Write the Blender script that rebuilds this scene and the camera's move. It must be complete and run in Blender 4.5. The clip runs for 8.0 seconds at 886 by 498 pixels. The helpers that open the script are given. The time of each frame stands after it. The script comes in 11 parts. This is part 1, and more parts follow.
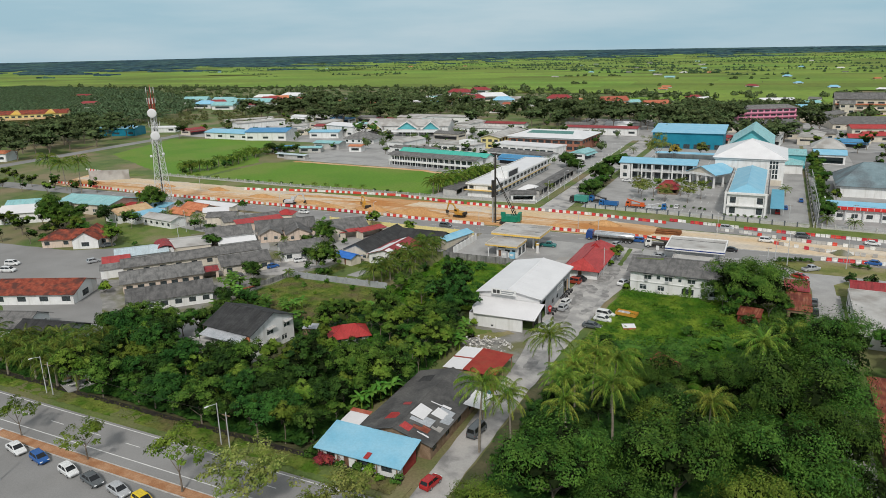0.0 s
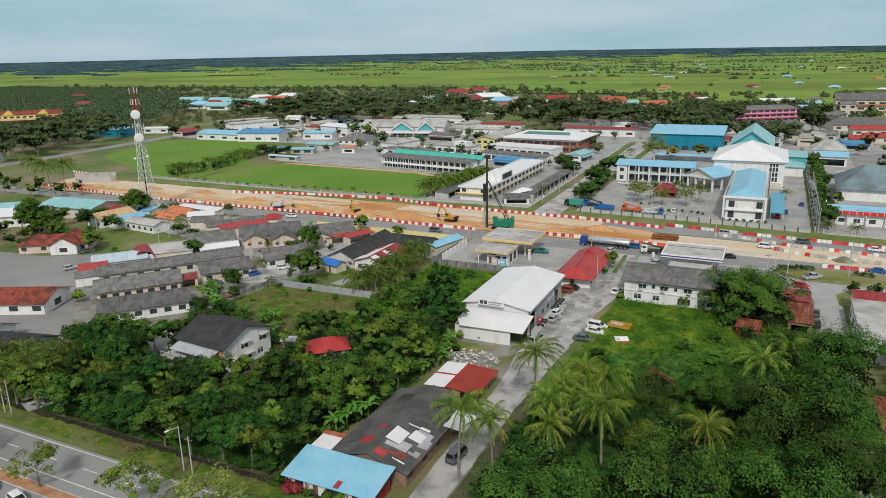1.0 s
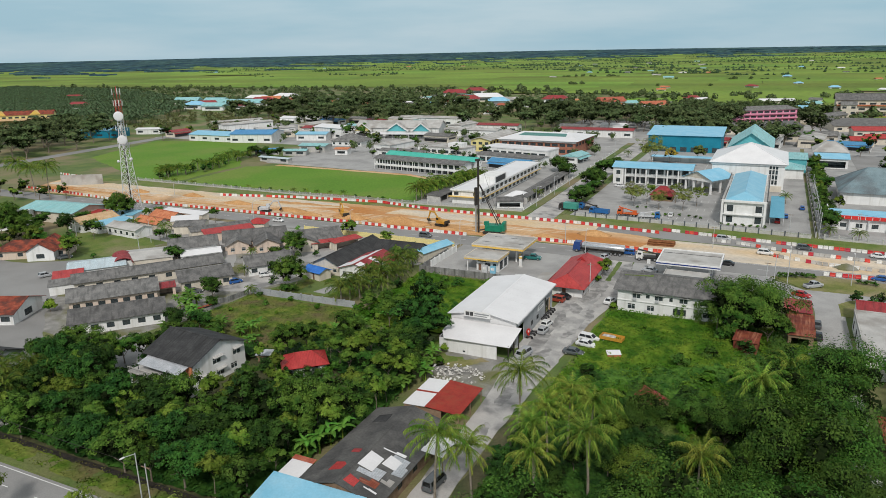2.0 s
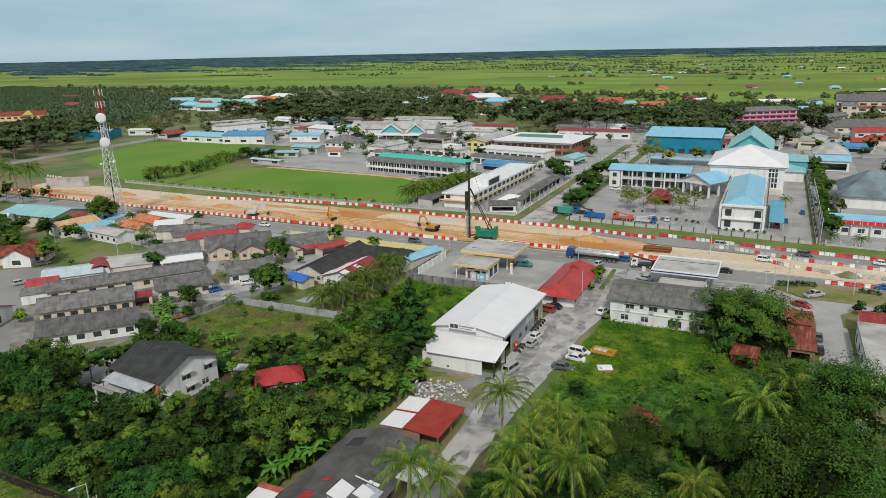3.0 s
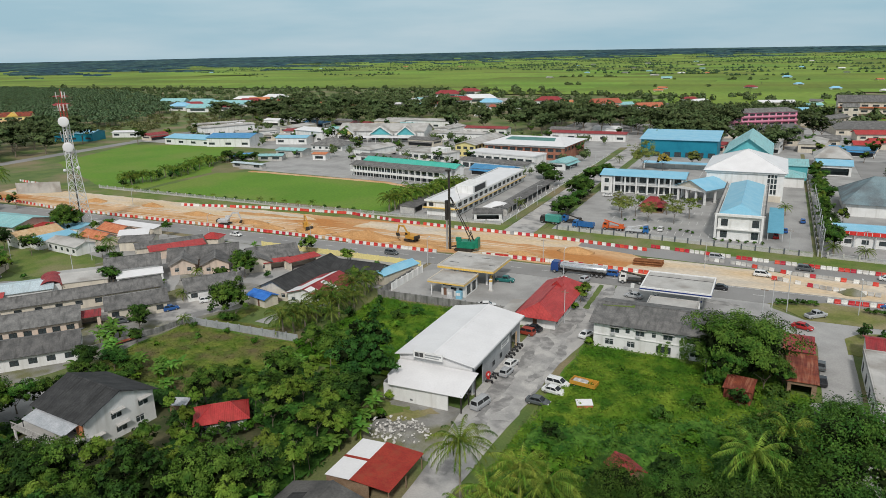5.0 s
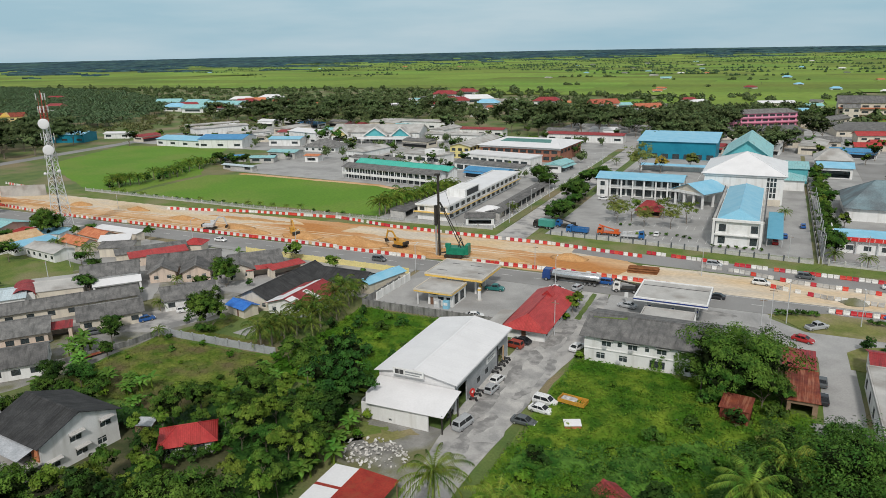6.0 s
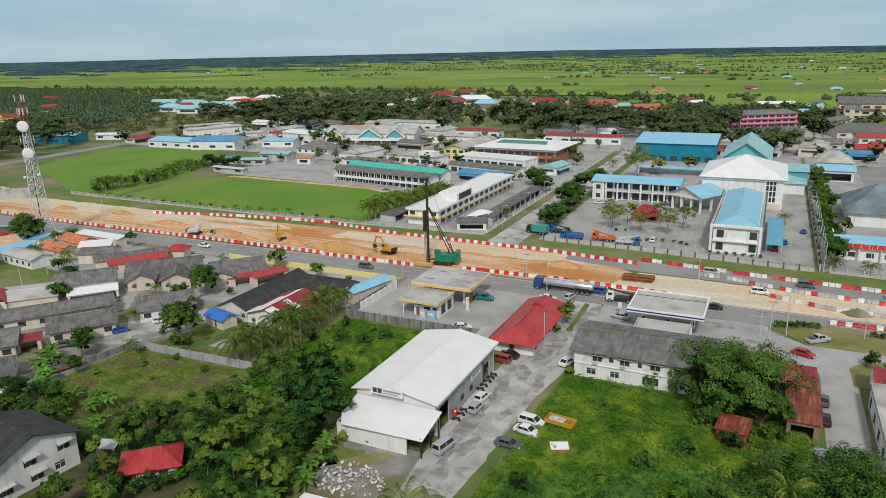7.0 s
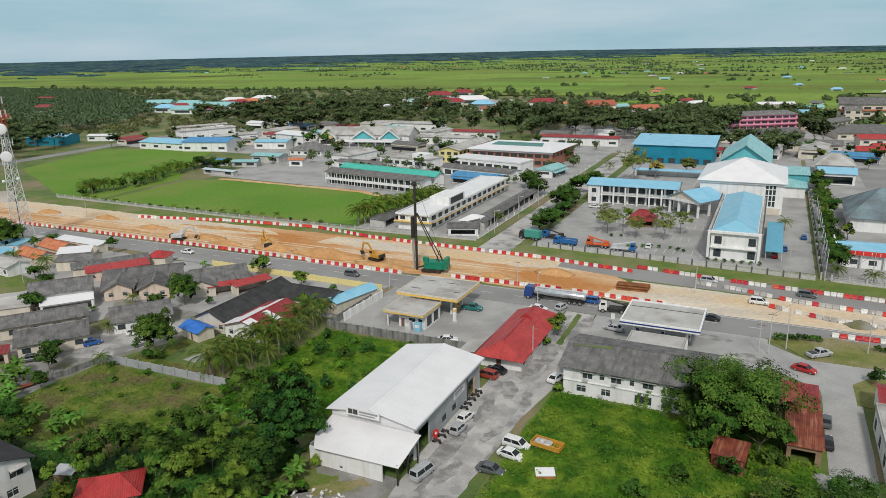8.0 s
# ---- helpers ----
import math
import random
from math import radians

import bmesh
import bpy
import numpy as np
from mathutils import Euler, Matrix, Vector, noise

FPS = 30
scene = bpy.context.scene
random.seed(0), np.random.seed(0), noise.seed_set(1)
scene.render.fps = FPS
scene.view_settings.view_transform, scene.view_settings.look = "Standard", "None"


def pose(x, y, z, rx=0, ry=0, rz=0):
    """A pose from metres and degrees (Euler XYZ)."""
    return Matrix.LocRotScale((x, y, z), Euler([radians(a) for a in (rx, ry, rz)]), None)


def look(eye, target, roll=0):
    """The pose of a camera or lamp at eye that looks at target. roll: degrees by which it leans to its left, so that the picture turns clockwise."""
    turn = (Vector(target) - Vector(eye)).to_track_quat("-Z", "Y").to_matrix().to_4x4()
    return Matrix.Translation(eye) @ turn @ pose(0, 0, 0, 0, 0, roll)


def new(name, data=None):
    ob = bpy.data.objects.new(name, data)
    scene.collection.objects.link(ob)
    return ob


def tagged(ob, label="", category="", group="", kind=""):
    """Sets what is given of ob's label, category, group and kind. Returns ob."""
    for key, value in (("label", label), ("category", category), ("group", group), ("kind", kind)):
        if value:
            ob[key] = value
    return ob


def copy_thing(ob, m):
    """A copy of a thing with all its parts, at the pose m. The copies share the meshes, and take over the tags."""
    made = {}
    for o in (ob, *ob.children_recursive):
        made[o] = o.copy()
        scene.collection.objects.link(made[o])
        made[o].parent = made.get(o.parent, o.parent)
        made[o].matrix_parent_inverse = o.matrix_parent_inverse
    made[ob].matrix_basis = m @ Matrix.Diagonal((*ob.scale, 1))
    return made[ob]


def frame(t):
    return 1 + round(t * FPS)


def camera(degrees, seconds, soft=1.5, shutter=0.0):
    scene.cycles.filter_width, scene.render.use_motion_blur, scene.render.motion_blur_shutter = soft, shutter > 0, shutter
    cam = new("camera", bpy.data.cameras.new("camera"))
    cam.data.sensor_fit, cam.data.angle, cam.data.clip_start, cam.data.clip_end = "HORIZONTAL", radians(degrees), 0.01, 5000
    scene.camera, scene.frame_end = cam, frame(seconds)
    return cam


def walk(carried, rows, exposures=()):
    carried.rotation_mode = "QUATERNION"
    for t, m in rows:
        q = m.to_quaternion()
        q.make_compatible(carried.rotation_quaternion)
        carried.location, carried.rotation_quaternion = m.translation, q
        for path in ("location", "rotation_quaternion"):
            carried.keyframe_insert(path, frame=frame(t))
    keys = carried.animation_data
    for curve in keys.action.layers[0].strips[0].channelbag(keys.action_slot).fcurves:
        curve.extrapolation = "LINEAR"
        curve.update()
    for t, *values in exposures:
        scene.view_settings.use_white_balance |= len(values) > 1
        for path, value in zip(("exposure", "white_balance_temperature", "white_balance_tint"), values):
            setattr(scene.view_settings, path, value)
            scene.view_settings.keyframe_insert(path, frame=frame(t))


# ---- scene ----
# camera: a drone gliding level along the street grid
cam = camera(65.0, 8.0, soft=0.75)
YAW, PITCH, ROLL = 25.3, -15.959, 1.218
FLIGHT = [
    (0.0, 0.00, 0.00, 60.00), (0.5, -0.04, 4.02, 59.91), (1.0, -0.06, 7.99, 59.84), (1.5, -0.07, 11.92, 59.77),
    (2.0, -0.06, 15.80, 59.71), (2.5, -0.04, 19.64, 59.66), (3.0, -0.02, 23.45, 59.62), (3.5, 0.01, 27.23, 59.59),
    (4.0, 0.05, 30.98, 59.57), (4.5, 0.09, 34.70, 59.55), (5.0, 0.13, 38.41, 59.55), (5.5, 0.16, 42.11, 59.55),
    (6.0, 0.20, 45.79, 59.56), (6.5, 0.22, 49.46, 59.59), (7.0, 0.24, 53.13, 59.62), (7.5, 0.25, 56.80, 59.66),
    (8.0, 0.24, 60.48, 59.71),
]
walk(cam, [(t, pose(x, y, z, 90 + PITCH, ROLL, YAW)) for t, x, y, z in FLIGHT], exposures=[(0.0, 0.0), (8.0, 0.0)])

# ---- sky and sun: bright thin overcast ----
SUN_EL, SUN_AZ = 44.0, 158.0
world = bpy.data.worlds.new("sky")
scene.world = world
world.use_nodes = True
wn, wl = world.node_tree.nodes, world.node_tree.links
wn.clear()
w_out = wn.new("ShaderNodeOutputWorld")
w_sky = wn.new("ShaderNodeTexSky")
w_sky.sky_type, w_sky.sun_disc = "NISHITA", False
w_sky.sun_elevation, w_sky.sun_rotation = radians(SUN_EL), radians(SUN_AZ)
w_sky.dust_density = 3.0
w_bg = wn.new("ShaderNodeBackground")
w_bg.inputs[1].default_value = 0.08
wl.new(w_sky.outputs[0], w_bg.inputs[0])
w_tc = wn.new("ShaderNodeTexCoord")
w_map = wn.new("ShaderNodeMapping")
w_map.inputs["Scale"].default_value = (1.3, 1.3, 9.0)
w_noise = wn.new("ShaderNodeTexNoise")
w_noise.inputs["Scale"].default_value, w_noise.inputs["Detail"].default_value = 1.8, 5.0
w_noise.inputs["Roughness"].default_value = 0.55
w_ramp = wn.new("ShaderNodeValToRGB")
w_ramp.color_ramp.elements[0].position, w_ramp.color_ramp.elements[0].color = 0.36, (0.375, 0.57, 0.675, 1)
w_ramp.color_ramp.elements[1].position, w_ramp.color_ramp.elements[1].color = 0.74, (0.59, 0.71, 0.77, 1)
w_cloud = wn.new("ShaderNodeBackground")
# the cloud deck grows whiter and brighter towards the zenith
w_sep = wn.new("ShaderNodeSeparateXYZ")
w_el = wn.new("ShaderNodeMapRange")
w_el.inputs["From Min"].default_value, w_el.inputs["From Max"].default_value = 0.08, 0.7
w_top = wn.new("ShaderNodeMix")
w_top.data_type = "RGBA"
w_top.inputs[7].default_value = (0.54, 0.555, 0.565, 1)
wl.new(w_tc.outputs["Generated"], w_sep.inputs[0])
wl.new(w_sep.outputs[2], w_el.inputs[0])
wl.new(w_el.outputs[0], w_top.inputs[0])
w_mix = wn.new("ShaderNodeMixShader")
w_mix.inputs[0].default_value = 0.88
wl.new(w_tc.outputs["Generated"], w_map.inputs[0])
wl.new(w_map.outputs[0], w_noise.inputs[0])
wl.new(w_noise.outputs[0], w_ramp.inputs[0])
wl.new(w_ramp.outputs[0], w_top.inputs[6])
wl.new(w_top.outputs[2], w_cloud.inputs[0])
wl.new(w_bg.outputs[0], w_mix.inputs[1])
wl.new(w_cloud.outputs[0], w_mix.inputs[2])
wl.new(w_mix.outputs[0], w_out.inputs[0])

sun = new("sun", bpy.data.lights.new("sun", "SUN"))
sun.data.energy, sun.data.angle, sun.data.color = 2.35, radians(7), (1.0, 0.965, 0.92)
_az = radians(SUN_AZ)
sun.matrix_world = look((0, 0, 300), (-math.sin(_az) * math.cos(radians(SUN_EL)), -math.cos(_az) * math.cos(radians(SUN_EL)), 300 - math.sin(radians(SUN_EL))))


# ---- materials ----
def mat(name, a, b=None, rough=0.8, metal=0.0, scale=1.0, fine=12.0, bump=0.2, tint=0.0, spec=0.3, lo=0.35, hi=0.65,
        ribs=0.0, rib_axis="x", streak=None, streak_col=None, island=0.0, third=None, third_scale=0.05, stretch=(1, 1, 1), grain=0.17):
    """Procedural surface. a, b: colours mixed by coarse and fine noise in metres; tint: variation from object to object;
    island: variation from piece to piece; ribs: spacing of corrugation along an object axis; streak: stains along the slope."""
    m = bpy.data.materials.new(name)
    m.use_nodes = True
    nt = m.node_tree
    n, l = nt.nodes, nt.links
    bs = n["Principled BSDF"]
    bs.inputs["Roughness"].default_value, bs.inputs["Metallic"].default_value = rough, metal
    bs.inputs["Specular IOR Level"].default_value = spec
    b = b or tuple(min(1.0, c * 1.35 + 0.01) for c in a)
    geo = n.new("ShaderNodeNewGeometry")
    tc = n.new("ShaderNodeTexCoord")
    mp = n.new("ShaderNodeMapping")
    mp.inputs["Scale"].default_value = stretch
    l.new(geo.outputs["Position"], mp.inputs[0])

    def noise_node(sc, det=3.0, src=None):
        t = n.new("ShaderNodeTexNoise")
        t.inputs["Scale"].default_value, t.inputs["Detail"].default_value = sc, det
        l.new(src or mp.outputs[0], t.inputs["Vector"])
        return t

    def mixc(fac, c1, c2, mode="MIX"):
        x = n.new("ShaderNodeMix")
        x.data_type, x.blend_type = "RGBA", mode
        for sock, v in ((x.inputs[0], fac), (x.inputs[6], c1), (x.inputs[7], c2)):
            if isinstance(v, (int, float)):
                sock.default_value = v
            elif isinstance(v, tuple):
                sock.default_value = (*v, 1)
            else:
                l.new(v, sock)
        return x.outputs[2]

    def ramp(src, p0, p1):
        r = n.new("ShaderNodeMapRange")
        r.inputs["From Min"].default_value, r.inputs["From Max"].default_value = p0, p1
        l.new(src, r.inputs[0])
        return r.outputs[0]

    coarse, grainy = noise_node(scale, 5.0), noise_node(fine, 3.0)
    col = mixc(ramp(coarse.outputs[0], lo, hi), tuple(a), tuple(b))
    if third:
        t3 = noise_node(third_scale, 6.0)
        col = mixc(ramp(t3.outputs[0], 0.46, 0.62), col, tuple(third))
    g2 = n.new("ShaderNodeMapRange")
    g2.inputs["From Min"].default_value, g2.inputs["From Max"].default_value = 0.3, 0.7
    g2.inputs["To Min"].default_value, g2.inputs["To Max"].default_value = 1 - grain, 1 + grain
    l.new(grainy.outputs[0], g2.inputs[0])
    col = mixc(1.0, col, g2.outputs[0], "MULTIPLY")
    if streak:
        ms = n.new("ShaderNodeMapping")
        ms.inputs["Scale"].default_value = streak
        l.new(tc.outputs["Object"], ms.inputs[0])
        st = noise_node(1.0, 4.0, ms.outputs[0])
        col = mixc(ramp(st.outputs[0], 0.5, 0.72), col, streak_col or tuple(c * 0.55 for c in a))
    if tint or island:
        rnd = n.new("ShaderNodeObjectInfo").outputs["Random"] if tint else geo.outputs["Random Per Island"]
        for src, amount in ((rnd, tint or island),) + (((geo.outputs["Random Per Island"], island),) if tint and island else ()):
            r = n.new("ShaderNodeMapRange")
            r.inputs["To Min"].default_value, r.inputs["To Max"].default_value = 1 - amount, 1 + amount
            l.new(src, r.inputs[0])
            hs = n.new("ShaderNodeHueSaturation")
            hr = n.new("ShaderNodeMapRange")
            hr.inputs["To Min"].default_value, hr.inputs["To Max"].default_value = 0.5 - 0.05 * amount, 0.5 + 0.05 * amount
            l.new(src, hr.inputs[0])
            l.new(hr.outputs[0], hs.inputs["Hue"])
            l.new(r.outputs[0], hs.inputs["Value"])
            l.new(col, hs.inputs["Color"])
            col = hs.outputs[0]
    l.new(col, bs.inputs["Base Color"])
    h = grainy.outputs[0]
    bp = n.new("ShaderNodeBump")
    bp.inputs["Strength"].default_value, bp.inputs["Distance"].default_value = bump, 0.06
    l.new(h, bp.inputs["Height"])
    last = bp.outputs[0]
    if ribs:
        wv = n.new("ShaderNodeTexWave")
        wv.bands_direction = rib_axis.upper()
        wv.inputs["Scale"].default_value = 0.314 / ribs
        l.new(tc.outputs["Object"], wv.inputs[0])
        b2 = n.new("ShaderNodeBump")
        b2.inputs["Strength"].default_value, b2.inputs["Distance"].default_value = 0.6, 0.05
        l.new(wv.outputs["Fac"] if "Fac" in wv.outputs else wv.outputs[1], b2.inputs["Height"])
        l.new(last, b2.inputs["Normal"])
        last = b2.outputs[0]
    l.new(last, bs.inputs["Normal"])
    return m


def leaf_mat(name, a, b, tint=0.25, island=0.35):
    return mat(name, a, b, rough=0.65, scale=0.5, fine=1.6, bump=0.0, tint=tint, island=island, spec=0.10, lo=0.4, hi=0.6, grain=0.22)


def glass_mat(name, col, rough=0.05):
    m = bpy.data.materials.new(name)
    m.use_nodes = True
    bs = m.node_tree.nodes["Principled BSDF"]
    bs.inputs["Base Color"].default_value = (*col, 1)
    bs.inputs["Roughness"].default_value = rough
    bs.inputs["Transmission Weight"].default_value = 0.55
    bs.inputs["IOR"].default_value = 1.45
    return m


M_GROUND = mat("rough grass ground", (0.075, 0.125, 0.028), (0.13, 0.17, 0.045), scale=0.12, fine=2.5, bump=0.5, third=(0.22, 0.18, 0.10), third_scale=0.035)
M_LAWN = mat("mown lawn", (0.092, 0.205, 0.010), (0.118, 0.235, 0.015), scale=0.03, fine=0.9, bump=0.4, third=(0.150, 0.220, 0.030), third_scale=0.025)
M_WEED = mat("weedy meadow", (0.066, 0.150, 0.014), (0.115, 0.200, 0.026), scale=0.2, fine=1.8, bump=0.8, third=(0.13, 0.165, 0.045), third_scale=0.08)
M_R_SKYB = mat("bright blue sheet roofing", (0.10, 0.36, 0.50), (0.13, 0.40, 0.54), rough=0.5, scale=0.4, fine=5, bump=0.1)
M_SLATEP = mat("dark grey painted posts", (0.085, 0.095, 0.105), (0.12, 0.13, 0.14), rough=0.7, scale=0.8, fine=6)
M_STEELR = mat("orange-brown rusted steel", (0.17, 0.062, 0.022), (0.26, 0.105, 0.040), rough=0.85, scale=0.6, fine=4, bump=0.2)
M_R_BRICK = mat("faded brick red sheet roofing", (0.26, 0.022, 0.014), (0.33, 0.038, 0.021), rough=0.6, scale=0.4, fine=4, bump=0.15, streak=(0.9, 0.9, 0.12), streak_col=(0.28, 0.05, 0.025))
M_VERGE = mat("olive roadside grass", (0.092, 0.150, 0.022), (0.150, 0.188, 0.042), scale=0.22, fine=2.0, bump=0.6, third=(0.20, 0.19, 0.085), third_scale=0.07)
M_DRY = mat("dry yellowish grass", (0.125, 0.150, 0.030), (0.200, 0.195, 0.060), scale=0.25, fine=2.2, bump=0.5, third=(0.26, 0.22, 0.12), third_scale=0.09)
M_UNDER = mat("dark undergrowth soil", (0.045, 0.06, 0.02), (0.10, 0.09, 0.045), scale=0.3, fine=2.0, bump=0.8)
M_ASPH = mat("worn asphalt", (0.222, 0.217, 0.209), (0.256, 0.25, 0.241), rough=0.85, scale=0.12, fine=6.0, bump=0.15, third=(0.275, 0.27, 0.262), third_scale=0.05, grain=0.08)
M_ASPH_D = mat("patched asphalt lane", (0.22, 0.216, 0.21), (0.39, 0.378, 0.36), rough=0.9, scale=0.22, fine=5.0, bump=0.3, lo=0.43, hi=0.57, third=(0.45, 0.43, 0.405), third_scale=0.16, grain=0.08)
M_TRACK = mat("pale worn concrete track", (0.36, 0.35, 0.335), (0.47, 0.455, 0.43), rough=0.9, scale=0.35, fine=5.0, bump=0.3, lo=0.42, hi=0.58, third=(0.29, 0.285, 0.275), third_scale=0.22, grain=0.1)
M_PATCH = mat("dark broken asphalt", (0.205, 0.20, 0.194), (0.285, 0.278, 0.266), rough=0.95, scale=0.5, fine=5.0, bump=0.4, third=(0.36, 0.35, 0.335), third_scale=0.5, grain=0.12)
M_CONC = mat("weathered concrete paving", (0.335, 0.33, 0.32), (0.385, 0.378, 0.365), rough=0.85, scale=0.22, fine=4.0, bump=0.1, third=(0.285, 0.28, 0.27), third_scale=0.09, grain=0.1)
M_DIRT = mat("orange construction earth", (0.54, 0.33, 0.17), (0.66, 0.47, 0.29), rough=0.95, scale=0.10, fine=1.5, bump=0.6, lo=0.4, hi=0.6, third=(0.46, 0.20, 0.06), third_scale=0.05, stretch=(0.5, 1.6, 1))
M_PALE = mat("pale crushed stone and sand", (0.52, 0.46, 0.38), (0.66, 0.56, 0.43), rough=0.95, scale=0.12, fine=1.5, bump=0.6, third=(0.60, 0.44, 0.26), third_scale=0.05, stretch=(0.5, 1.6, 1))
M_MOUND = mat("heaped orange soil", (0.44, 0.23, 0.09), (0.56, 0.32, 0.14), rough=0.95, scale=0.4, fine=2.5, bump=0.9)
M_RUBBLE = mat("broken white rubble", (0.30, 0.28, 0.26), (0.62, 0.60, 0.57), rough=0.9, scale=1.2, fine=6.0, island=0.3)
M_GRAVEL = mat("grey gravel yard", (0.19, 0.185, 0.17), (0.31, 0.30, 0.28), rough=0.95, scale=0.3, fine=6.0, bump=0.5, third=(0.15, 0.15, 0.07), third_scale=0.12)
M_MEDIAN = mat("brick-red median soil", (0.34, 0.16, 0.075), (0.44, 0.25, 0.14), rough=0.95, scale=0.6, fine=5.0, bump=0.5)
M_PAINT = mat("road paint", (0.70, 0.70, 0.68), (0.55, 0.55, 0.53), rough=0.7, scale=1.5, fine=8)
M_KERB = mat("kerb concrete", (0.40, 0.39, 0.37), (0.52, 0.50, 0.47), scale=0.6, fine=6)
M_WHITE = mat("white painted render", (0.78, 0.775, 0.76), (0.70, 0.695, 0.675), rough=0.75, scale=0.4, fine=5, bump=0.04, grain=0.04, streak=(0.9, 0.9, 0.12), streak_col=(0.60, 0.59, 0.56))
M_CREAM = mat("cream painted render", (0.66, 0.60, 0.50), (0.58, 0.52, 0.43), rough=0.75, scale=0.4, fine=5, bump=0.04, grain=0.05, streak=(0.9, 0.9, 0.12), streak_col=(0.52, 0.47, 0.40))
M_PEACH = mat("faded peach render", (0.66, 0.52, 0.42), (0.60, 0.50, 0.42), rough=0.8, scale=0.4, fine=5, bump=0.04, grain=0.05, streak=(0.9, 0.9, 0.12), streak_col=(0.42, 0.34, 0.28))
M_YELLOW = mat("yellow painted render", (0.72, 0.62, 0.26), (0.66, 0.57, 0.27), rough=0.75, scale=0.4, fine=5)
M_GREYW = mat("grey profiled wall sheet", (0.30, 0.31, 0.32), (0.38, 0.39, 0.40), rough=0.55, scale=0.3, fine=4, ribs=0.35, rib_axis="y")
M_PINK = mat("pink painted render", (0.72, 0.28, 0.40), (0.66, 0.30, 0.40), rough=0.75, scale=0.3, fine=4)
M_BRICKW = mat("red brick facing", (0.30, 0.12, 0.08), (0.38, 0.17, 0.11), rough=0.85, scale=0.5, fine=5)
M_BLUEW = mat("blue painted cladding", (0.008, 0.18, 0.27), (0.015, 0.23, 0.33), rough=0.5, scale=0.2, fine=4)
M_TEALW = mat("teal cladding", (0.09, 0.38, 0.42), (0.12, 0.44, 0.47), rough=0.5, scale=0.2, fine=4)
M_WOOD = mat("weathered timber", (0.20, 0.13, 0.08), (0.30, 0.21, 0.14), rough=0.85, scale=0.8, fine=8, bump=0.3)
M_R_GREY = mat("grey fibre-cement roof sheet", (0.118, 0.116, 0.113), (0.195, 0.188, 0.18), rough=0.9, scale=0.5, fine=3, ribs=0.3, streak=(1.3, 0.3, 0.3), streak_col=(0.088, 0.086, 0.082), tint=0.26)
M_R_SLATE = mat("bluish slate roof sheet", (0.15, 0.21, 0.23), (0.20, 0.27, 0.29), rough=0.7, scale=0.3, fine=3, bump=0.05, third=(0.12, 0.14, 0.15), third_scale=0.12)
M_R_SHACK = mat("worn dark felt roofing", (0.060, 0.059, 0.058), (0.092, 0.090, 0.086), rough=0.95, scale=0.35, fine=3, bump=0.1, third=(0.115, 0.112, 0.106), third_scale=0.25)
M_R_DARK = mat("dark fibre-cement roof sheet", (0.034, 0.034, 0.035), (0.056, 0.056, 0.056), rough=0.9, scale=0.5, fine=3, ribs=0.3, streak=(2.2, 0.22, 0.22), streak_col=(0.024, 0.024, 0.023))
M_R_WHITE = mat("white metal roof sheet", (0.735, 0.725, 0.725), (0.68, 0.67, 0.67), rough=0.45, scale=0.25, fine=3, bump=0.0, grain=0.03)
M_R_LGREY = mat("light grey roof deck", (0.40, 0.39, 0.37), (0.49, 0.475, 0.45), rough=0.8, scale=0.25, fine=3, bump=0.1, third=(0.31, 0.29, 0.265), third_scale=0.15, grain=0.06)
M_R_BLUE = mat("light blue metal roof sheet", (0.20, 0.47, 0.63), (0.27, 0.52, 0.66), rough=0.45, scale=0.3, fine=3, bump=0.05, grain=0.06, tint=0.08)
M_R_PALE = mat("very pale blue roof sheet", (0.44, 0.53, 0.57), (0.52, 0.60, 0.63), rough=0.5, scale=0.3, fine=3, bump=0.05, ribs=0.4, streak=(1.5, 0.15, 0.15), streak_col=(0.40, 0.46, 0.48))
M_R_DBLUE = mat("strong blue metal roof sheet", (0.05, 0.22, 0.45), (0.08, 0.28, 0.50), rough=0.45, scale=0.3, fine=3, bump=0.05, ribs=0.4, tint=0.15)
M_R_TEAL = mat("pale teal metal roof sheet", (0.22, 0.48, 0.49), (0.30, 0.54, 0.54), rough=0.45, scale=0.3, fine=3, bump=0.05, ribs=0.4, streak=(1.5, 0.15, 0.15), streak_col=(0.20, 0.34, 0.34))
M_R_GREEN = mat("sea green metal roof sheet", (0.05, 0.42, 0.32), (0.08, 0.46, 0.37), rough=0.45, scale=0.3, fine=3, bump=0.05, ribs=0.4)
M_R_SKYL = mat("dull green skylight sheet", (0.055, 0.185, 0.160), (0.075, 0.225, 0.190), rough=0.4, scale=0.3, fine=3, bump=0.05, ribs=0.4)
M_R_RED = mat("bright red metal roof sheet", (0.37, 0.034, 0.034), (0.45, 0.055, 0.05), rough=0.5, scale=0.4, fine=3, bump=0.05, ribs=0.3, streak=(1.6, 0.2, 0.2), streak_col=(0.30, 0.035, 0.03))
M_R_MAROON = mat("maroon metal roof sheet", (0.26, 0.025, 0.03), (0.33, 0.05, 0.05), rough=0.55, scale=0.4, fine=3, ribs=0.3, streak=(1.6, 0.2, 0.2), streak_col=(0.16, 0.03, 0.03))
M_R_TILE = mat("mottled terracotta roof tile", (0.20, 0.038, 0.022), (0.33, 0.082, 0.045), rough=0.85, scale=1.2, fine=4, bump=0.6, ribs=0.28, third=(0.10, 0.035, 0.026), third_scale=0.5)
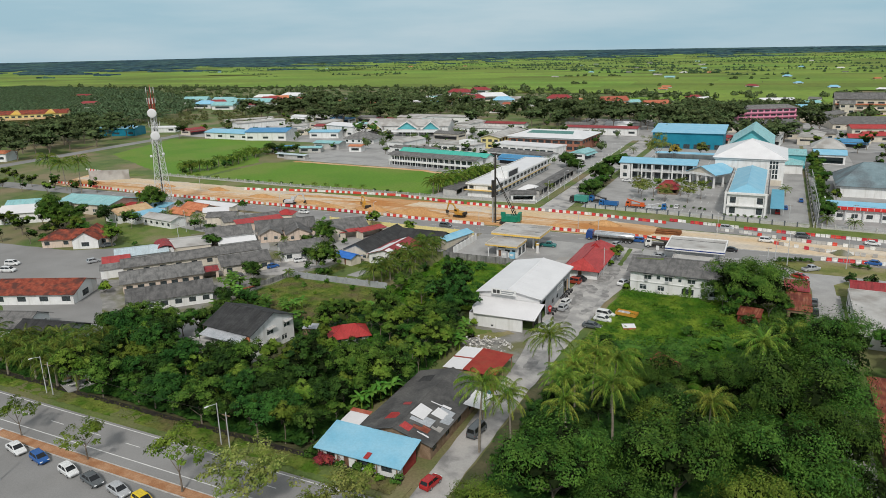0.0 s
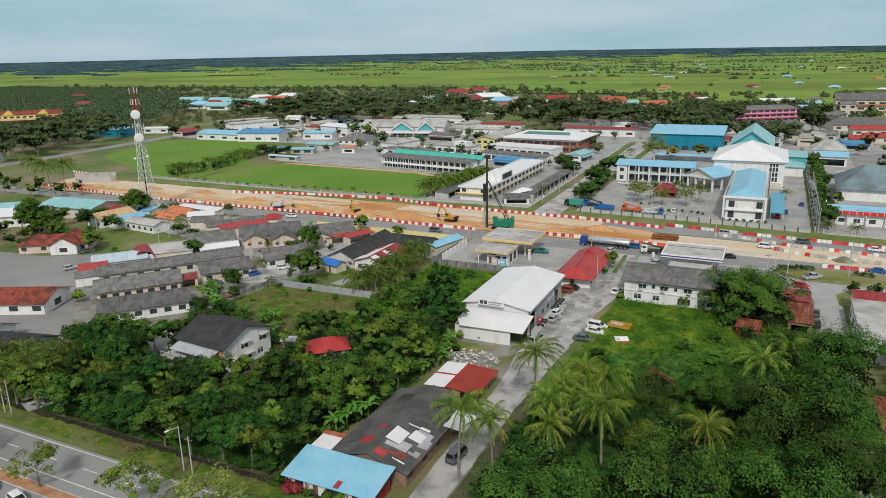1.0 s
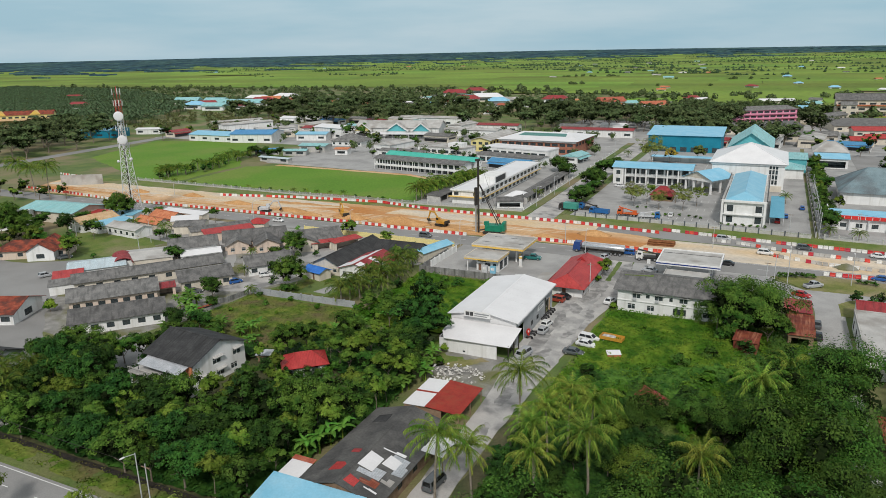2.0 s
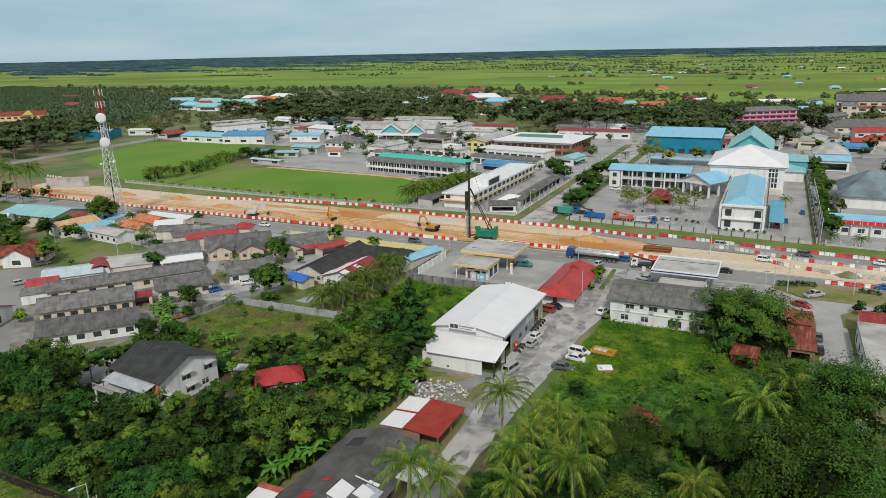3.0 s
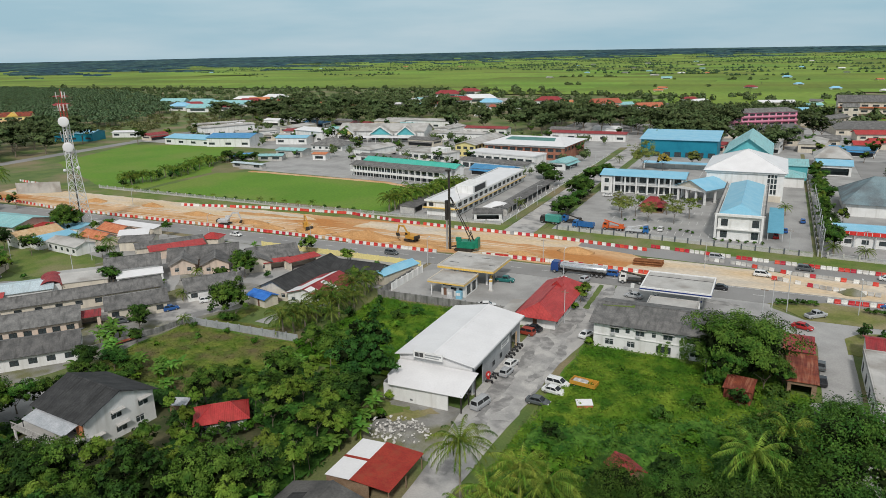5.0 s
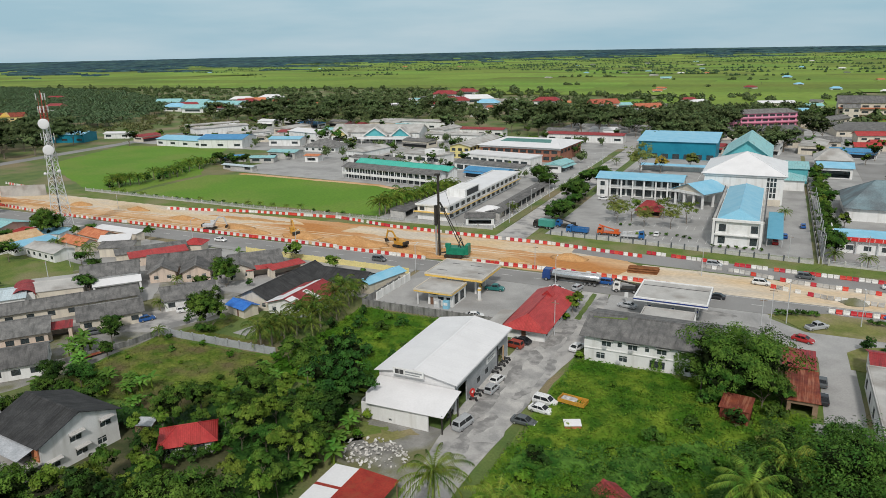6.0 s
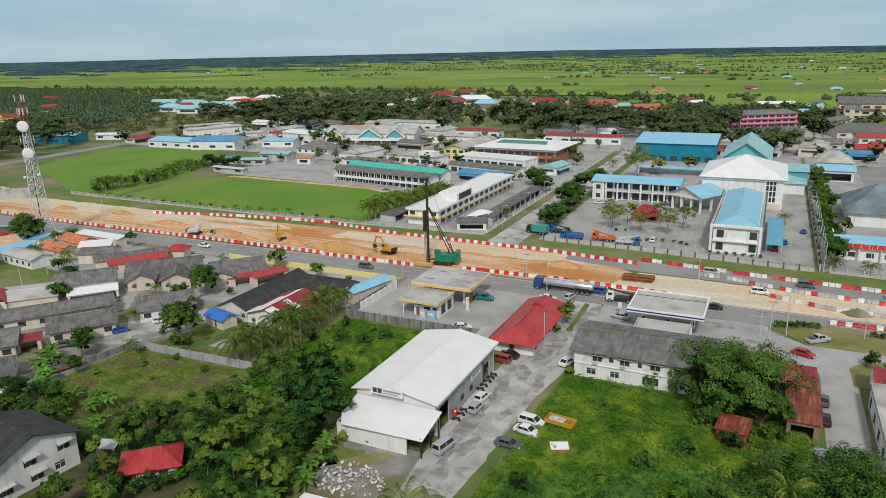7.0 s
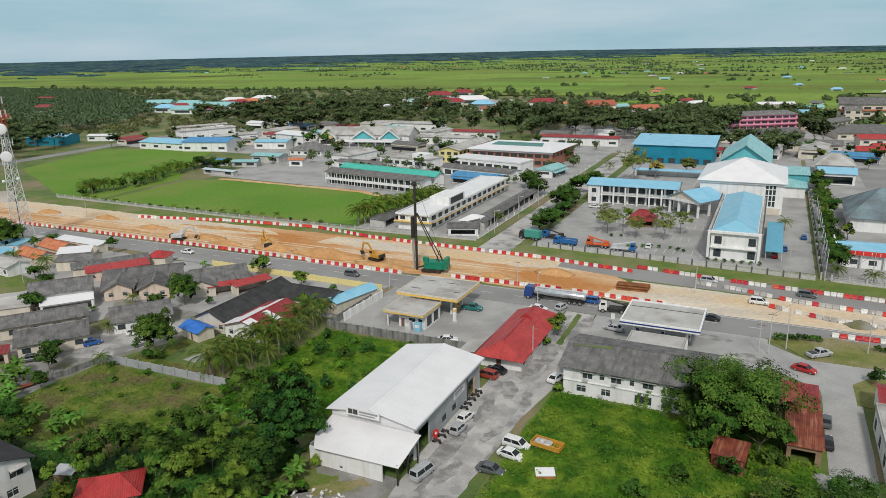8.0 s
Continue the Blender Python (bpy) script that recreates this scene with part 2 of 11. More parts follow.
M_R_ORANGE = mat("orange clay roof tile", (0.42, 0.12, 0.06), (0.52, 0.19, 0.10), rough=0.8, scale=0.8, fine=4, bump=0.4, ribs=0.28, tint=0.2)
M_R_TAN = mat("rusted tan roof sheet", (0.52, 0.33, 0.17), (0.60, 0.43, 0.26), rough=0.8, scale=0.7, fine=4, ribs=0.3)
M_RUST = mat("rusted corrugated iron", (0.150, 0.034, 0.024), (0.265, 0.070, 0.034), rough=0.8, scale=0.5, fine=3, ribs=0.25, streak=(2.0, 0.25, 0.25), streak_col=(0.36, 0.15, 0.09))
M_ZINC = mat("galvanised sheet", (0.42, 0.44, 0.46), (0.54, 0.55, 0.57), rough=0.45, metal=0.3, scale=0.6, fine=4, ribs=0.25)
M_GLASS = glass_mat("dark window glass", (0.10, 0.13, 0.14))
M_CARGLASS = glass_mat("tinted car glass", (0.03, 0.035, 0.04))
M_FRAME = mat("window frame paint", (0.55, 0.55, 0.53), (0.62, 0.62, 0.60), rough=0.6, scale=2, fine=10)
M_DARKF = mat("dark window frame", (0.04, 0.04, 0.045), (0.06, 0.06, 0.06), rough=0.5, scale=2, fine=10)
M_SHUTTER = mat("grey roller shutter", (0.24, 0.25, 0.26), (0.30, 0.31, 0.32), rough=0.5, scale=1, fine=8)
M_DOOR = mat("brown door paint", (0.16, 0.08, 0.05), (0.20, 0.11, 0.07), rough=0.6, scale=2, fine=8)
M_STEEL = mat("painted steel", (0.50, 0.51, 0.52), (0.58, 0.58, 0.58), rough=0.5, metal=0.2, scale=1, fine=8)
M_DSTEEL = mat("dark greasy steel", (0.035, 0.033, 0.03), (0.07, 0.06, 0.05), rough=0.6, metal=0.4, scale=1, fine=8)
M_RSTEEL = mat("red tower steel", (0.45, 0.06, 0.04), (0.40, 0.09, 0.06), rough=0.6, scale=1, fine=8)
M_WSTEEL = mat("white tower steel", (0.68, 0.68, 0.67), (0.60, 0.60, 0.59), rough=0.6, scale=1, fine=8)
M_B_RED = mat("red plastic barrier", (0.50, 0.022, 0.026), (0.56, 0.05, 0.046), rough=0.5, scale=0.8, fine=6, tint=0.2)
M_B_WHITE = mat("white plastic barrier", (0.74, 0.73, 0.70), (0.62, 0.59, 0.54), rough=0.5, scale=0.8, fine=6, tint=0.12)
M_TYRE = mat("rubber", (0.02, 0.02, 0.02), (0.035, 0.035, 0.035), rough=0.85, scale=2, fine=10)
M_RIM = mat("alloy rim", (0.45, 0.45, 0.46), rough=0.35, metal=0.8, scale=2, fine=10)
M_LAMPW = mat("headlamp lens", (0.75, 0.76, 0.76), rough=0.15, scale=2, fine=10)
M_LAMPR = mat("tail lamp lens", (0.35, 0.01, 0.01), rough=0.2, scale=2, fine=10)
M_BARK = mat("grey-brown bark", (0.14, 0.11, 0.08), (0.24, 0.20, 0.16), rough=0.95, scale=1.5, fine=8, bump=0.6)
M_PALMT = mat("ringed palm trunk", (0.20, 0.17, 0.13), (0.30, 0.26, 0.21), rough=0.95, scale=1.5, fine=6, bump=0.6)
# near-black, so that the shade deep inside the crowns is in the colour
M_CROWN_SHADE = mat("inner twigs and leaves in shade colour", (0.008, 0.015, 0.005), (0.016, 0.024, 0.008), rough=0.95, scale=1.0, fine=5.0, bump=0.3, spec=0.02)
M_L_DEEP = leaf_mat("deep green foliage", (0.016, 0.050, 0.009), (0.043, 0.103, 0.016), tint=0.3, island=0.14)
M_L_MID = leaf_mat("mid green foliage", (0.026, 0.074, 0.010), (0.076, 0.150, 0.022), tint=0.28, island=0.16)
M_L_LIGHT = leaf_mat("yellow-green foliage", (0.075, 0.135, 0.014), (0.155, 0.215, 0.030), island=0.14)
M_L_DUSTY = leaf_mat("dusty olive foliage", (0.110, 0.145, 0.028), (0.215, 0.225, 0.060), island=0.2)
M_L_BIG = leaf_mat("sunlit broadleaf foliage", (0.038, 0.093, 0.012), (0.106, 0.182, 0.026), tint=0.1, island=0.10)
M_L_PALM = leaf_mat("palm fronds", (0.052, 0.112, 0.012), (0.165, 0.215, 0.030), island=0.35)
M_L_PALMY = leaf_mat("yellowing palm fronds", (0.078, 0.138, 0.014), (0.205, 0.232, 0.036), island=0.4)
M_L_PALMD = leaf_mat("dark palm fronds", (0.040, 0.085, 0.011), (0.132, 0.168, 0.027), island=0.3)
M_L_BANANA = leaf_mat("banana leaves", (0.060, 0.155, 0.020), (0.115, 0.235, 0.036), island=0.25)
M_L_GRASS = mat("rough yellowish grass", (0.066, 0.118, 0.014), (0.150, 0.178, 0.036), rough=0.75, scale=0.3, fine=1.6, bump=0.0, island=0.2, spec=0.06, lo=0.4, hi=0.6, third=(0.125, 0.105, 0.050), third_scale=0.13, grain=0.22)
M_BLOCK = mat("stained grey blockwork", (0.17, 0.17, 0.165), (0.28, 0.275, 0.265), rough=0.9, scale=0.5, fine=4, streak=(0.9, 0.9, 0.12), streak_col=(0.11, 0.11, 0.10))
M_L_GOLD = leaf_mat("yellowing foliage", (0.30, 0.22, 0.03), (0.40, 0.30, 0.06))
M_L_RED = leaf_mat("red leaved shrub", (0.22, 0.025, 0.03), (0.32, 0.06, 0.05))
M_L_WEED = mat("tall weeds", (0.056, 0.152, 0.012), (0.178, 0.268, 0.030), rough=0.75, scale=0.14, fine=1.2, bump=0.0, tint=0.1, island=0.16, spec=0.06, lo=0.38, hi=0.62, third=(0.048, 0.128, 0.013), third_scale=0.3)
M_L_FAR = leaf_mat("distant woodland", (0.058, 0.092, 0.034), (0.122, 0.160, 0.060), island=0.3)
# leaf colours of the remote trees carry a slight painted haze
M_L_REMOTE_HAZE = leaf_mat("haze-tinted remote tree lines", (0.044, 0.088, 0.040), (0.066, 0.114, 0.050), island=0.15)
# horizon forest: the blue of distant haze is mixed into its base colours
M_L_FOREST_HAZE = mat("haze-blue far plantation forest", (0.016, 0.044, 0.064), (0.040, 0.080, 0.094), rough=0.85, scale=0.014, fine=0.035, bump=0.0, spec=0.04, lo=0.38, hi=0.60, third=(0.052, 0.102, 0.090), third_scale=0.0075, stretch=(1, 0.7, 1), grain=0.6)
M_L_SCRUB = leaf_mat("dry olive scrub", (0.074, 0.092, 0.030), (0.150, 0.152, 0.062), tint=0.0, island=0.3)
M_L_PALMS = leaf_mat("oil palm fronds", (0.070, 0.125, 0.058), (0.125, 0.180, 0.088), tint=0.0, island=0.3)
M_PADDY = mat("ripening rice paddy", (0.122, 0.205, 0.020), (0.192, 0.258, 0.034), rough=0.9, scale=0.004, fine=0.12, bump=0.2, island=0.30)
M_CK = mat("dark sign lettering", (0.05, 0.05, 0.05), scale=2, fine=8)
M_NAVY = mat("navy fascia", (0.012, 0.03, 0.16), (0.02, 0.04, 0.20), rough=0.4, scale=1, fine=6)
M_FYEL = mat("yellow fascia", (0.78, 0.50, 0.10), (0.72, 0.48, 0.14), rough=0.4, scale=1, fine=6)
M_REDP = mat("red paint", (0.52, 0.03, 0.025), rough=0.45, scale=1, fine=6)
M_BLUEP = mat("blue tarpaulin", (0.02, 0.13, 0.48), (0.04, 0.18, 0.55), rough=0.5, scale=0.8, fine=5, bump=0.3)
M_GREENP = mat("green machine paint", (0.01, 0.17, 0.10), (0.015, 0.22, 0.13), rough=0.45, scale=1, fine=6)
M_YELP = mat("yellow machine paint", (0.55, 0.28, 0.03), (0.48, 0.25, 0.05), rough=0.5, scale=1, fine=6)


# ---- geometry helpers ----
class Geo:
    """Vertices and faces gathered for one mesh."""

    def __init__(self):
        self.v, self.f = [], []

    def add(self, v, f):
        o = len(self.v)
        self.v += [tuple(p) for p in v]
        self.f += [tuple(i + o for i in q) for q in f]
        return self

    def box(self, x0, y0, z0, x1, y1, z1, c=0.0):
        """Box, with its upright and top edges chamfered by c."""
        if c <= 0:
            v = [(x0, y0, z0), (x1, y0, z0), (x1, y1, z0), (x0, y1, z0), (x0, y0, z1), (x1, y0, z1), (x1, y1, z1), (x0, y1, z1)]
            return self.add(v, [(3, 2, 1, 0), (4, 5, 6, 7), (0, 1, 5, 4), (1, 2, 6, 5), (2, 3, 7, 6), (3, 0, 4, 7)])

        def ring(i, z):
            a0, b0, a1, b1 = x0 + i, y0 + i, x1 - i, y1 - i
            return [(a0 + c, b0, z), (a1 - c, b0, z), (a1, b0 + c, z), (a1, b1 - c, z), (a1 - c, b1, z), (a0 + c, b1, z), (a0, b1 - c, z), (a0, b0 + c, z)]

        v = ring(0, z0) + ring(0, z1 - c) + ring(c, z1)
        f = [tuple(range(7, -1, -1)), tuple(range(16, 24))]
        for k in (0, 8):
            f += [(k + i, k + (i + 1) % 8, k + 8 + (i + 1) % 8, k + 8 + i) for i in range(8)]
        return self.add(v, f)

    def prism(self, pts, z0, z1):
        n = len(pts)
        area = sum(pts[i][0] * pts[(i + 1) % n][1] - pts[(i + 1) % n][0] * pts[i][1] for i in range(n))
        if area < 0:
            pts = pts[::-1]
        v = [(x, y, z0) for x, y in pts] + [(x, y, z1) for x, y in pts]
        return self.add(v, [tuple(range(n - 1, -1, -1)), tuple(range(n, 2 * n))] + [(i, (i + 1) % n, n + (i + 1) % n, n + i) for i in range(n)])

    def slab(self, a, b, c, d, t):
        """Sheet with corners a b c d (counter-clockwise seen from its face) and thickness t below."""
        a, b, c, d = map(Vector, (a, b, c, d))
        n = (b - a).cross(d - a).normalized() * t
        v = [a, b, c, d, a - n, b - n, c - n, d - n]
        return self.add(v, [(0, 1, 2, 3), (7, 6, 5, 4), (1, 0, 4, 5), (2, 1, 5, 6), (3, 2, 6, 7), (0, 3, 7, 4)])

    def tri(self, a, b, c, t):
        a, b, c = map(Vector, (a, b, c))
        n = (b - a).cross(c - a).normalized() * t
        return self.add([a, b, c, a - n, b - n, c - n], [(0, 1, 2), (5, 4, 3), (1, 0, 3, 4), (2, 1, 4, 5), (0, 2, 5, 3)])

    def tube(self, p, q, r, n=6, r2=None):
        p, q = Vector(p), Vector(q)
        r2 = r if r2 is None else r2
        d = (q - p).normalized()
        u = d.orthogonal().normalized()
        w = d.cross(u)
        v = []
        for c, rr in ((p, r), (q, r2)):
            v += [c + (u * math.cos(2 * math.pi * i / n) + w * math.sin(2 * math.pi * i / n)) * rr for i in range(n)]
        return self.add(v, [tuple(range(n - 1, -1, -1)), tuple(range(n, 2 * n))] + [(i, (i + 1) % n, n + (i + 1) % n, n + i) for i in range(n)])

    def loft(self, rings, caps=True):
        n = len(rings[0])
        v = [p for r in rings for p in r]
        f = []
        for k in range(len(rings) - 1):
            f += [(k * n + i, k * n + (i + 1) % n, (k + 1) * n + (i + 1) % n, (k + 1) * n + i) for i in range(n)]
        if caps:
            f += [tuple(range(n - 1, -1, -1)), tuple(range((len(rings) - 1) * n, len(rings) * n))]
        return self.add(v, f)


MESHES = {}


def mesh_of(name, geo, material, smooth=False):
    me = bpy.data.meshes.new(name)
    me.from_pydata(geo.v, [], geo.f)
    me.materials.append(material)
    if smooth:
        me.polygons.foreach_set("use_smooth", [True] * len(me.polygons))
    me.update()
    return me


def part(name, geo, material, parent, label="", smooth=False, at=None):
    """Link a Geo (or a ready mesh) as one mesh object under a thing or a part."""
    me = geo if isinstance(geo, bpy.types.Mesh) else mesh_of(name, geo, material, smooth)
    ob = new(name, me)
    ob.parent = parent
    if at is not None:
        ob.matrix_basis = at
    if label:
        tagged(ob, label)
    return ob


def thing(name, label, category, at=None, group="", kind=""):
    ob = new(name)
    ob.empty_display_size = 0.5
    if at is not None:
        ob.matrix_basis = at
    return tagged(ob, label, category, group, kind)


def solid(name, geo, material, label, category, at=None, group="", kind="", smooth=False):
    ob = new(name, geo if isinstance(geo, bpy.types.Mesh) else mesh_of(name, geo, material, smooth))
    if at is not None:
        ob.matrix_basis = at
    return tagged(ob, label, category, group, kind)


# ---- ground ----
def ground_sheet():
    g = Geo()
    n, radii = 96, [0, 60, 150, 300, 500, 800, 1200, 1800, 2600, 3300, 3900, 4400, 4780]
    rings = []
    for r in radii[1:]:
        z = 20.0 * max(0.0, (r - 2600) / 2180) ** 1.3
        rings.append([(r * math.cos(2 * math.pi * i / n), 150 + r * math.sin(2 * math.pi * i / n), z) for i in range(n)])
    g.loft(rings, caps=False)
    k = len(g.v)
    g.add([(0, 150, 0)], [])
    g.f += [(k, i, (i + 1) % n) for i in range(n)]
    return solid("ground", g, M_GROUND, "flat rough grassland reaching the horizon", "ground", kind="structure")


ground_sheet()


def ragged(pts, amount, step=3.0, seed=1):
    """The polygon with its edges broken up every few metres."""
    rng = random.Random(seed)
    out = []
    for i, (x, y) in enumerate(pts):
        x2, y2 = pts[(i + 1) % len(pts)]
        d = math.hypot(x2 - x, y2 - y)
        k = max(1, int(d / step))
        for j in range(k):
            s = j / k
            out.append((x + (x2 - x) * s + rng.uniform(-amount, amount), y + (y2 - y) * s + rng.uniform(-amount, amount)))
    return out


def zone(name, pts, material, z, label, rag=0.0, category="ground", step=3.0):
    pts = ragged(pts, rag, step, seed=len(pts) + int(abs(pts[0][0]))) if rag else pts
    return solid(name, Geo().prism(pts, -0.2, z), material, label, category, kind="structure")


def rect(x0, y0, x1, y1):
    return [(x0, y0), (x1, y0), (x1, y1), (x0, y1)]


def strip(p, q, w):
    dx, dy = q[0] - p[0], q[1] - p[1]
    d = math.hypot(dx, dy)
    nx, ny = -dy / d * w / 2, dx / d * w / 2
    return [(p[0] - nx, p[1] - ny), (q[0] - nx, q[1] - ny), (q[0] + nx, q[1] + ny), (p[0] + nx, p[1] + ny)]


# playing fields
zone("lawn_field_1", [(-262, 266), (-133, 266), (-134, 306), (-165, 318), (-245, 323), (-263, 315)], M_LAWN, 0.04, "mown bright green playing field", 0.5, "field")
zone("lawn_field_2", [(-292, 266), (-266, 266), (-268, 316), (-300, 352), (-330, 408), (-412, 390), (-384, 312)], M_LAWN, 0.035, "mown bright green open field", 0.7, "field")
zone("dirt_rim", [(-250, 323), (-165, 318), (-134, 306), (-133, 309), (-163, 321.5), (-250, 327)], M_DIRT, 0.03, "bare earth rim of the playing field", 0.5)
# highway and construction corridor
zone("verge_north", rect(-330, 249, 110, 262), M_VERGE, 0.02, "grass verge beside the roadworks", 0.4, "verge")
zone("earthworks", [(-320, 224), (-35, 223), (-30, 236), (-42, 249.5), (-120, 252), (-225, 250), (-330, 252)], M_DIRT, 0.05, "graded orange earth of the roadworks", 0.5, "roadworks")
zone("earthworks_pale", [(-36, 223), (110, 217), (110, 234), (-30, 239)], M_PALE, 0.07, "pale sand and crushed stone of the roadworks", 0.4, "roadworks")
zone("earthworks_pale_west", [(-325, 240), (-180, 237), (-150, 244), (-160, 250), (-325, 252)], M_PALE, 0.075, "pale crushed stone strip along the roadworks", 0.6, "roadworks")
zone("earthworks_pale_mid", [(-132, 241), (-60, 240), (-40, 243), (-45, 248.5), (-130, 250)], M_PALE, 0.08, "sandy haul track through the roadworks", 0.7, "roadworks")
for k, (x, y, w, d) in enumerate(((-150, 228, 60, 4), (-95, 231.5, 44, 5), (-60, 227.5, 30, 4), (-215, 229, 70, 5), (-118, 245, 50, 3), (-270, 234, 50, 6), (-175, 244.5, 40, 4))):
    zone("earthworks_damp", [(x - w / 2, y - d * 0.2), (x - w * 0.2, y - d / 2), (x + w * 0.3, y - d * 0.4), (x + w / 2, y + d * 0.1), (x + w * 0.1, y + d / 2), (x - w * 0.3, y + d * 0.35)], M_MOUND, 0.056 + 0.004 * k, "darker damp orange earth of the roadworks", 0.7, "roadworks", 2.0)
for k, y in enumerate((226.2, 228.0, 235.0, 236.9)):
    zone("wheel_track", [(-300, y), (-220, y + 0.5), (-130, y - 0.4), (-60, y + 0.3), (-60, y + 0.8), (-130, y + 0.2), (-220, y + 1.0), (-300, y + 0.6)], M_PALE, 0.086 + 0.004 * k, "pale rolled wheel track in the earth", 0.16, "roadworks", 3.0)
zone("road_south_carriageway", rect(-430, 211.2, 120, 221.6), M_ASPH, 0.09, "worn grey asphalt carriageway", 0, "road")
zone("road_north_carriageway", [(-52, 244), (-30, 240.2), (110, 232.5), (110, 241), (-8, 249), (-52, 250)], M_ASPH, 0.095, "grey asphalt carriageway beside the roadworks", 0.15, "road")
zone("pavement_south", rect(-175, 208.6, -88, 211.0), M_CONC, 0.16, "concrete footway beside the road", 0, "pavement")
zone("road_north_side", rect(-80.5, 250, -70, 640), M_ASPH_D, 0.07, "straight grey side street", 0.1, "road")
zone("pavement_side_1", rect(-82.2, 262, -80.7, 470), M_GROUND, 0.13, "grass strip with kerb along the side street", 0.1, "verge")
zone("pavement_side_2", rect(-69.8, 262, -68.2, 470), M_GROUND, 0.13, "grass strip along the side street", 0.1, "verge")
# compounds north of the highway
zone("lot_civic", rect(-66, 262.5, 13.5, 470), M_CONC, 0.05, "grey concrete forecourt of the civic hall", 0, "pavement")
zone("lot_east", rect(15.5, 258, 120, 470), M_CONC, 0.045, "grey paved yard with parking", 0, "pavement")
zone("asphalt_east", rect(37, 395, 60, 450), M_ASPH, 0.09, "dark asphalt court", 0, "pavement")
zone("lot_school", rect(-131, 262.5, -85, 470), M_CONC, 0.05, "grey paved school yard", 0, "pavement")
zone("lot_school_north", [(-262, 330), (-165, 322), (-131, 310), (-131, 480), (-262, 480)], M_CONC, 0.055, "grey paved school and parking yard", 0, "pavement")
zone("lot_market", [(-430, 405), (-262, 400), (-262, 520), (-430, 520)], M_CONC, 0.04, "grey paved market quarter", 0, "pavement")
zone("lot_far", rect(-150, 470, 130, 610), M_CONC, 0.035, "paved school quarter", 0, "pavement")
zone("road_west", strip((-405, 200), (-432, 520), 11), M_ASPH, 0.06, "pale asphalt road beside the field", 0, "road")
# south of the highway
zone("forecourt_1", rect(-86.5, 181.5, -40.5, 211.1), M_CONC, 0.06, "concrete forecourt of a fuel station", 0, "pavement")
zone("forecourt_2", rect(-33, 186.5, 3, 211.1), M_CONC, 0.065, "concrete forecourt of a fuel station", 0, "pavement")
zone("lane_middle", [(-41, 66), (-36.5, 66), (-36, 110), (-34.5, 140), (-33.6, 160), (-31.5, 175), (-31.5, 190), (-33.5, 211), (-40, 211), (-41, 190), (-43.8, 176), (-43.8, 134), (-42, 120)], M_ASPH_D, 0.08, "patched pale grey back lane", 0.15, "road")
zone("lane_track", [(-39.6, 134.1), (-39.6, 148.1), (-40.2, 162.4), (-40.4, 177.1), (-41.0, 191.1), (-41.4, 207.1), (-38.4, 209.1), (-36.7, 191.0), (-35.5, 175.7), (-35.2, 159.5), (-34.6, 146.5), (-34.3, 136.4)], M_TRACK, 0.086, "pale worn concrete track along the lane", 0.35, "road", 2.0)
for k, (x, y, a, b, r) in enumerate(((-38.2, 178.5, 2.2, 5.0, -8), (-36.6, 186.5, 1.4, 5.5, 4), (-37.4, 197.0, 1.0, 6.0, 2), (-40.2, 160.0, 1.4, 5.5, 6), (-41.0, 147.0, 1.6, 6.0, 3), (-38.4, 141.0, 1.2, 4.0, -6), (-34.9, 166.0, 1.0, 4.5, 10), (-38.9, 168.6, 1.5, 3.6, 20), (-36.2, 153.5, 0.9, 3.0, -15), (-39.6, 133.0, 1.6, 4.0, 8), (-39.2, 122.0, 1.2, 5.0, 0), (-38.6, 108.0, 1.1, 4.0, -4), (-33.9, 205.5, 1.6, 3.5, 5), (-25.5, 198.0, 3.0, 1.6, 20), (0.5, 199.5, 3.4, 2.0, -20), (-8.0, 207.5, 4.5, 1.3, -4))):
    c, d = math.cos(radians(r)), math.sin(radians(r))
    ring = [(x + a * math.cos(q) * c - b * math.sin(q) * d, y + a * math.cos(q) * d + b * math.sin(q) * c) for q in [0.7 * i for i in range(9)]]
    zone("lane_patch", ring, M_PATCH, 0.09 + 0.001 * k, "dark broken asphalt patch in the lane", 0.3, "road", 0.8)
zone("yard_gravel", [(-56, 122), (-41.5, 120), (-42, 136), (-44, 136), (-57, 137)], M_GRAVEL, 0.05, "grey gravel yard in front of the warehouse", 0.5)
zone("yard_grass", [(-60.5, 124), (-57.8, 124.4), (-55.2, 128.0), (-52.6, 130.6), (-53.4, 133.6), (-58.4, 133.0), (-60.8, 130)], M_VERGE, 0.06, "ragged grass at the edge of the gravel yard", 0.9, "verge", 0.9)
zone("yard_dry_grass", [(-54.6, 128.4), (-51.0, 130.2), (-47.6, 133.0), (-48.4, 134.6), (-53.0, 132.6)], M_DRY, 0.064, "dry trodden grass beside the warehouse", 0.8, "verge", 0.9)
zone("lane_east", [(12, 90), (18, 90), (18.3, 195), (24, 200), (45, 200), (45, 203), (10, 203), (0, 211), (-6, 211), (4, 196), (12, 190)], M_CONC, 0.075, "pale concrete lane", 0.1, "road")
zone("island_grass", [(2.4, 211.2), (9, 214.0), (15, 216.2), (30, 214.6), (60, 212.5), (60, 203.5), (30, 203.3), (11.3, 202.9), (6.3, 207.6)], M_DRY, 0.115, "dry yellowish grass island beside the road", 0.25, "verge")
zone("island_grass_small", [(17.2, 186), (17.2, 194.5), (20, 198.4), (24, 199.8), (45, 199.5), (45, 188)], M_DRY, 0.1, "grass corner beside the lane", 0.2, "verge")
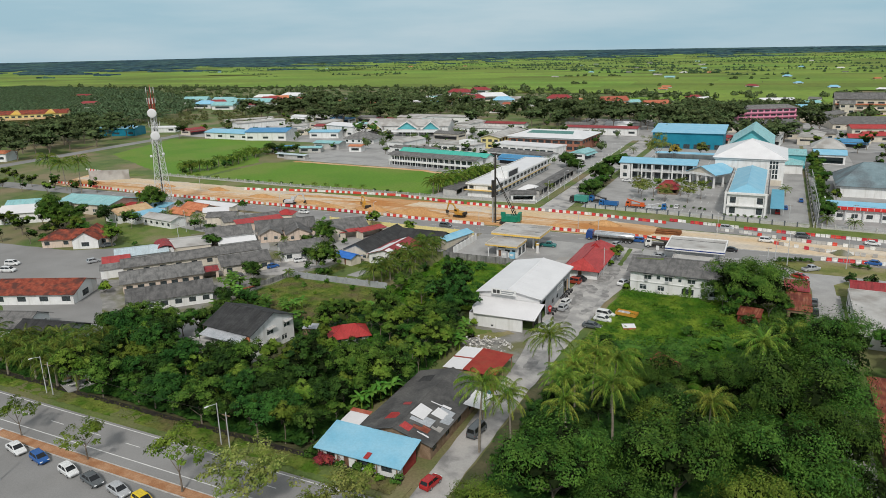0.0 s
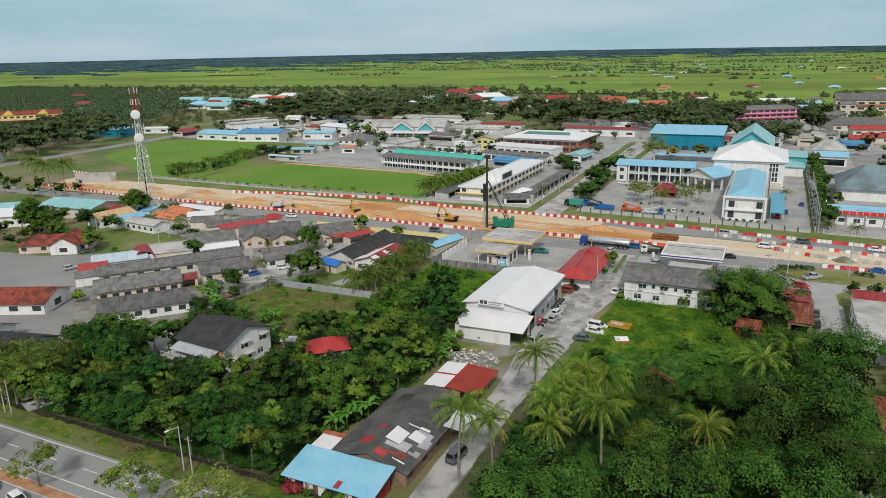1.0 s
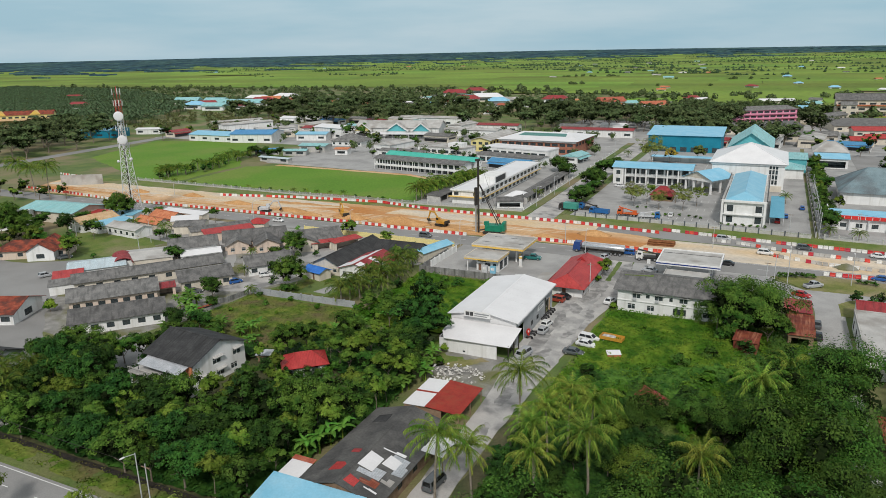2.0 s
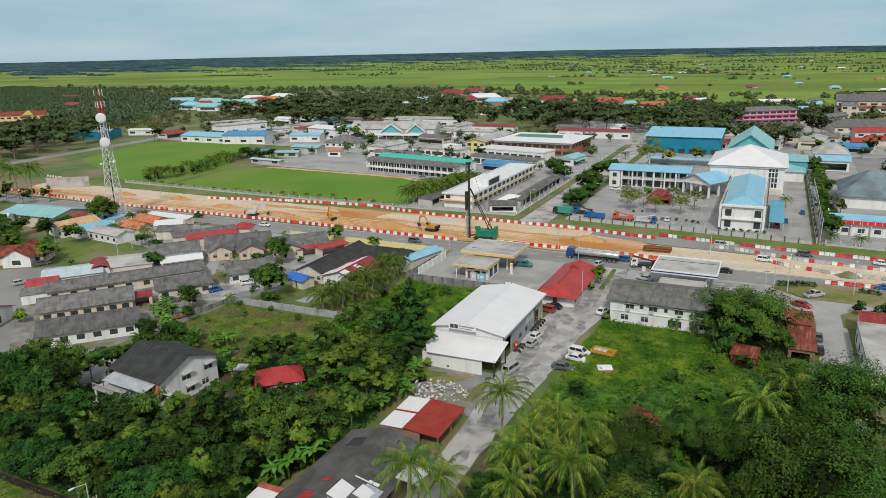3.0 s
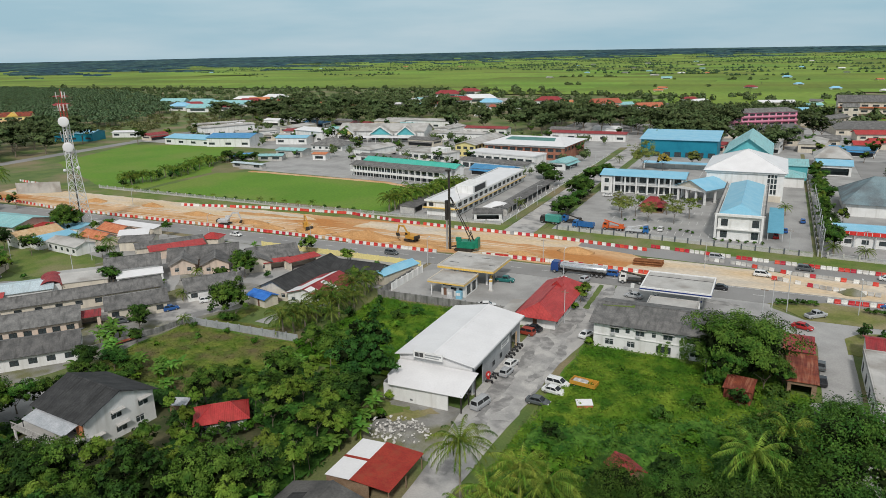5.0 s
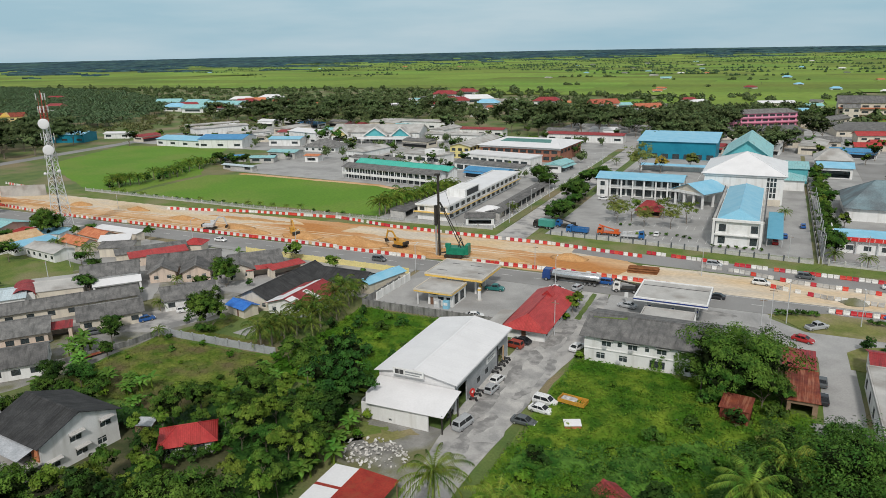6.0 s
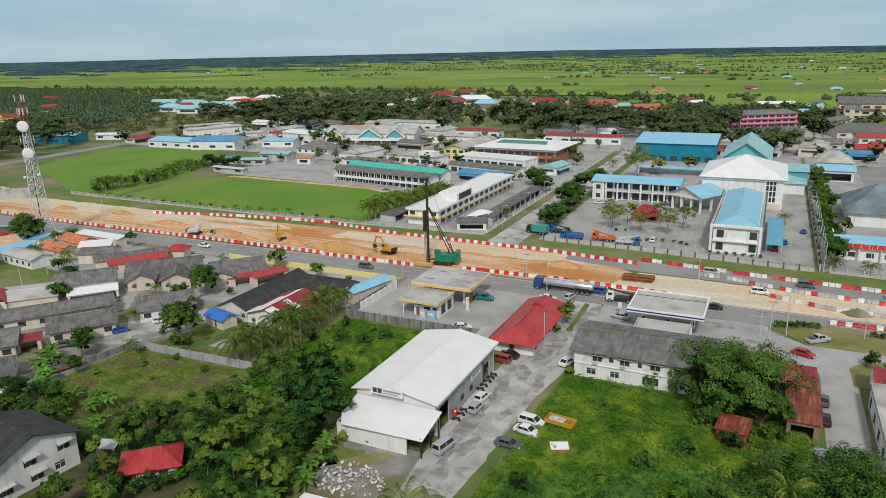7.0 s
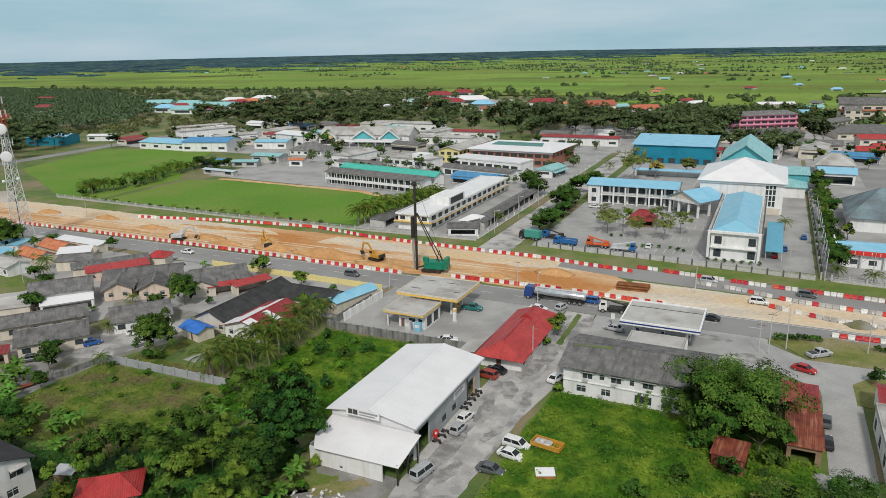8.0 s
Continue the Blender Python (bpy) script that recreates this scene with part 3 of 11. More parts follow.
zone("meadow_vacant", [(-33, 128), (-31.5, 172), (12, 172), (12, 118), (-33, 116)], M_WEED, 0.05, "overgrown vacant plot", 0.4, "field")
zone("meadow_village", [(-121, 122), (-119, 148), (-86, 149), (-84, 120)], M_WEED, 0.05, "rough grassy clearing", 0.4, "field")
zone("plot_green", [(-86, 141), (-86, 180), (-60, 180), (-60, 141)], M_WEED, 0.05, "weedy green plot behind a wall", 0.3, "field")
zone("garden_yard", [(-118, 150.5), (-90, 150.5), (-90, 166), (-112, 166)], M_GROUND, 0.06, "house garden with worn grass", 0.4, "field")
zone("wood_floor_1", [(-150, 75.5), (-62, 75.5), (-61, 122), (-118, 122), (-122, 108), (-140, 95)], M_UNDER, 0.03, "dark soil beneath trees", 0.3)
zone("wood_floor_2", [(-36, 66), (12, 66), (12, 118), (-36, 116)], M_UNDER, 0.03, "dark soil beneath trees", 0.3)
# road along the south with median and car park
zone("road_boulevard", rect(-260, 62.4, 30, 71.2), M_ASPH, 0.06, "grey asphalt boulevard", 0, "road")
zone("car_park", rect(-260, 20, 30, 60.2), M_ASPH, 0.055, "grey asphalt car park", 0, "pavement")
zone("verge_boulevard", rect(-260, 71.5, -42, 75.4), M_GROUND, 0.1, "grass verge beside the boulevard", 0.15, "verge")
zone("median_soil", rect(-260, 60.45, 30, 62.1), M_MEDIAN, 0.17, "reddish soil median strip", 0, "median")
# village lanes
zone("lane_village_1", [(-128, 90), (-150, 88), (-185, 108), (-205, 120), (-262, 128), (-262, 139), (-203, 144), (-178, 160), (-170, 166), (-160, 160), (-178, 146), (-170, 132), (-158, 118), (-143, 107), (-136, 103)], M_ASPH, 0.05, "grey village street", 0.3, "road")
zone("lane_village_2", [(-121, 149.5), (-140, 141), (-146, 146), (-133, 158), (-122, 172), (-116, 172), (-117, 158)], M_ASPH_D, 0.055, "narrow grey village lane", 0.25, "road")
zone("court_village", [(-160, 152), (-182, 160), (-176, 176), (-150, 178), (-140, 165), (-146, 150)], M_CONC, 0.045, "bare paved village court", 0.4, "pavement")
zone("court_village_2", [(-175, 178), (-110, 176), (-108, 208), (-260, 208), (-262, 190)], M_CONC, 0.042, "paved yards among village houses", 0.5, "pavement")
zone("yards_village", [(-186, 112), (-128, 108), (-120, 130), (-119, 149), (-108, 168), (-108, 186), (-180, 180)], M_GRAVEL, 0.03, "bare trodden yards between the houses", 0.4, "ground")
zone("yard_villa", [(-127, 115), (-119, 114.5), (-112, 103), (-110, 97), (-116, 98), (-126, 107)], M_CONC, 0.06, "pale stained concrete yard beside the villa", 0.4, "pavement")
zone("verge_strip", [(-37.3, 210.3), (-36.1, 209.6), (-35.8, 191.4), (-37.0, 191.8)], M_GROUND, 0.13, "narrow weedy strip between lane and forecourt", 0.15, "verge", 1.5)
zone("lawn_village", [(-186, 158), (-224, 160), (-222, 178), (-186, 178), (-176, 170)], M_VERGE, 0.06, "village lawn", 0.4, "verge")
zone("lot_village_east", [(-108, 186), (-90, 186), (-88, 208), (-110, 208)], M_CONC, 0.05, "paved back yard", 0.3, "pavement")


# kerbs, each stone a piece of its line
def kerb_line(name, p, q, label, h=0.2, w=0.16, step=2.4):
    d = math.hypot(q[0] - p[0], q[1] - p[1])
    ang = math.degrees(math.atan2(q[1] - p[1], q[0] - p[0]))
    base = thing(name, label, "kerb", pose(p[0], p[1], 0, 0, 0, ang), kind="structure")
    me = mesh_of("kerb_stone", Geo().box(0.02, -w / 2, -0.1, step - 0.03, w / 2, h, 0.03), M_KERB)
    for i in range(int(d / step)):
        part("kerb_stone", me, M_KERB, base, at=pose(i * step, 0, 0))


kerb_line("kerb_1", (-150, 62.25), (-42, 62.25), "concrete kerb of the median")
kerb_line("kerb_2", (-150, 60.33), (-42, 60.33), "concrete kerb of the median")


def markings():
    def line(label, rects):
        g = Geo()
        for x0, y0, x1, y1, z in rects:
            g.box(x0, y0, z - 0.03, x1, y1, z + 0.006)
        solid("road_marking", g, M_PAINT, label, "road marking", kind="structure")

    line("white edge line", [(-260, 70.55, 0, 70.72, 0.06)])
    line("white edge line", [(-260, 64.15, 0, 64.32, 0.06)])
    line("white dashed lane line", [(x, 67.35, x + 3.2, 67.5, 0.06) for x in range(-180, -20, 9)])
    line("white edge line", [(-300, 220.9, 110, 221.05, 0.09)])
    line("white dashed lane line", [(x, 216.4, x + 3, 216.55, 0.09) for x in range(-280, 110, 9)])
    line("white parking bay lines", [(x, 268 + k * 16, x + 0.12, 273 + k * 16, 0.05) for x in np.arange(-50, -16, 2.6) for k in range(3)])
    line("white court lines", [(-62, 378, -30, 378.15, 0.05), (-62, 415, -30, 415.15, 0.05), (-62, 378, -61.85, 415, 0.05), (-46, 378, -45.85, 415, 0.05), (-30.15, 378, -30, 415, 0.05)])


markings()


# ---- paddies and far land ----
def paddies():
    rng = random.Random(5)
    g = Geo()
    c, s = math.cos(radians(8)), math.sin(radians(8))
    y = 640.0
    while y < 4300:
        dy = rng.uniform(35, 70) * (1 + (y - 640) / 1600)
        x = -3200.0
        while x < 2200:
            dx = rng.uniform(90, 260) * (1 + (y - 640) / 3000)
            cx, cy = (x + dx / 2) * c - y * s * 0.2, y + (x + dx / 2) * s * 0.3
            keep = math.hypot(cx, cy - 150) < 4300 and rng.random() < 0.985
            keep = keep and not (y < 930 and cx < -150) and cy > 640 and not (cx < -350 and cy < 1000)
            if keep:
                e = 0.5
                p = [(x + e, y + e), (x + dx - e, y + e), (x + dx - e, y + dy - e), (x + e, y + dy - e)]
                q = []
                for a, b in p:
                    X, Y = a * c - b * s * 0.2, b + a * s * 0.3
                    r = math.hypot(X, Y - 150)
                    q.append((X, Y, 20.0 * max(0.0, (r - 2600) / 2180) ** 1.3 + 0.6 + r * 0.0006))
                g.add(q, [(0, 1, 2, 3)])
            x += dx
        y += dy
    solid("paddy_fields", g, M_PADDY, "bright green rice paddies in long parcels", "rice field", kind="stuff")


paddies()


# ---- buildings ----
def wall_panel(L, h, t, holes):
    """Upright wall along x from 0 to L, outer face at y=0, inner at y=t, with rectangular holes (x0, z0, x1, z1) cut through."""
    xs = sorted({0.0, L, *[v for o in holes for v in (o[0], o[2])]})
    zs = sorted({0.0, h, *[v for o in holes for v in (o[1], o[3])]})
    xs, zs = [x for x in xs if 0 <= x <= L], [z for z in zs if 0 <= z <= h]

    def open_at(i, k):
        if not (0 <= i < len(xs) - 1 and 0 <= k < len(zs) - 1):
            return True
        cx, cz = (xs[i] + xs[i + 1]) / 2, (zs[k] + zs[k + 1]) / 2
        return any(o[0] < cx < o[2] and o[1] < cz < o[3] for o in holes)

    g, seen = Geo(), {}

    def quad(*pts):
        face = []
        for p in pts:
            key = tuple(round(c, 4) for c in p)
            if key not in seen:
                seen[key] = len(g.v)
                g.v.append(key)
            face.append(seen[key])
        g.f.append(tuple(face))

    for i in range(len(xs) - 1):
        for k in range(len(zs) - 1):
            if open_at(i, k):
                continue
            x0, x1, z0, z1 = xs[i], xs[i + 1], zs[k], zs[k + 1]
            quad((x0, 0, z0), (x1, 0, z0), (x1, 0, z1), (x0, 0, z1))
            quad((x0, t, z1), (x1, t, z1), (x1, t, z0), (x0, t, z0))
            if open_at(i - 1, k):
                quad((x0, 0, z1), (x0, t, z1), (x0, t, z0), (x0, 0, z0))
            if open_at(i + 1, k):
                quad((x1, 0, z0), (x1, t, z0), (x1, t, z1), (x1, 0, z1))
            if open_at(i, k - 1):
                quad((x0, t, z0), (x1, t, z0), (x1, 0, z0), (x0, 0, z0))
            if open_at(i, k + 1):
                quad((x0, 0, z1), (x1, 0, z1), (x1, t, z1), (x0, t, z1))
    return g


WINDOWS = {}
# plans of what is built, so that plants keep clear of them: centre, turn, half length, half width
PLANS = [(-51.6, 154.6, 0, 8.5, 14), (-51, 138, 0, 8.5, 5), (-17.8, 178.6, 0, 13, 8), (-97.8, 106, -5, 8, 9), (-47.4, 113, 0, 6, 6), (-41.2, 98.5, 0, 2.5, 3.5),
         (-57.6, 85.2, 0, 2, 2.5), (-38.3, 120, 0, 5, 100), (-17.2, 203, 0, 9, 9), (-68, 200, 0, 18, 18), (15, 140, 0, 4.0, 60), (-51, 129, 0, 9, 8)]


def window_meshes(w, h, kind):
    key = (round(w, 2), round(h, 2), kind)
    if key not in WINDOWS:
        f, p = Geo(), Geo()
        e, d = 0.07, 0.1
        if kind == "door":
            p.box(e, 0.05, 0, w - e, 0.1, h - e)
            f = wall_panel(w, h, d, [(e, 0, w - e, h - e)])
            WINDOWS[key] = (mesh_of("door_frame", f, M_FRAME), mesh_of("door_leaf", p, M_DOOR))
        elif kind == "shutter":
            k = max(3, int(h / 0.25))
            for i in range(k):
                p.box(e, 0.04 + 0.02 * (i % 2), h * i / k, w - e, 0.1, h * (i + 1) / k - 0.02)
            f = wall_panel(w, h, d, [(e, 0, w - e, h - 0.04)])
            WINDOWS[key] = (mesh_of("shutter_frame", f, M_STEEL), mesh_of("shutter", p, M_SHUTTER))
        else:
            n = max(1, round(w / 0.9))
            cells = [(w * i / n + e * 0.6, z0, w * (i + 1) / n - e * 0.6, z1) for i in range(n) for z0, z1 in ((e, h * 0.68), (h * 0.68 + 0.05, h - e))]
            f = wall_panel(w, h, d, cells)
            p.box(e, 0.045, e, w - e, 0.055, h - e)
            WINDOWS[key] = (mesh_of("window", f, M_DARKF if kind == "dark" else M_FRAME), mesh_of("pane", p, M_GLASS))
    return WINDOWS[key]


def put_wall(base, name, p, ang, L, h, material, openings, t=0.22, label="", gable=0.0):
    """A wall from local point p along the angle, with windows and doors (x, sill, width, height, kind)."""
    holes = [(x, s, x + w, s + hh) for x, s, w, hh, k in openings]
    g = wall_panel(L, h, t, holes)
    if gable:
        g.add([(0, 0, h), (L, 0, h), (L / 2, 0, h + gable), (0, t, h), (L, t, h), (L / 2, t, h + gable)],
              [(0, 1, 2), (5, 4, 3), (1, 4, 5, 2), (0, 2, 5, 3)])
    at = pose(p[0], p[1], p[2] if len(p) > 2 else 0, 0, 0, ang)
    wall = part(name, g, material, base, label, at=at)
    for x, s, w, hh, k in openings:
        if k == "open":
            continue
        fr, pn = window_meshes(w, hh, k)
        win = part("door" if k == "door" else ("roller_shutter" if k == "shutter" else "window"), fr, None, wall, at=pose(x, 0.05, s))
        part("pane" if k in ("win", "dark") else "leaf", pn, None, win)
    return wall


def row(L, n, w, sill, h, kind="win", margin=0.8):
    """n equal openings spread over a wall of length L."""
    gap = (L - 2 * margin - n * w) / max(1, n - 1) if n > 1 else 0
    return [(margin + i * (w + gap) if n > 1 else (L - w) / 2, sill, w, h, kind) for i in range(n)]


def sheet_roof(base, kind, L, W, h, rise, over, material, t=0.1, ridge=0.0, label="", slopes_name="roof_slope", cap=None):
    """Roof over a plan L x W centred on the thing: gable, hip, shed or flat, with eaves at height h."""
    a, b = L / 2 + over, W / 2 + over
    drop = rise * over / (W / 2)
    z0, z1 = h - drop + t, h + rise + t
    cap = cap or material
    if kind == "gable":
        part(slopes_name, Geo().slab((-a, -b, z0), (a, -b, z0), (a, 0, z1), (-a, 0, z1), t), material, base, label)
        part(slopes_name, Geo().slab((a, b, z0), (-a, b, z0), (-a, 0, z1), (a, 0, z1), t), material, base, label)
        part("ridge_cap", Geo().loft([[(x, -0.28, z1 - 0.05), (x, 0.28, z1 - 0.05), (x, 0.12, z1 + 0.07), (x, -0.12, z1 + 0.07)] for x in (-a, a)]), cap, base)
    elif kind == "hip":
        r = max(0.0, a - b) if ridge == 0 else ridge / 2
        part(slopes_name, Geo().slab((-a, -b, z0), (a, -b, z0), (r, 0, z1), (-r, 0, z1), t), material, base, label)
        part(slopes_name, Geo().slab((a, b, z0), (-a, b, z0), (-r, 0, z1), (r, 0, z1), t), material, base, label)
        part(slopes_name, Geo().tri((a, -b, z0), (a, b, z0), (r, 0, z1), t), material, base, label)
        part(slopes_name, Geo().tri((-a, b, z0), (-a, -b, z0), (-r, 0, z1), t), material, base, label)
        g = Geo()
        for p, q in (((-r, 0, z1), (r, 0, z1)), ((-r, 0, z1), (-a, -b, z0)), ((-r, 0, z1), (-a, b, z0)), ((r, 0, z1), (a, -b, z0)), ((r, 0, z1), (a, b, z0))):
            if (Vector(p) - Vector(q)).length > 0.1:
                g.tube(p, q, 0.11, 5)
        part("ridge_cap", g, cap, base)
    elif kind == "shed":
        part(slopes_name, Geo().slab((-a, -b, z0), (a, -b, z0), (a, b, h + rise + drop + t), (-a, b, h + rise + drop + t), t), material, base, label)
    elif kind == "flat":
        part("roof", Geo().box(-L / 2 + 0.2, -W / 2 + 0.2, h - 0.1, L / 2 - 0.2, W / 2 - 0.2, h + 0.12), material, base, label)
        g = Geo()
        p = rise
        g.box(-a, -b, h - 0.3, a, -b + 0.25, h + p, 0.02).box(-a, b - 0.25, h - 0.3, a, b, h + p, 0.02)
        g.box(-a, -b + 0.25, h - 0.3, -a + 0.25, b - 0.25, h + p, 0.02).box(a - 0.25, -b + 0.25, h - 0.3, a, b - 0.25, h + p, 0.02)
        part("parapet", g, cap, base)


def house(name, label, category, cx, cy, rot, L, W, h, roof="gable", rise=1.6, over=0.7, wall=None, roofm=None,
          south=(), north=(), east=(), west=(), ridge=0.0, group="", cap=None, z=0.0):
    """A building on a rectangular plan: L along its own x, W along its own y, walls h high."""
    base = thing(name, label, category, pose(cx, cy, z, 0, 0, rot), group)
    PLANS.append((cx, cy, rot, L / 2, W / 2))
    wall = wall or M_WHITE
    gb = rise if roof == "gable" else 0.0
    put_wall(base, "wall", (-L / 2, -W / 2), 0, L, h, wall, list(south))
    put_wall(base, "wall", (L / 2, W / 2), 180, L, h + (rise if roof == "shed" else 0), wall, list(north))
    put_wall(base, "wall", (L / 2, -W / 2 + 0.22), 90, W - 0.44, h, wall, list(east), gable=gb)
    put_wall(base, "wall", (-L / 2, W / 2 - 0.22), 270, W - 0.44, h, wall, list(west), gable=gb)
    if roof == "shed":
        for sx in (-L / 2, L / 2 - 0.22):
            g = Geo()
            y0, y1 = -W / 2 + 0.22, W / 2 - 0.22
            g.add([(sx, y0, h), (sx, y1, h), (sx, y1, h + rise), (sx + 0.22, y0, h), (sx + 0.22, y1, h), (sx + 0.22, y1, h + rise)],
                  [(2, 1, 0), (3, 4, 5), (0, 1, 4, 3), (1, 2, 5, 4), (2, 0, 3, 5)])
            part("gable", g, wall, base)
    sheet_roof(base, roof, L, W, h, rise, over, roofm or M_R_GREY, ridge=ridge, cap=cap)
    return base


def columns(base, xs, y, h, r, material, z=0.0, square=True):
    for x in xs:
        g = Geo()
        if square:
            g.box(x - r, y - r, z, x + r, y + r, z + h, 0.04).box(x - r - 0.08, y - r - 0.08, z, x + r + 0.08, y + r + 0.08, z + 0.35)
        else:
            g.tube((x, y, z), (x, y, z + h), r, 10)
        part("column", g, material, base)


# warehouse with white roof
def warehouse():
    b = thing("warehouse", "white-roofed steel warehouse with grey side wall and front lean-to", "warehouse", pose(-51.6, 154.6, 0))
    # the ridge runs along y, the plan is 14.6 wide and 25.6 long
    x0, x1, y0, y1, h, rise = -7.3, 7.3, -12.8, 12.8, 5.9, 1.3
    put_wall(b, "wall", (x1, y0 + 0.25), 90, y1 - y0 - 0.5, h, M_GREYW,
             [(1.2, 0.05, 3.6, 4.2, "open"), (9.5, 1.2, 1.6, 1.1, "dark"), (13.4, 1.2, 1.6, 1.1, "dark"), (20.2, 0.05, 2.6, 3.4, "open")], label="grey profiled side wall")
    put_wall(b, "wall", (x0, y1 - 0.25), 270, y1 - y0 - 0.5, h, M_WHITE, row(25.1, 4, 2.2, 3.4, 0.9))
    put_wall(b, "wall", (x1, y1), 180, x1 - x0, h, M_WHITE, [], gable=rise)
    put_wall(b, "wall", (x0, y0), 0, x1 - x0, h, M_R_WHITE, [(9.6, 0.05, 3.4, 3.0, "open")], gable=rise, label="white sheet front gable")
    a, o, t = 7.95, 0.75, 0.1
    zr, ze = h + rise + t, h - rise * 0.65 / 7.3 + t
    n = 8
    for s in (-1, 1):
        slope = None
        for i in range(n):
            ya, yb = y0 - o + (y1 - y0 + 2 * o) * i / n, y0 - o + (y1 - y0 + 2 * o) * (i + 1) / n - 0.02
            g = Geo()
            if s > 0:
                g.slab((a, ya, ze), (a, yb, ze), (0, yb, zr), (0, ya, zr), t)
            else:
                g.slab((-a, yb, ze), (-a, ya, ze), (0, ya, zr), (0, yb, zr), t)
            part("roof_sheet", g, M_R_WHITE, b, "white metal roof sheet")
    part("ridge_cap", Geo().loft([[(-0.35, y, zr - 0.03), (0.35, y, zr - 0.03), (0.1, y, zr + 0.06), (-0.1, y, zr + 0.06)] for y in (y0 - o, y1 + o)]), M_R_WHITE, b)
    part("gutter", Geo().box(a - 0.06, y0 - o, ze - 0.28, a + 0.12, y1 + o, ze - 0.1), M_STEEL, b)
    # front lean-to
    part("lean_to_roof", Geo().slab((-5.6, -20.4, 3.3), (8.5, -20.0, 3.3), (8.6, -13.0, 4.75), (-7.0, -13.0, 4.75), 0.1), M_R_WHITE, b, "white lean-to roof sheet")
    part("lean_to_roof", Geo().slab((-7.0, -18.0, 3.8), (-5.6, -20.4, 3.3), (-7.0, -13.0, 4.75), (-7.2, -13.2, 4.7), 0.1), M_R_WHITE, b)
    put_wall(b, "lean_to_wall", (-7.0, -19.6), 0, 12.6, 2.9, M_WHITE, [(5.2, 0.4, 0.6, 0.5, "win")], label="white blockwork front wall")
    put_wall(b, "lean_to_wall", (-7.0, -13.0), 270, 6.4, 3.2, M_GREYW, [])
    for y in (-19.6, -16.4, -13.4):
        part("post", Geo().box(8.0, y - 0.09, 0, 8.18, y + 0.09, 3.4), M_DSTEEL, b)
    # sign board, writing shown as bars
    sg = part("sign_board", Geo().box(-3.9, -13.85, 6.0, 2.0, -13.7, 7.3), M_WHITE, b, "white sign board above the front")
    part("sign_mark", Geo().box(-3.5, -13.9, 6.25, -2.75, -13.85, 7.05).box(-2.6, -13.9, 6.25, -1.85, -13.85, 7.05), M_CK, sg)
    part("sign_lettering", Geo().box(-1.5, -13.9, 6.7, 1.7, -13.85, 6.95).box(-1.5, -13.9, 6.3, 1.3, -13.85, 6.45), M_SHUTTER, sg)
    part("banner", Geo().box(7.3, 1.5, 3.0, 7.36, 6.0, 4.3), M_WHITE, b, "pale banner on the side wall")
    part("banner_lettering", Geo().box(7.36, 2.0, 3.7, 7.38, 5.4, 4.0).box(7.36, 2.0, 3.3, 7.38, 4.8, 3.5), M_SHUTTER, b)
    part("door_post", Geo().box(7.3, 7.0, 0.1, 7.42, 7.3, 4.4), M_DARKF, b)
    part("door_leaf", Geo().box(7.32, 9.9, 0.1, 7.44, 10.4, 3.4), M_R_TAN, b)
    part("plinth", Geo().box(7.3, -12.5, -0.1, 9.0, 12.6, 0.18), M_KERB, b)
    return b


warehouse()


# red-roofed eating house
def red_house():
    b = house("eating_house", "low white eating house with bright red hipped metal roof", "restaurant", -43.6, 188, 0, 8.4, 23, 3.0, "flat", 0.0, 0.0, M_WHITE, M_R_LGREY,
              south=[(3.2, 0.0, 1.1, 2.1, "door")], east=row(22.5, 5, 1.6, 0.9, 1.3, "dark"))
    z0, z1, a, c = 2.75, 5.4, 5.2, 13.2
    part("roof_slope", Geo().slab((a, -c, z0), (a, c, z0), (0, c - 3.2, z1), (0, -c + 3.2, z1), 0.1), M_R_RED, b)
    part("roof_slope", Geo().slab((-a, c, z0), (-a, -c, z0), (0, -c + 3.2, z1), (0, c - 3.2, z1), 0.1), M_R_RED, b)
    part("roof_slope", Geo().tri((-a, -c, z0), (a, -c, z0), (0, -c + 3.2, z1), 0.1), M_R_RED, b)
    part("roof_slope", Geo().tri((a, c, z0), (-a, c, z0), (0, c - 3.2, z1), 0.1), M_R_RED, b)
    part("ridge_cap", Geo().tube((0, -c + 3.2, z1), (0, c - 3.2, z1), 0.16, 6), M_R_MAROON, b)
    part("roof_vent", Geo().add([(-1.3, 3.5, 4.9), (1.3, 3.5, 4.9), (0, 3.5, 6.2), (-1.3, 6.0, 4.9), (1.3, 6.0, 4.9), (0, 6.0, 6.2)],
                                [(0, 1, 2), (5, 4, 3), (1, 4, 5, 2), (0, 2, 5, 3), (0, 3, 4, 1)]), M_R_RED, b, "small red roof vent")
    part("lean_to_roof", Geo().slab((-8.6, -12.8, 2.7), (-5.0, -12.8, 3.1), (-5.0, -3.2, 3.1), (-8.6, -3.2, 2.7), 0.08), M_R_LGREY, b, "grey lean-to roof sheet")
    columns(b, (-8.4,), -12.4, 2.7, 0.08, M_STEEL)
    columns(b, (-8.4,), -3.6, 2.7, 0.08, M_STEEL)


red_house()


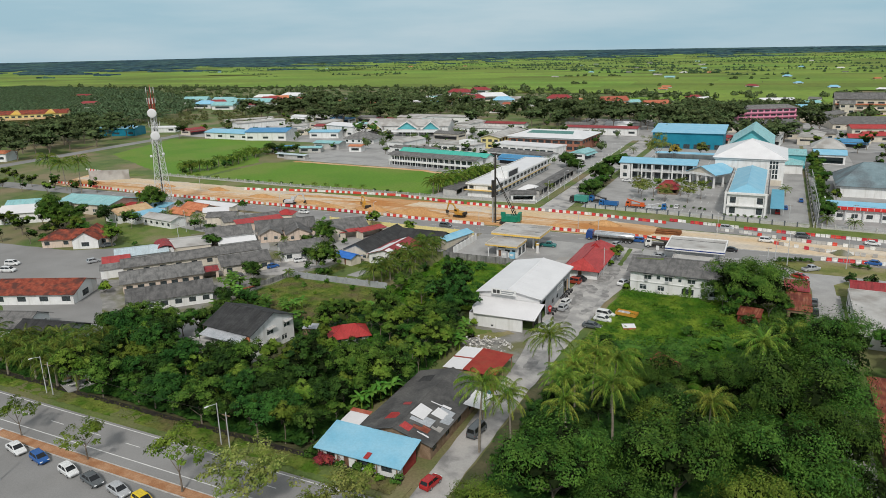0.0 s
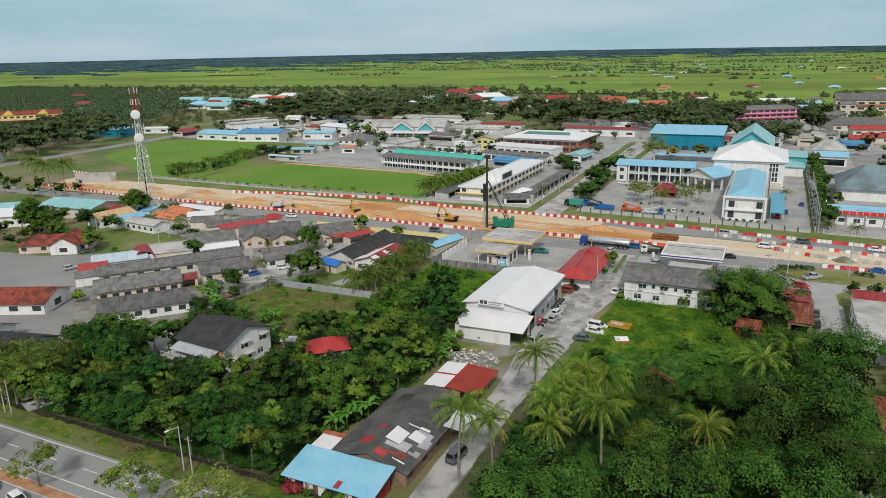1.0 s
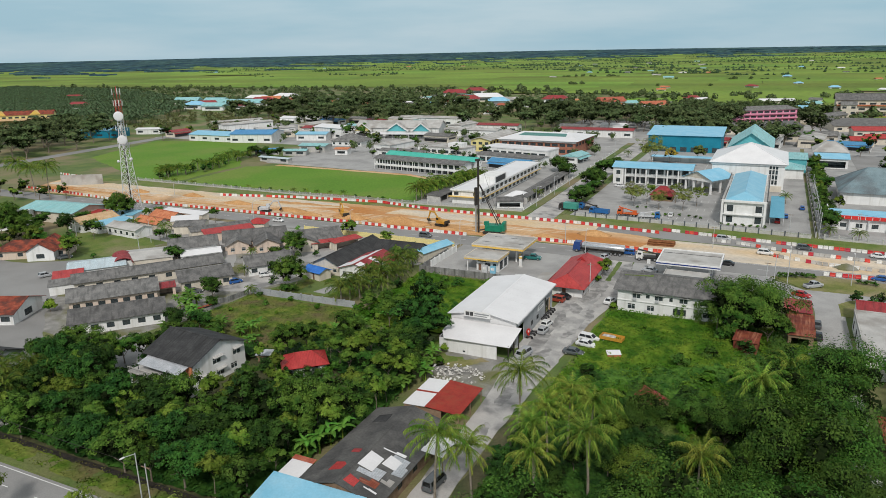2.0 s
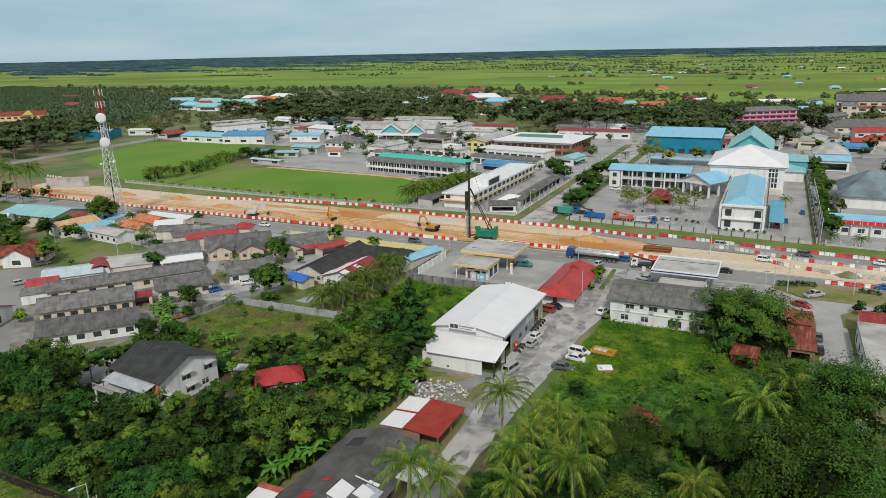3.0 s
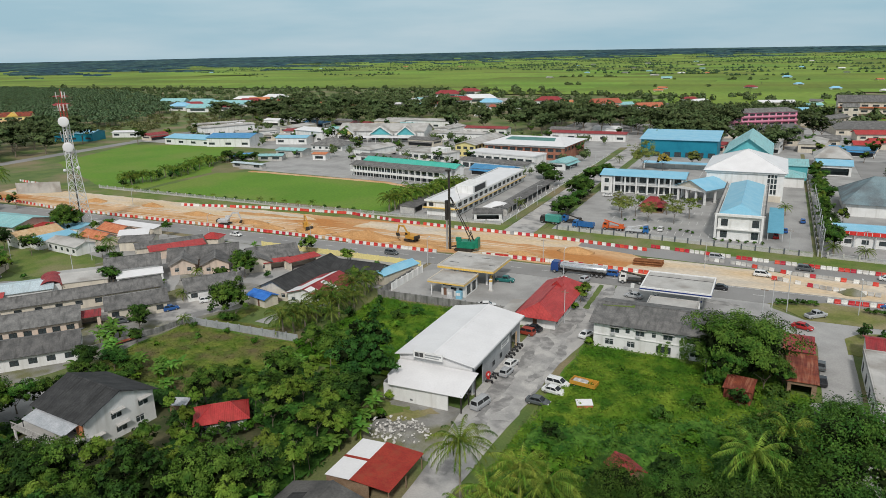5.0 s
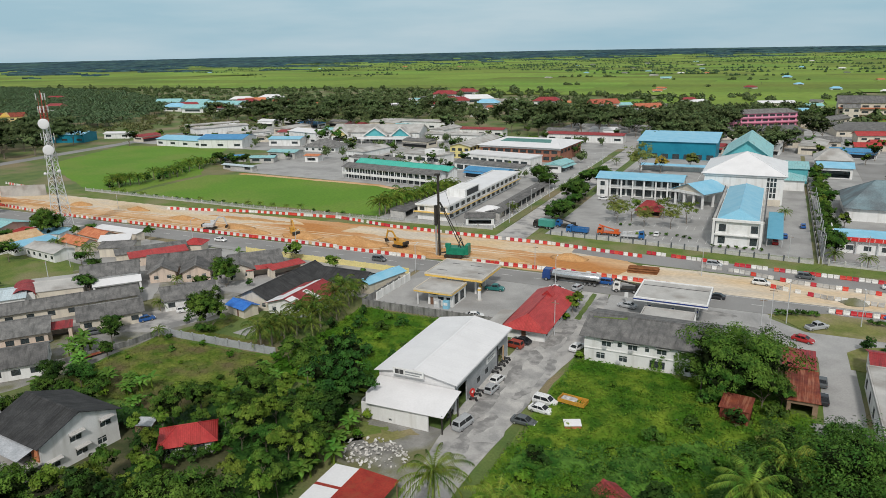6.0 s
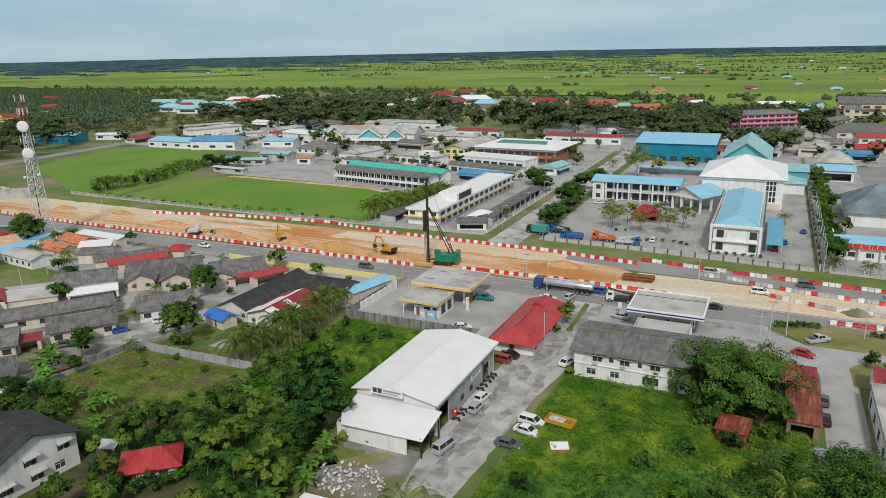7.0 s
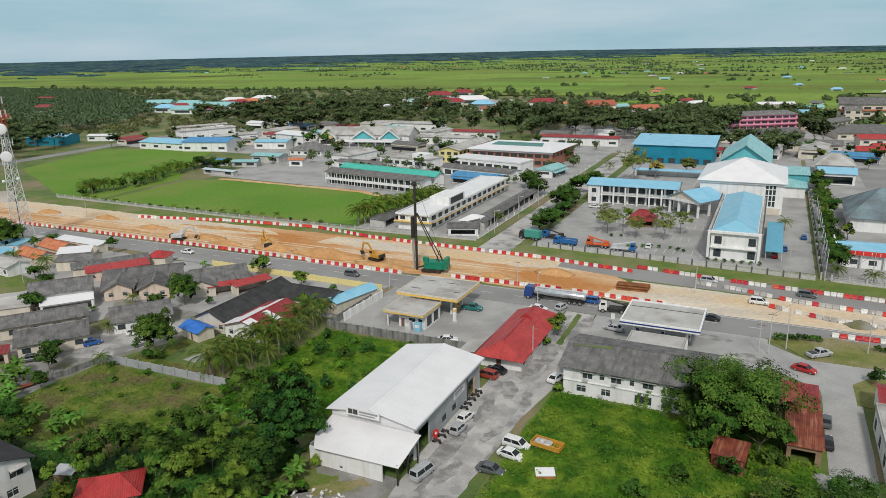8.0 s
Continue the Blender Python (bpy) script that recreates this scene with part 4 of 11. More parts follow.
def white_block():
    b = thing("apartment_house", "stained white two-storey house with weathered grey roof", "house", pose(-17.8, 178.6, 0))
    L, W, h = 24.0, 14.0, 5.6
    south = [(2.4, 0.8, 1.7, 1.3, "win"), (6.8, 0.8, 1.6, 1.3, "win"), (12.6, 0.6, 2.8, 1.5, "dark"), (3.4, 3.5, 1.8, 1.5, "win"), (6.4, 3.7, 0.9, 1.1, "win"), (8.4, 3.5, 1.8, 1.5, "win"),
             (11.6, 3.6, 0.8, 1.1, "win"), (13.8, 3.5, 1.8, 1.5, "win"), (18.2, 3.5, 1.8, 1.5, "win"), (19.0, 0.8, 1.8, 1.3, "win")]
    put_wall(b, "wall", (-12, -7), 0, L, h, M_WHITE, south, label="stained white front wall")
    put_wall(b, "wall", (12, 7), 180, L, h, M_WHITE, row(L, 6, 1.4, 3.4, 1.2))
    put_wall(b, "wall", (12, -6.78), 90, 13.56, h, M_WHITE, row(13.5, 2, 1.4, 3.4, 1.2), gable=1.8)
    put_wall(b, "wall", (-12, 6.78), 270, 13.56, h, M_WHITE, row(13.5, 2, 1.4, 3.4, 1.2), gable=1.8)
    sheet_roof(b, "gable", L, W, h, 1.8, 0.9, M_R_GREY)
    part("ledge", Geo().box(-12, -7.18, 2.75, 12, -7.0, 2.9), M_WHITE, b)
    for x, z in ((-8.4, 3.05), (-3.4, 3.05), (-5.6, 0.5)):
        part("air_conditioner", Geo().box(x, -7.45, z, x + 0.8, -7.12, z + 0.55, 0.03), M_STEEL, b, "grey outdoor air-conditioner unit")
    for x in (-8.8, -3.8, 1.6, 6.2):
        part("canopy_ledge", Geo().box(x, -7.6, 4.9, x + 2.6, -7.0, 4.98), M_KERB, b)
    part("moss", Geo().slab((-11.5, 0.9, 7.22), (-11.5, -1.6, 7.16), (-5.0, -1.1, 7.3), (-5.0, -0.1, 7.5), 0.05), M_WEED, b, "mossy plants growing on the roof")


white_block()


def fuel_station_east():
    b = thing("fuel_station", "fuel station canopy with grey flat roof and navy and white fascia", "fuel station", pose(-17.2, 203.4, 0))
    part("canopy_deck", Geo().box(-7.5, -6.2, 4.9, 7.5, 6.2, 5.25), M_R_LGREY, b, "grey flat canopy roof")
    for k, (x0, y0, x1, y1) in enumerate(((-7.9, -6.6, 7.9, -6.25), (-7.9, 6.25, 7.9, 6.6), (-7.9, -6.25, -7.55, 6.25), (7.55, -6.25, 7.9, 6.25))):
        f = part("fascia", Geo().box(x0, y0, 4.55, x1, y1, 5.5, 0.02), M_WHITE, b, "white fascia")
        e = 0.02
        part("stripe", Geo().box(x0 - e, y0 - e, 4.85, x1 + e, y1 + e, 5.15), M_NAVY, f, "navy stripe")
    part("roof_seam", Geo().box(-7.3, 3.1, 5.25, 7.3, 3.25, 5.33), M_DARKF, b)
    for x in (-5.2, 5.2):
        for y in (-4.2, 4.2):
            part("column", Geo().tube((x, y, 0), (x, y, 4.9), 0.3, 10), M_WHITE, b)
    for x in (-5.2, 0, 5.2):
        p = solid("fuel_pump", Geo().box(-0.45, -0.3, 0, 0.45, 0.3, 1.7, 0.05), M_WHITE, "white and navy fuel pump on its island", "fuel pump", pose(-17.2 + x, 203.4, 0.06), "fuel pumps")
        part("screen", Geo().box(-0.3, -0.33, 1.0, 0.3, -0.29, 1.5), M_NAVY, p)
    k = house("station_shop", "low white station shop with grey flat roof", "shop", -17.1, 191.8, 0, 10.6, 8.4, 3.5, "flat", 0.35, 0.1, M_WHITE, M_R_LGREY,
              south=row(10.6, 4, 1.1, 1.4, 1.1, "dark"), north=row(10.6, 3, 2.4, 0.3, 2.2, "dark"), east=[(2, 0, 1.2, 2.1, "door")])
    for x in (-4.2, -2.0, 0.8, 1.9, 3.0):
        part("air_conditioner", Geo().box(x, -4.75, 0.6, x + 0.9, -4.3, 1.3, 0.03), M_STEEL, k, "grey outdoor unit")
    house("blue_shed", "small shed with pale blue sheet roof", "shed", -27.2, 189.6, 0, 6.2, 4.6, 2.3, "shed", 0.4, 0.3, M_WHITE, M_R_BLUE)
    s = thing("station_sign", "small white sign on a slim post", "sign", pose(-28.4, 206.5, 0))
    part("post", Geo().box(-0.08, -0.08, 0, 0.08, 0.08, 1.6), M_STEEL, s)
    part("panel", Geo().box(-0.45, -0.06, 1.5, 0.45, 0.06, 2.8, 0.03), M_WHITE, s)


fuel_station_east()


def fuel_station_west():
    b = thing("fuel_station", "fuel station canopy with pale flat roof and yellow fascia", "fuel station", pose(-69.2, 202.3, 0))
    part("canopy_deck", Geo().box(-7.7, -6.5, 4.7, 7.7, 6.5, 5.18), M_R_LGREY, b, "pale grey flat canopy roof")
    for x0, y0, x1, y1 in ((-7.9, -6.7, 7.9, -6.55), (-7.9, 6.55, 7.9, 6.7), (-7.9, -6.55, -7.75, 6.55), (7.75, -6.55, 7.9, 6.55)):
        f = part("fascia", Geo().box(x0, y0, 4.45, x1, y1, 5.3, 0.02), M_FYEL, b, "yellow fascia")
        part("stripe", Geo().box(x0 - 0.02, y0 - 0.02, 4.98, x1 + 0.02, y1 + 0.02, 5.32), M_CREAM, f, "pale edge strip")
    for x0, x1, y in ((-4.6, -2.4, 3.4), (0.6, 3.8, 3.2), (5.0, 6.6, -2.4), (-6.2, -3.4, -2.8)):
        part("roof_stain", Geo().box(x0, y, 5.18, x1, y + 0.32, 5.2), M_DARKF, b, "dark puddle stain on the deck")
    part("roof_seam", Geo().box(-7.7, 1.4, 5.18, 7.7, 1.5, 5.22), M_KERB, b)
    for x in (-4.6, 4.6):
        for y in (-3, 3):
            part("column", Geo().tube((x, y, 0), (x, y, 4.7), 0.28, 10), M_WHITE, b)
    for x in (-4.6, 0, 4.6):
        p = solid("fuel_pump", Geo().box(-0.3, -0.45, 0, 0.3, 0.45, 1.7, 0.05), M_FYEL, "yellow fuel pump on its island", "fuel pump", pose(-69.2 + x, 202.5, 0.06), "fuel pumps")
        part("screen", Geo().box(0.29, -0.3, 1.0, 0.33, 0.3, 1.5), M_DARKF, p)
    k = house("station_shop", "white station shop with flat roof and pale yellow fascia", "shop", -69.1, 191.9, 0, 6.6, 7.8, 3.5, "flat", 0.1, 0.0, M_WHITE, M_R_LGREY,
              south=[(2.6, 1.5, 1.6, 0.9, "dark"), (0.5, 0.0, 1.0, 2.1, "door"), (4.9, 1.6, 1.0, 0.8, "dark")], east=row(7.4, 2, 2.4, 0.4, 2.4, "dark"))
    part("roof_deck", Geo().box(-6.2, -5.3, 3.62, 3.5, 3.7, 4.1), M_R_LGREY, k, "pale grey flat roof deck")
    for x0, y0, x1, y1 in ((-6.4, -5.5, 3.7, -5.34), (-6.4, -5.34, -6.24, 3.7), (3.54, -5.34, 3.7, 3.7)):
        f = part("fascia", Geo().box(x0, y0, 3.5, x1, y1, 4.2, 0.02), M_FYEL, k, "yellow fascia")
        part("stripe", Geo().box(x0 - 0.02, y0 - 0.02, 3.85, x1 + 0.02, y1 + 0.02, 4.22), M_CREAM, f, "pale edge strip")
    part("service_sign", Geo().box(-2.8, -4.03, 2.7, -0.4, -3.92, 3.2), M_DARKF, k)
    for x in (-5.6,):
        part("column", Geo().box(x - 0.12, -4.9, 0, x + 0.12, -4.66, 3.6), M_WHITE, k)
    for x, m in ((-69.4, M_STEEL), (-67.0, M_R_BLUE)):
        s = thing("water_vending", "pale vending cabinet outside the station shop", "vending machine", pose(x, 186.9, 0.06))
        part("cabinet", Geo().box(-0.75, -0.5, 0, 0.75, 0.5, 2.0, 0.04), m, s)
        part("panel", Geo().box(-0.5, -0.54, 0.9, 0.5, -0.5, 1.6), M_WHITE, s)
    s = thing("station_sign", "slim white fuel sign pillar on a round island", "sign", pose(-61.9, 195.3, 0))
    part("panel", Geo().box(-0.35, -0.3, 0.2, 0.35, 0.3, 3.2, 0.05), M_WHITE, s)
    part("stripe", Geo().box(-0.37, -0.32, 2.5, 0.37, 0.32, 3.0), M_FYEL, s)
    part("island", Geo().tube((0, 0, 0), (0, 0, 0.22), 0.8, 14), M_KERB, s)


fuel_station_west()


def masonry_wall(name, label, pts, h, material, t=0.2, bay=3.0, post=0.32, cap=None, kind="structure"):
    """Boundary wall with posts: each panel and each post a piece."""
    base = thing(name, label, "wall", kind=kind)
    for (x0, y0), (x1, y1) in zip(pts, pts[1:]):
        d = math.hypot(x1 - x0, y1 - y0)
        n = max(1, round(d / bay))
        step = d / n
        ang = math.degrees(math.atan2(y1 - y0, x1 - x0))
        mp = mesh_of("panel", Geo().box(post / 2, -t / 2, -0.1, step - post / 2, t / 2, h, 0.02), material)
        mq = mesh_of("post", Geo().box(-post / 2, -post / 2, -0.1, post / 2, post / 2, h + 0.18, 0.03), cap or material)
        for i in range(n):
            m = pose(x0, y0, 0, 0, 0, ang) @ pose(i * step, 0, 0)
            part("panel", mp, None, base, at=m)
            part("post", mq, None, base, at=m)


masonry_wall("wall_fuel_yard", "grey concrete yard wall", [(-86.6, 202), (-86.6, 180.8), (-51, 181.4)], 1.9, M_BLOCK)
masonry_wall("wall_yard_white", "white painted yard wall", [(-85.2, 202.5), (-85.6, 185.5)], 2.1, M_WHITE)
masonry_wall("wall_silver", "grey sheet boundary wall", [(-119.4, 148.3), (-88, 149.4)], 1.7, M_GREYW, t=0.1)
masonry_wall("wall_village_lane", "low stained block wall", [(-126, 128), (-120.6, 141), (-119.5, 148.0)], 1.3, M_BLOCK)
masonry_wall("wall_yellow", "long pale yellow roadside wall", [(-146, 208.2), (-88, 207.6)], 1.6, M_YELLOW, bay=3.6)
masonry_wall("wall_concrete_tall", "tall grey retaining wall panels", [(-313, 239), (-296, 249)], 5.0, M_R_LGREY, bay=5)


def rail_fence(name, label, pts, h=1.5, bay=3.0, rails=2, material=None, post=None, plinth=0.55, base_mat=None):
    """Fence on a low plinth: posts, plinth panels and rails are pieces."""
    base = thing(name, label, "fence", kind="structure")
    for (x0, y0), (x1, y1) in zip(pts, pts[1:]):
        d = math.hypot(x1 - x0, y1 - y0)
        n = max(1, round(d / bay))
        step = d / n
        ang = math.degrees(math.atan2(y1 - y0, x1 - x0))
        mq = mesh_of("post", Geo().box(-0.2, -0.2, -0.1, 0.2, 0.2, h + 0.25, 0.04), post or M_WHITE)
        mb = mesh_of("plinth", Geo().box(0.2, -0.1, -0.1, step - 0.2, 0.1, plinth, 0.02), base_mat or post or M_WHITE)
        g = Geo()
        for k in range(rails):
            z = plinth + (h - plinth) * (k + 0.6) / rails
            g.box(0.2, -0.03, z - 0.04, step - 0.2, 0.03, z + 0.04)
        for k in range(int(step / 0.28)):
            g.box(0.3 + k * 0.28, -0.015, plinth, 0.33 + k * 0.28, 0.015, h)
        mr = mesh_of("railing", g, material or M_STEEL)
        for i in range(n):
            m = pose(x0, y0, 0, 0, 0, ang) @ pose(i * step, 0, 0)
            part("post", mq, None, base, at=m)
            part("plinth", mb, None, base, at=m)
            part("railing", mr, None, base, at=m)


rail_fence("fence_field", "grey plinth and rail fence along the playing field", [(-288, 262.8), (-186, 259.2), (-135, 259.4), (-84, 261.5)], 1.4, 5.6, post=M_KERB)
rail_fence("fence_civic", "white plinth fence with dark rails and posts", [(-64, 262.2), (-33, 260.4), (13.5, 256.6)], 1.5, 3.9, material=M_STEEL, post=M_SLATEP, plinth=1.0, base_mat=M_KERB)
rail_fence("fence_east", "white plinth fence with rails", [(17, 257), (60, 254.5)], 1.5, 3.9, post=M_KERB)
rail_fence("fence_lane", "pale fence along the civic compound", [(14.6, 258), (14.6, 410)], 1.8, 7.5, material=M_DARKF, post=M_KERB)
rail_fence("fence_side_street", "white low kerb fence along the side street", [(-84.6, 264), (-84.6, 440)], 0.9, 9, post=M_WHITE, plinth=0.3)


# two-storey house among the trees
def two_storey():
    b = thing("villa", "white two-storey villa with dark gabled roof and terrace", "house", pose(-97.8, 107.6, 0, 0, 0, -5))
    L, W, h = 12.6, 12.6, 5.6
    put_wall(b, "wall", (-6.3, -6.3), 0, L, h, M_WHITE, [(1.5, 0.6, 2.4, 1.9, "dark"), (6.2, 0, 1.0, 2.1, "door"), (2, 3.5, 2.2, 1.2, "dark"), (8.0, 3.0, 2.2, 2.2, "dark")])
    put_wall(b, "wall", (6.3, 6.3), 180, L, h, M_WHITE, row(L, 3, 1.6, 3.3, 1.2))
    put_wall(b, "wall", (6.3, -6.08), 90, 12.16, h, M_WHITE,
             [(0.6, 0.9, 1.9, 1.2, "win"), (5.0, 0.9, 1.9, 1.2, "win"), (8.6, 0.9, 1.6, 1.2, "win"), (4.4, 3.5, 1.9, 1.2, "win"), (9.4, 3.5, 1.9, 1.2, "win")], gable=2.5, label="white gable wall with hooded windows")
    put_wall(b, "wall", (-6.3, 6.08), 270, 12.16, h, M_WHITE, row(12, 2, 1.6, 3.3, 1.2), gable=2.5)
    sheet_roof(b, "gable", L, W, h, 2.5, 0.7, M_R_DARK)
    for y, z in ((-5.4, 2.3), (-0.9, 2.3), (-1.5, 4.9), (3.5, 4.9)):
        part("window_hood", Geo().slab((7.0, y - 0.3, z), (7.0, y + 2.1, z), (6.3, y + 2.1, z + 0.25), (6.3, y - 0.3, z + 0.25), 0.06), M_KERB, b)
    # terrace and balcony to the south
    part("balcony", Geo().box(-7.4, -10.2, 2.7, 6.6, -6.3, 2.95, 0.03), M_R_LGREY, b, "grey concrete balcony slab")
    g = Geo()
    for x in np.arange(-7.3, 6.5, 0.45):
        g.box(x, -10.15, 2.95, x + 0.06, -10.09, 3.8)
    g.box(-7.35, -10.18, 3.8, 6.55, -10.06, 3.9)
    part("balustrade", g, M_KERB, b)
    columns(b, (-7.0, -2.4, 2.2, 6.3), -9.9, 2.7, 0.16, M_WHITE)
    part("awning", Geo().slab((-5.4, -9.4, 4.5), (5.8, -9.4, 4.5), (5.8, -6.3, 5.3), (-5.4, -6.3, 5.3), 0.06), M_ZINC, b, "pale corrugated awning over the balcony")
    for x in (-5.3, 5.7):
        part("post", Geo().box(x - 0.05, -9.35, 2.95, x + 0.05, -9.25, 4.5), M_DARKF, b)
    part("partition", Geo().box(4.6, -6.6, 2.95, 6.2, -6.42, 5.0), M_R_ORANGE, b, "orange painted partition")
    part("terrace", Geo().box(-7.6, -11.4, -0.1, 7.6, -6.3, 0.2, 0.03), M_CONC, b)


two_storey()


# shack row in the foreground
def shack_row():
    b = house("blue_roof_shack", "timber shack with light blue sheet roof", "house", -51.4, 78.9, 0, 13.8, 5.2, 2.4, "shed", 0.8, 0.7, M_WHITE, M_R_BLUE,
              south=[(1.2, 0.8, 1.5, 1.1, "dark"), (4.2, 0, 1.0, 2.0, "door"), (6.4, 0.7, 2.6, 1.2, "dark"), (10.8, 0.8, 1.8, 1.1, "dark")], east=[(2, 0, 1.2, 2.0, "door")])
    part("patch", Geo().slab((1.1, -3.0, 2.455), (1.9, -3.0, 2.455), (1.9, -1.6, 2.67), (1.1, -1.6, 2.67), 0.05), M_R_RED, b, "red roof patch")
    for x in (-6.8, -3.4, 0, 3.4, 6.8):
        part("post", Geo().box(x - 0.06, -3.15, 0, x + 0.06, -3.03, 2.3), M_WOOD, b)
    part("side_wall", Geo().box(6.92, -1.5, 0, 7.0, 2.5, 2.5), M_R_MAROON, b)
    c = house("long_shack", "long shack with patched dark fibre-cement roof", "house", -48.8, 93.5, 90, 21.5, 12.4, 2.7, "gable", 1.7, 0.6, M_WOOD, M_R_SHACK,
              south=row(21.5, 5, 1.4, 0.9, 1.1, "dark"), east=row(11.9, 2, 1.4, 0.9, 1.1, "dark"))
    # loose sheets on the roof; the shack's own x runs north
    rng = random.Random(4)
    def on_slope(x, y, w, l, material, label):
        za = 2.7 + 1.7 * (1 - abs(y) / 6.2) + 0.13
        zb = 2.7 + 1.7 * (1 - abs(y + l * (1 if y > 0 else -1)) / 6.2) + 0.13
        sgn = 1 if y > 0 else -1
        p = [(x, y, za), (x + w, y + rng.uniform(-0.3, 0.3), za), (x + w + rng.uniform(-0.4, 0.4), y + sgn * l, zb), (x + rng.uniform(-0.4, 0.4), y + sgn * l, zb)]
        if sgn < 0:
            p = p[::-1]
        part("roof_patch", Geo().slab(*p, 0.03), material, c, label)
    on_slope(-6.2, -0.4, 3.6, 2.4, M_R_WHITE, "white roof patch")
    on_slope(-4.0, -3.0, 2.4, 2.2, M_R_WHITE, "white roof patch")
    on_slope(-7.5, -1.0, 2.2, 3.4, M_ZINC, "zinc roof patch")
    on_slope(-8.0, 1.2, 2.0, 2.0, M_R_RED, "red roof patch")
    on_slope(-10.2, -0.6, 1.6, 1.8, M_R_RED, "red roof patch")
    on_slope(-1.0, -1.6, 0.6, 3.4, M_R_WHITE, "white roof strip")
    on_slope(-9.6, -3.4, 0.4, 2.0, M_R_WHITE, "white roof strip")
    on_slope(-3.5, 1.0, 1.0, 1.6, M_R_MAROON, "maroon roof patch")
    on_slope(-9.0, -2.2, 1.8, 2.6, M_RUST, "rusted roof patch")
    on_slope(-2.6, -3.6, 1.6, 2.4, M_ZINC, "zinc roof patch")
    on_slope(-5.0, -5.0, 2.6, 1.5, M_ZINC, "zinc roof patch")
    on_slope(-7.2, -4.6, 1.2, 1.6, M_R_LGREY, "pale roof patch")
    on_slope(3.4, -4.2, 2.0, 1.8, M_R_DARK, "dark roof patch")
    on_slope(6.0, 2.0, 2.4, 2.6, M_R_DARK, "dark roof patch")
    d = thing("open_lean_to", "pale sheet lean-to beside the shack", "shed", pose(-41.2, 98.5, 0))
    part("roof", Geo().slab((-1.8, -2.6, 2.9), (1.9, -2.6, 2.5), (1.9, 2.8, 2.5), (-1.8, 2.8, 2.9), 0.05), M_R_WHITE, d)
    for x, y in ((1.7, -2.4), (1.7, 2.6), (-1.6, -2.4), (-1.6, 2.6)):
        part("post", Geo().box(x - 0.05, y - 0.05, 0, x + 0.05, y + 0.05, 2.45), M_WOOD, d)
    e = thing("low_annex", "low annex with white and orange sheet roof", "shed", pose(-57.6, 85.2, 0))
    part("roof", Geo().slab((-1.8, -2.2, 2.4), (1.8, -2.2, 2.4), (1.8, 2.2, 2.7), (-1.8, 2.2, 2.7), 0.06), M_R_WHITE, e)
    part("roof_edge", Geo().slab((-1.9, 1.6, 2.75), (1.9, 1.6, 2.75), (1.9, 2.6, 2.8), (-1.9, 2.6, 2.8), 0.05), M_R_ORANGE, e)
    part("wall", Geo().box(-1.6, -2.0, 0, 1.6, 2.0, 2.35), M_WOOD, e)


shack_row()


def red_white_shed():
    b = thing("carport_shed", "open shed with white and red sheet roof on timber posts", "shed", pose(-47.4, 113, 0))
    z = 2.9
    part("roof_sheet", Geo().slab((-5.0, -5.2, z - 0.2), (-0.9, -5.2, z), (-0.9, -0.3, z), (-5.0, -0.3, z - 0.2), 0.05), M_R_WHITE, b, "white roof sheet")
    part("roof_sheet", Geo().slab((-5.0, 0.3, z - 0.2), (-0.9, 0.3, z), (-0.9, 5.0, z), (-5.0, 5.0, z - 0.2), 0.05), M_R_WHITE, b, "white roof sheet")
    part("roof_sheet", Geo().slab((-5.0, -0.3, z - 0.21), (-0.9, -0.3, z - 0.01), (-0.9, 0.3, z - 0.01), (-5.0, 0.3, z - 0.21), 0.05), M_R_BRICK, b, "red roof strip")
    part("roof_sheet", Geo().slab((-0.9, -5.2, z + 0.05), (5.4, -5.2, z - 0.3), (5.4, 5.2, z - 0.3), (-0.9, 5.2, z + 0.05), 0.05), M_R_BRICK, b, "worn red roof sheet")
    for x in (-4.7, -0.9, 5.1):
        for y in (-4.9, 0, 4.9):
            part("post", Geo().box(x - 0.07, y - 0.07, 0, x + 0.07, y + 0.07, 2.58), M_WOOD, b)
    part("back_wall", Geo().box(-4.9, -5.0, 0, 2.0, -4.9, 2.5), M_WOOD, b)


red_white_shed()

house("red_hip_house", "small house with orange-red hipped roof among trees", "house", -78.7, 116.0, 42, 7.8, 5.6, 2.5, "hip", 1.5, 0.6, M_WHITE, M_R_RED, ridge=3.0, south=row(7.2, 2, 1.3, 0.9, 1.1))
house("zinc_shed", "little shed with pale sheet roof", "shed", -89.2, 117.0, 20, 2.8, 1.9, 1.5, "shed", 0.2, 0.25, M_WOOD, M_ZINC)
house("maroon_roof_hut", "hut with worn maroon roof among bushes", "hut", -14.4, 126.8, -42, 4.0, 3.2, 2.4, "gable", 0.9, 0.5, M_WOOD, M_R_MAROON)
house("rusty_shed", "rusted iron shed half hidden by a tree", "shed", -1.2, 159.4, -6, 4.4, 4.6, 2.5, "shed", 0.3, 0.25, M_RUST, M_RUST)
house("rust_roof_shop", "low shop with rusted red roof", "shop", 8.6, 169.4, 0, 4.6, 11.6, 2.9, "shed", 0.25, 0.35, M_WOOD, M_RUST, south=[(0.6, 0, 3.2, 2.2, "open")])
house("maroon_roof_shop", "low shop with maroon and orange sheet roof", "shop", 8.2, 179.4, 0, 5.0, 7.6, 3.6, "shed", 0.2, 0.3, M_WOOD, M_R_MAROON)
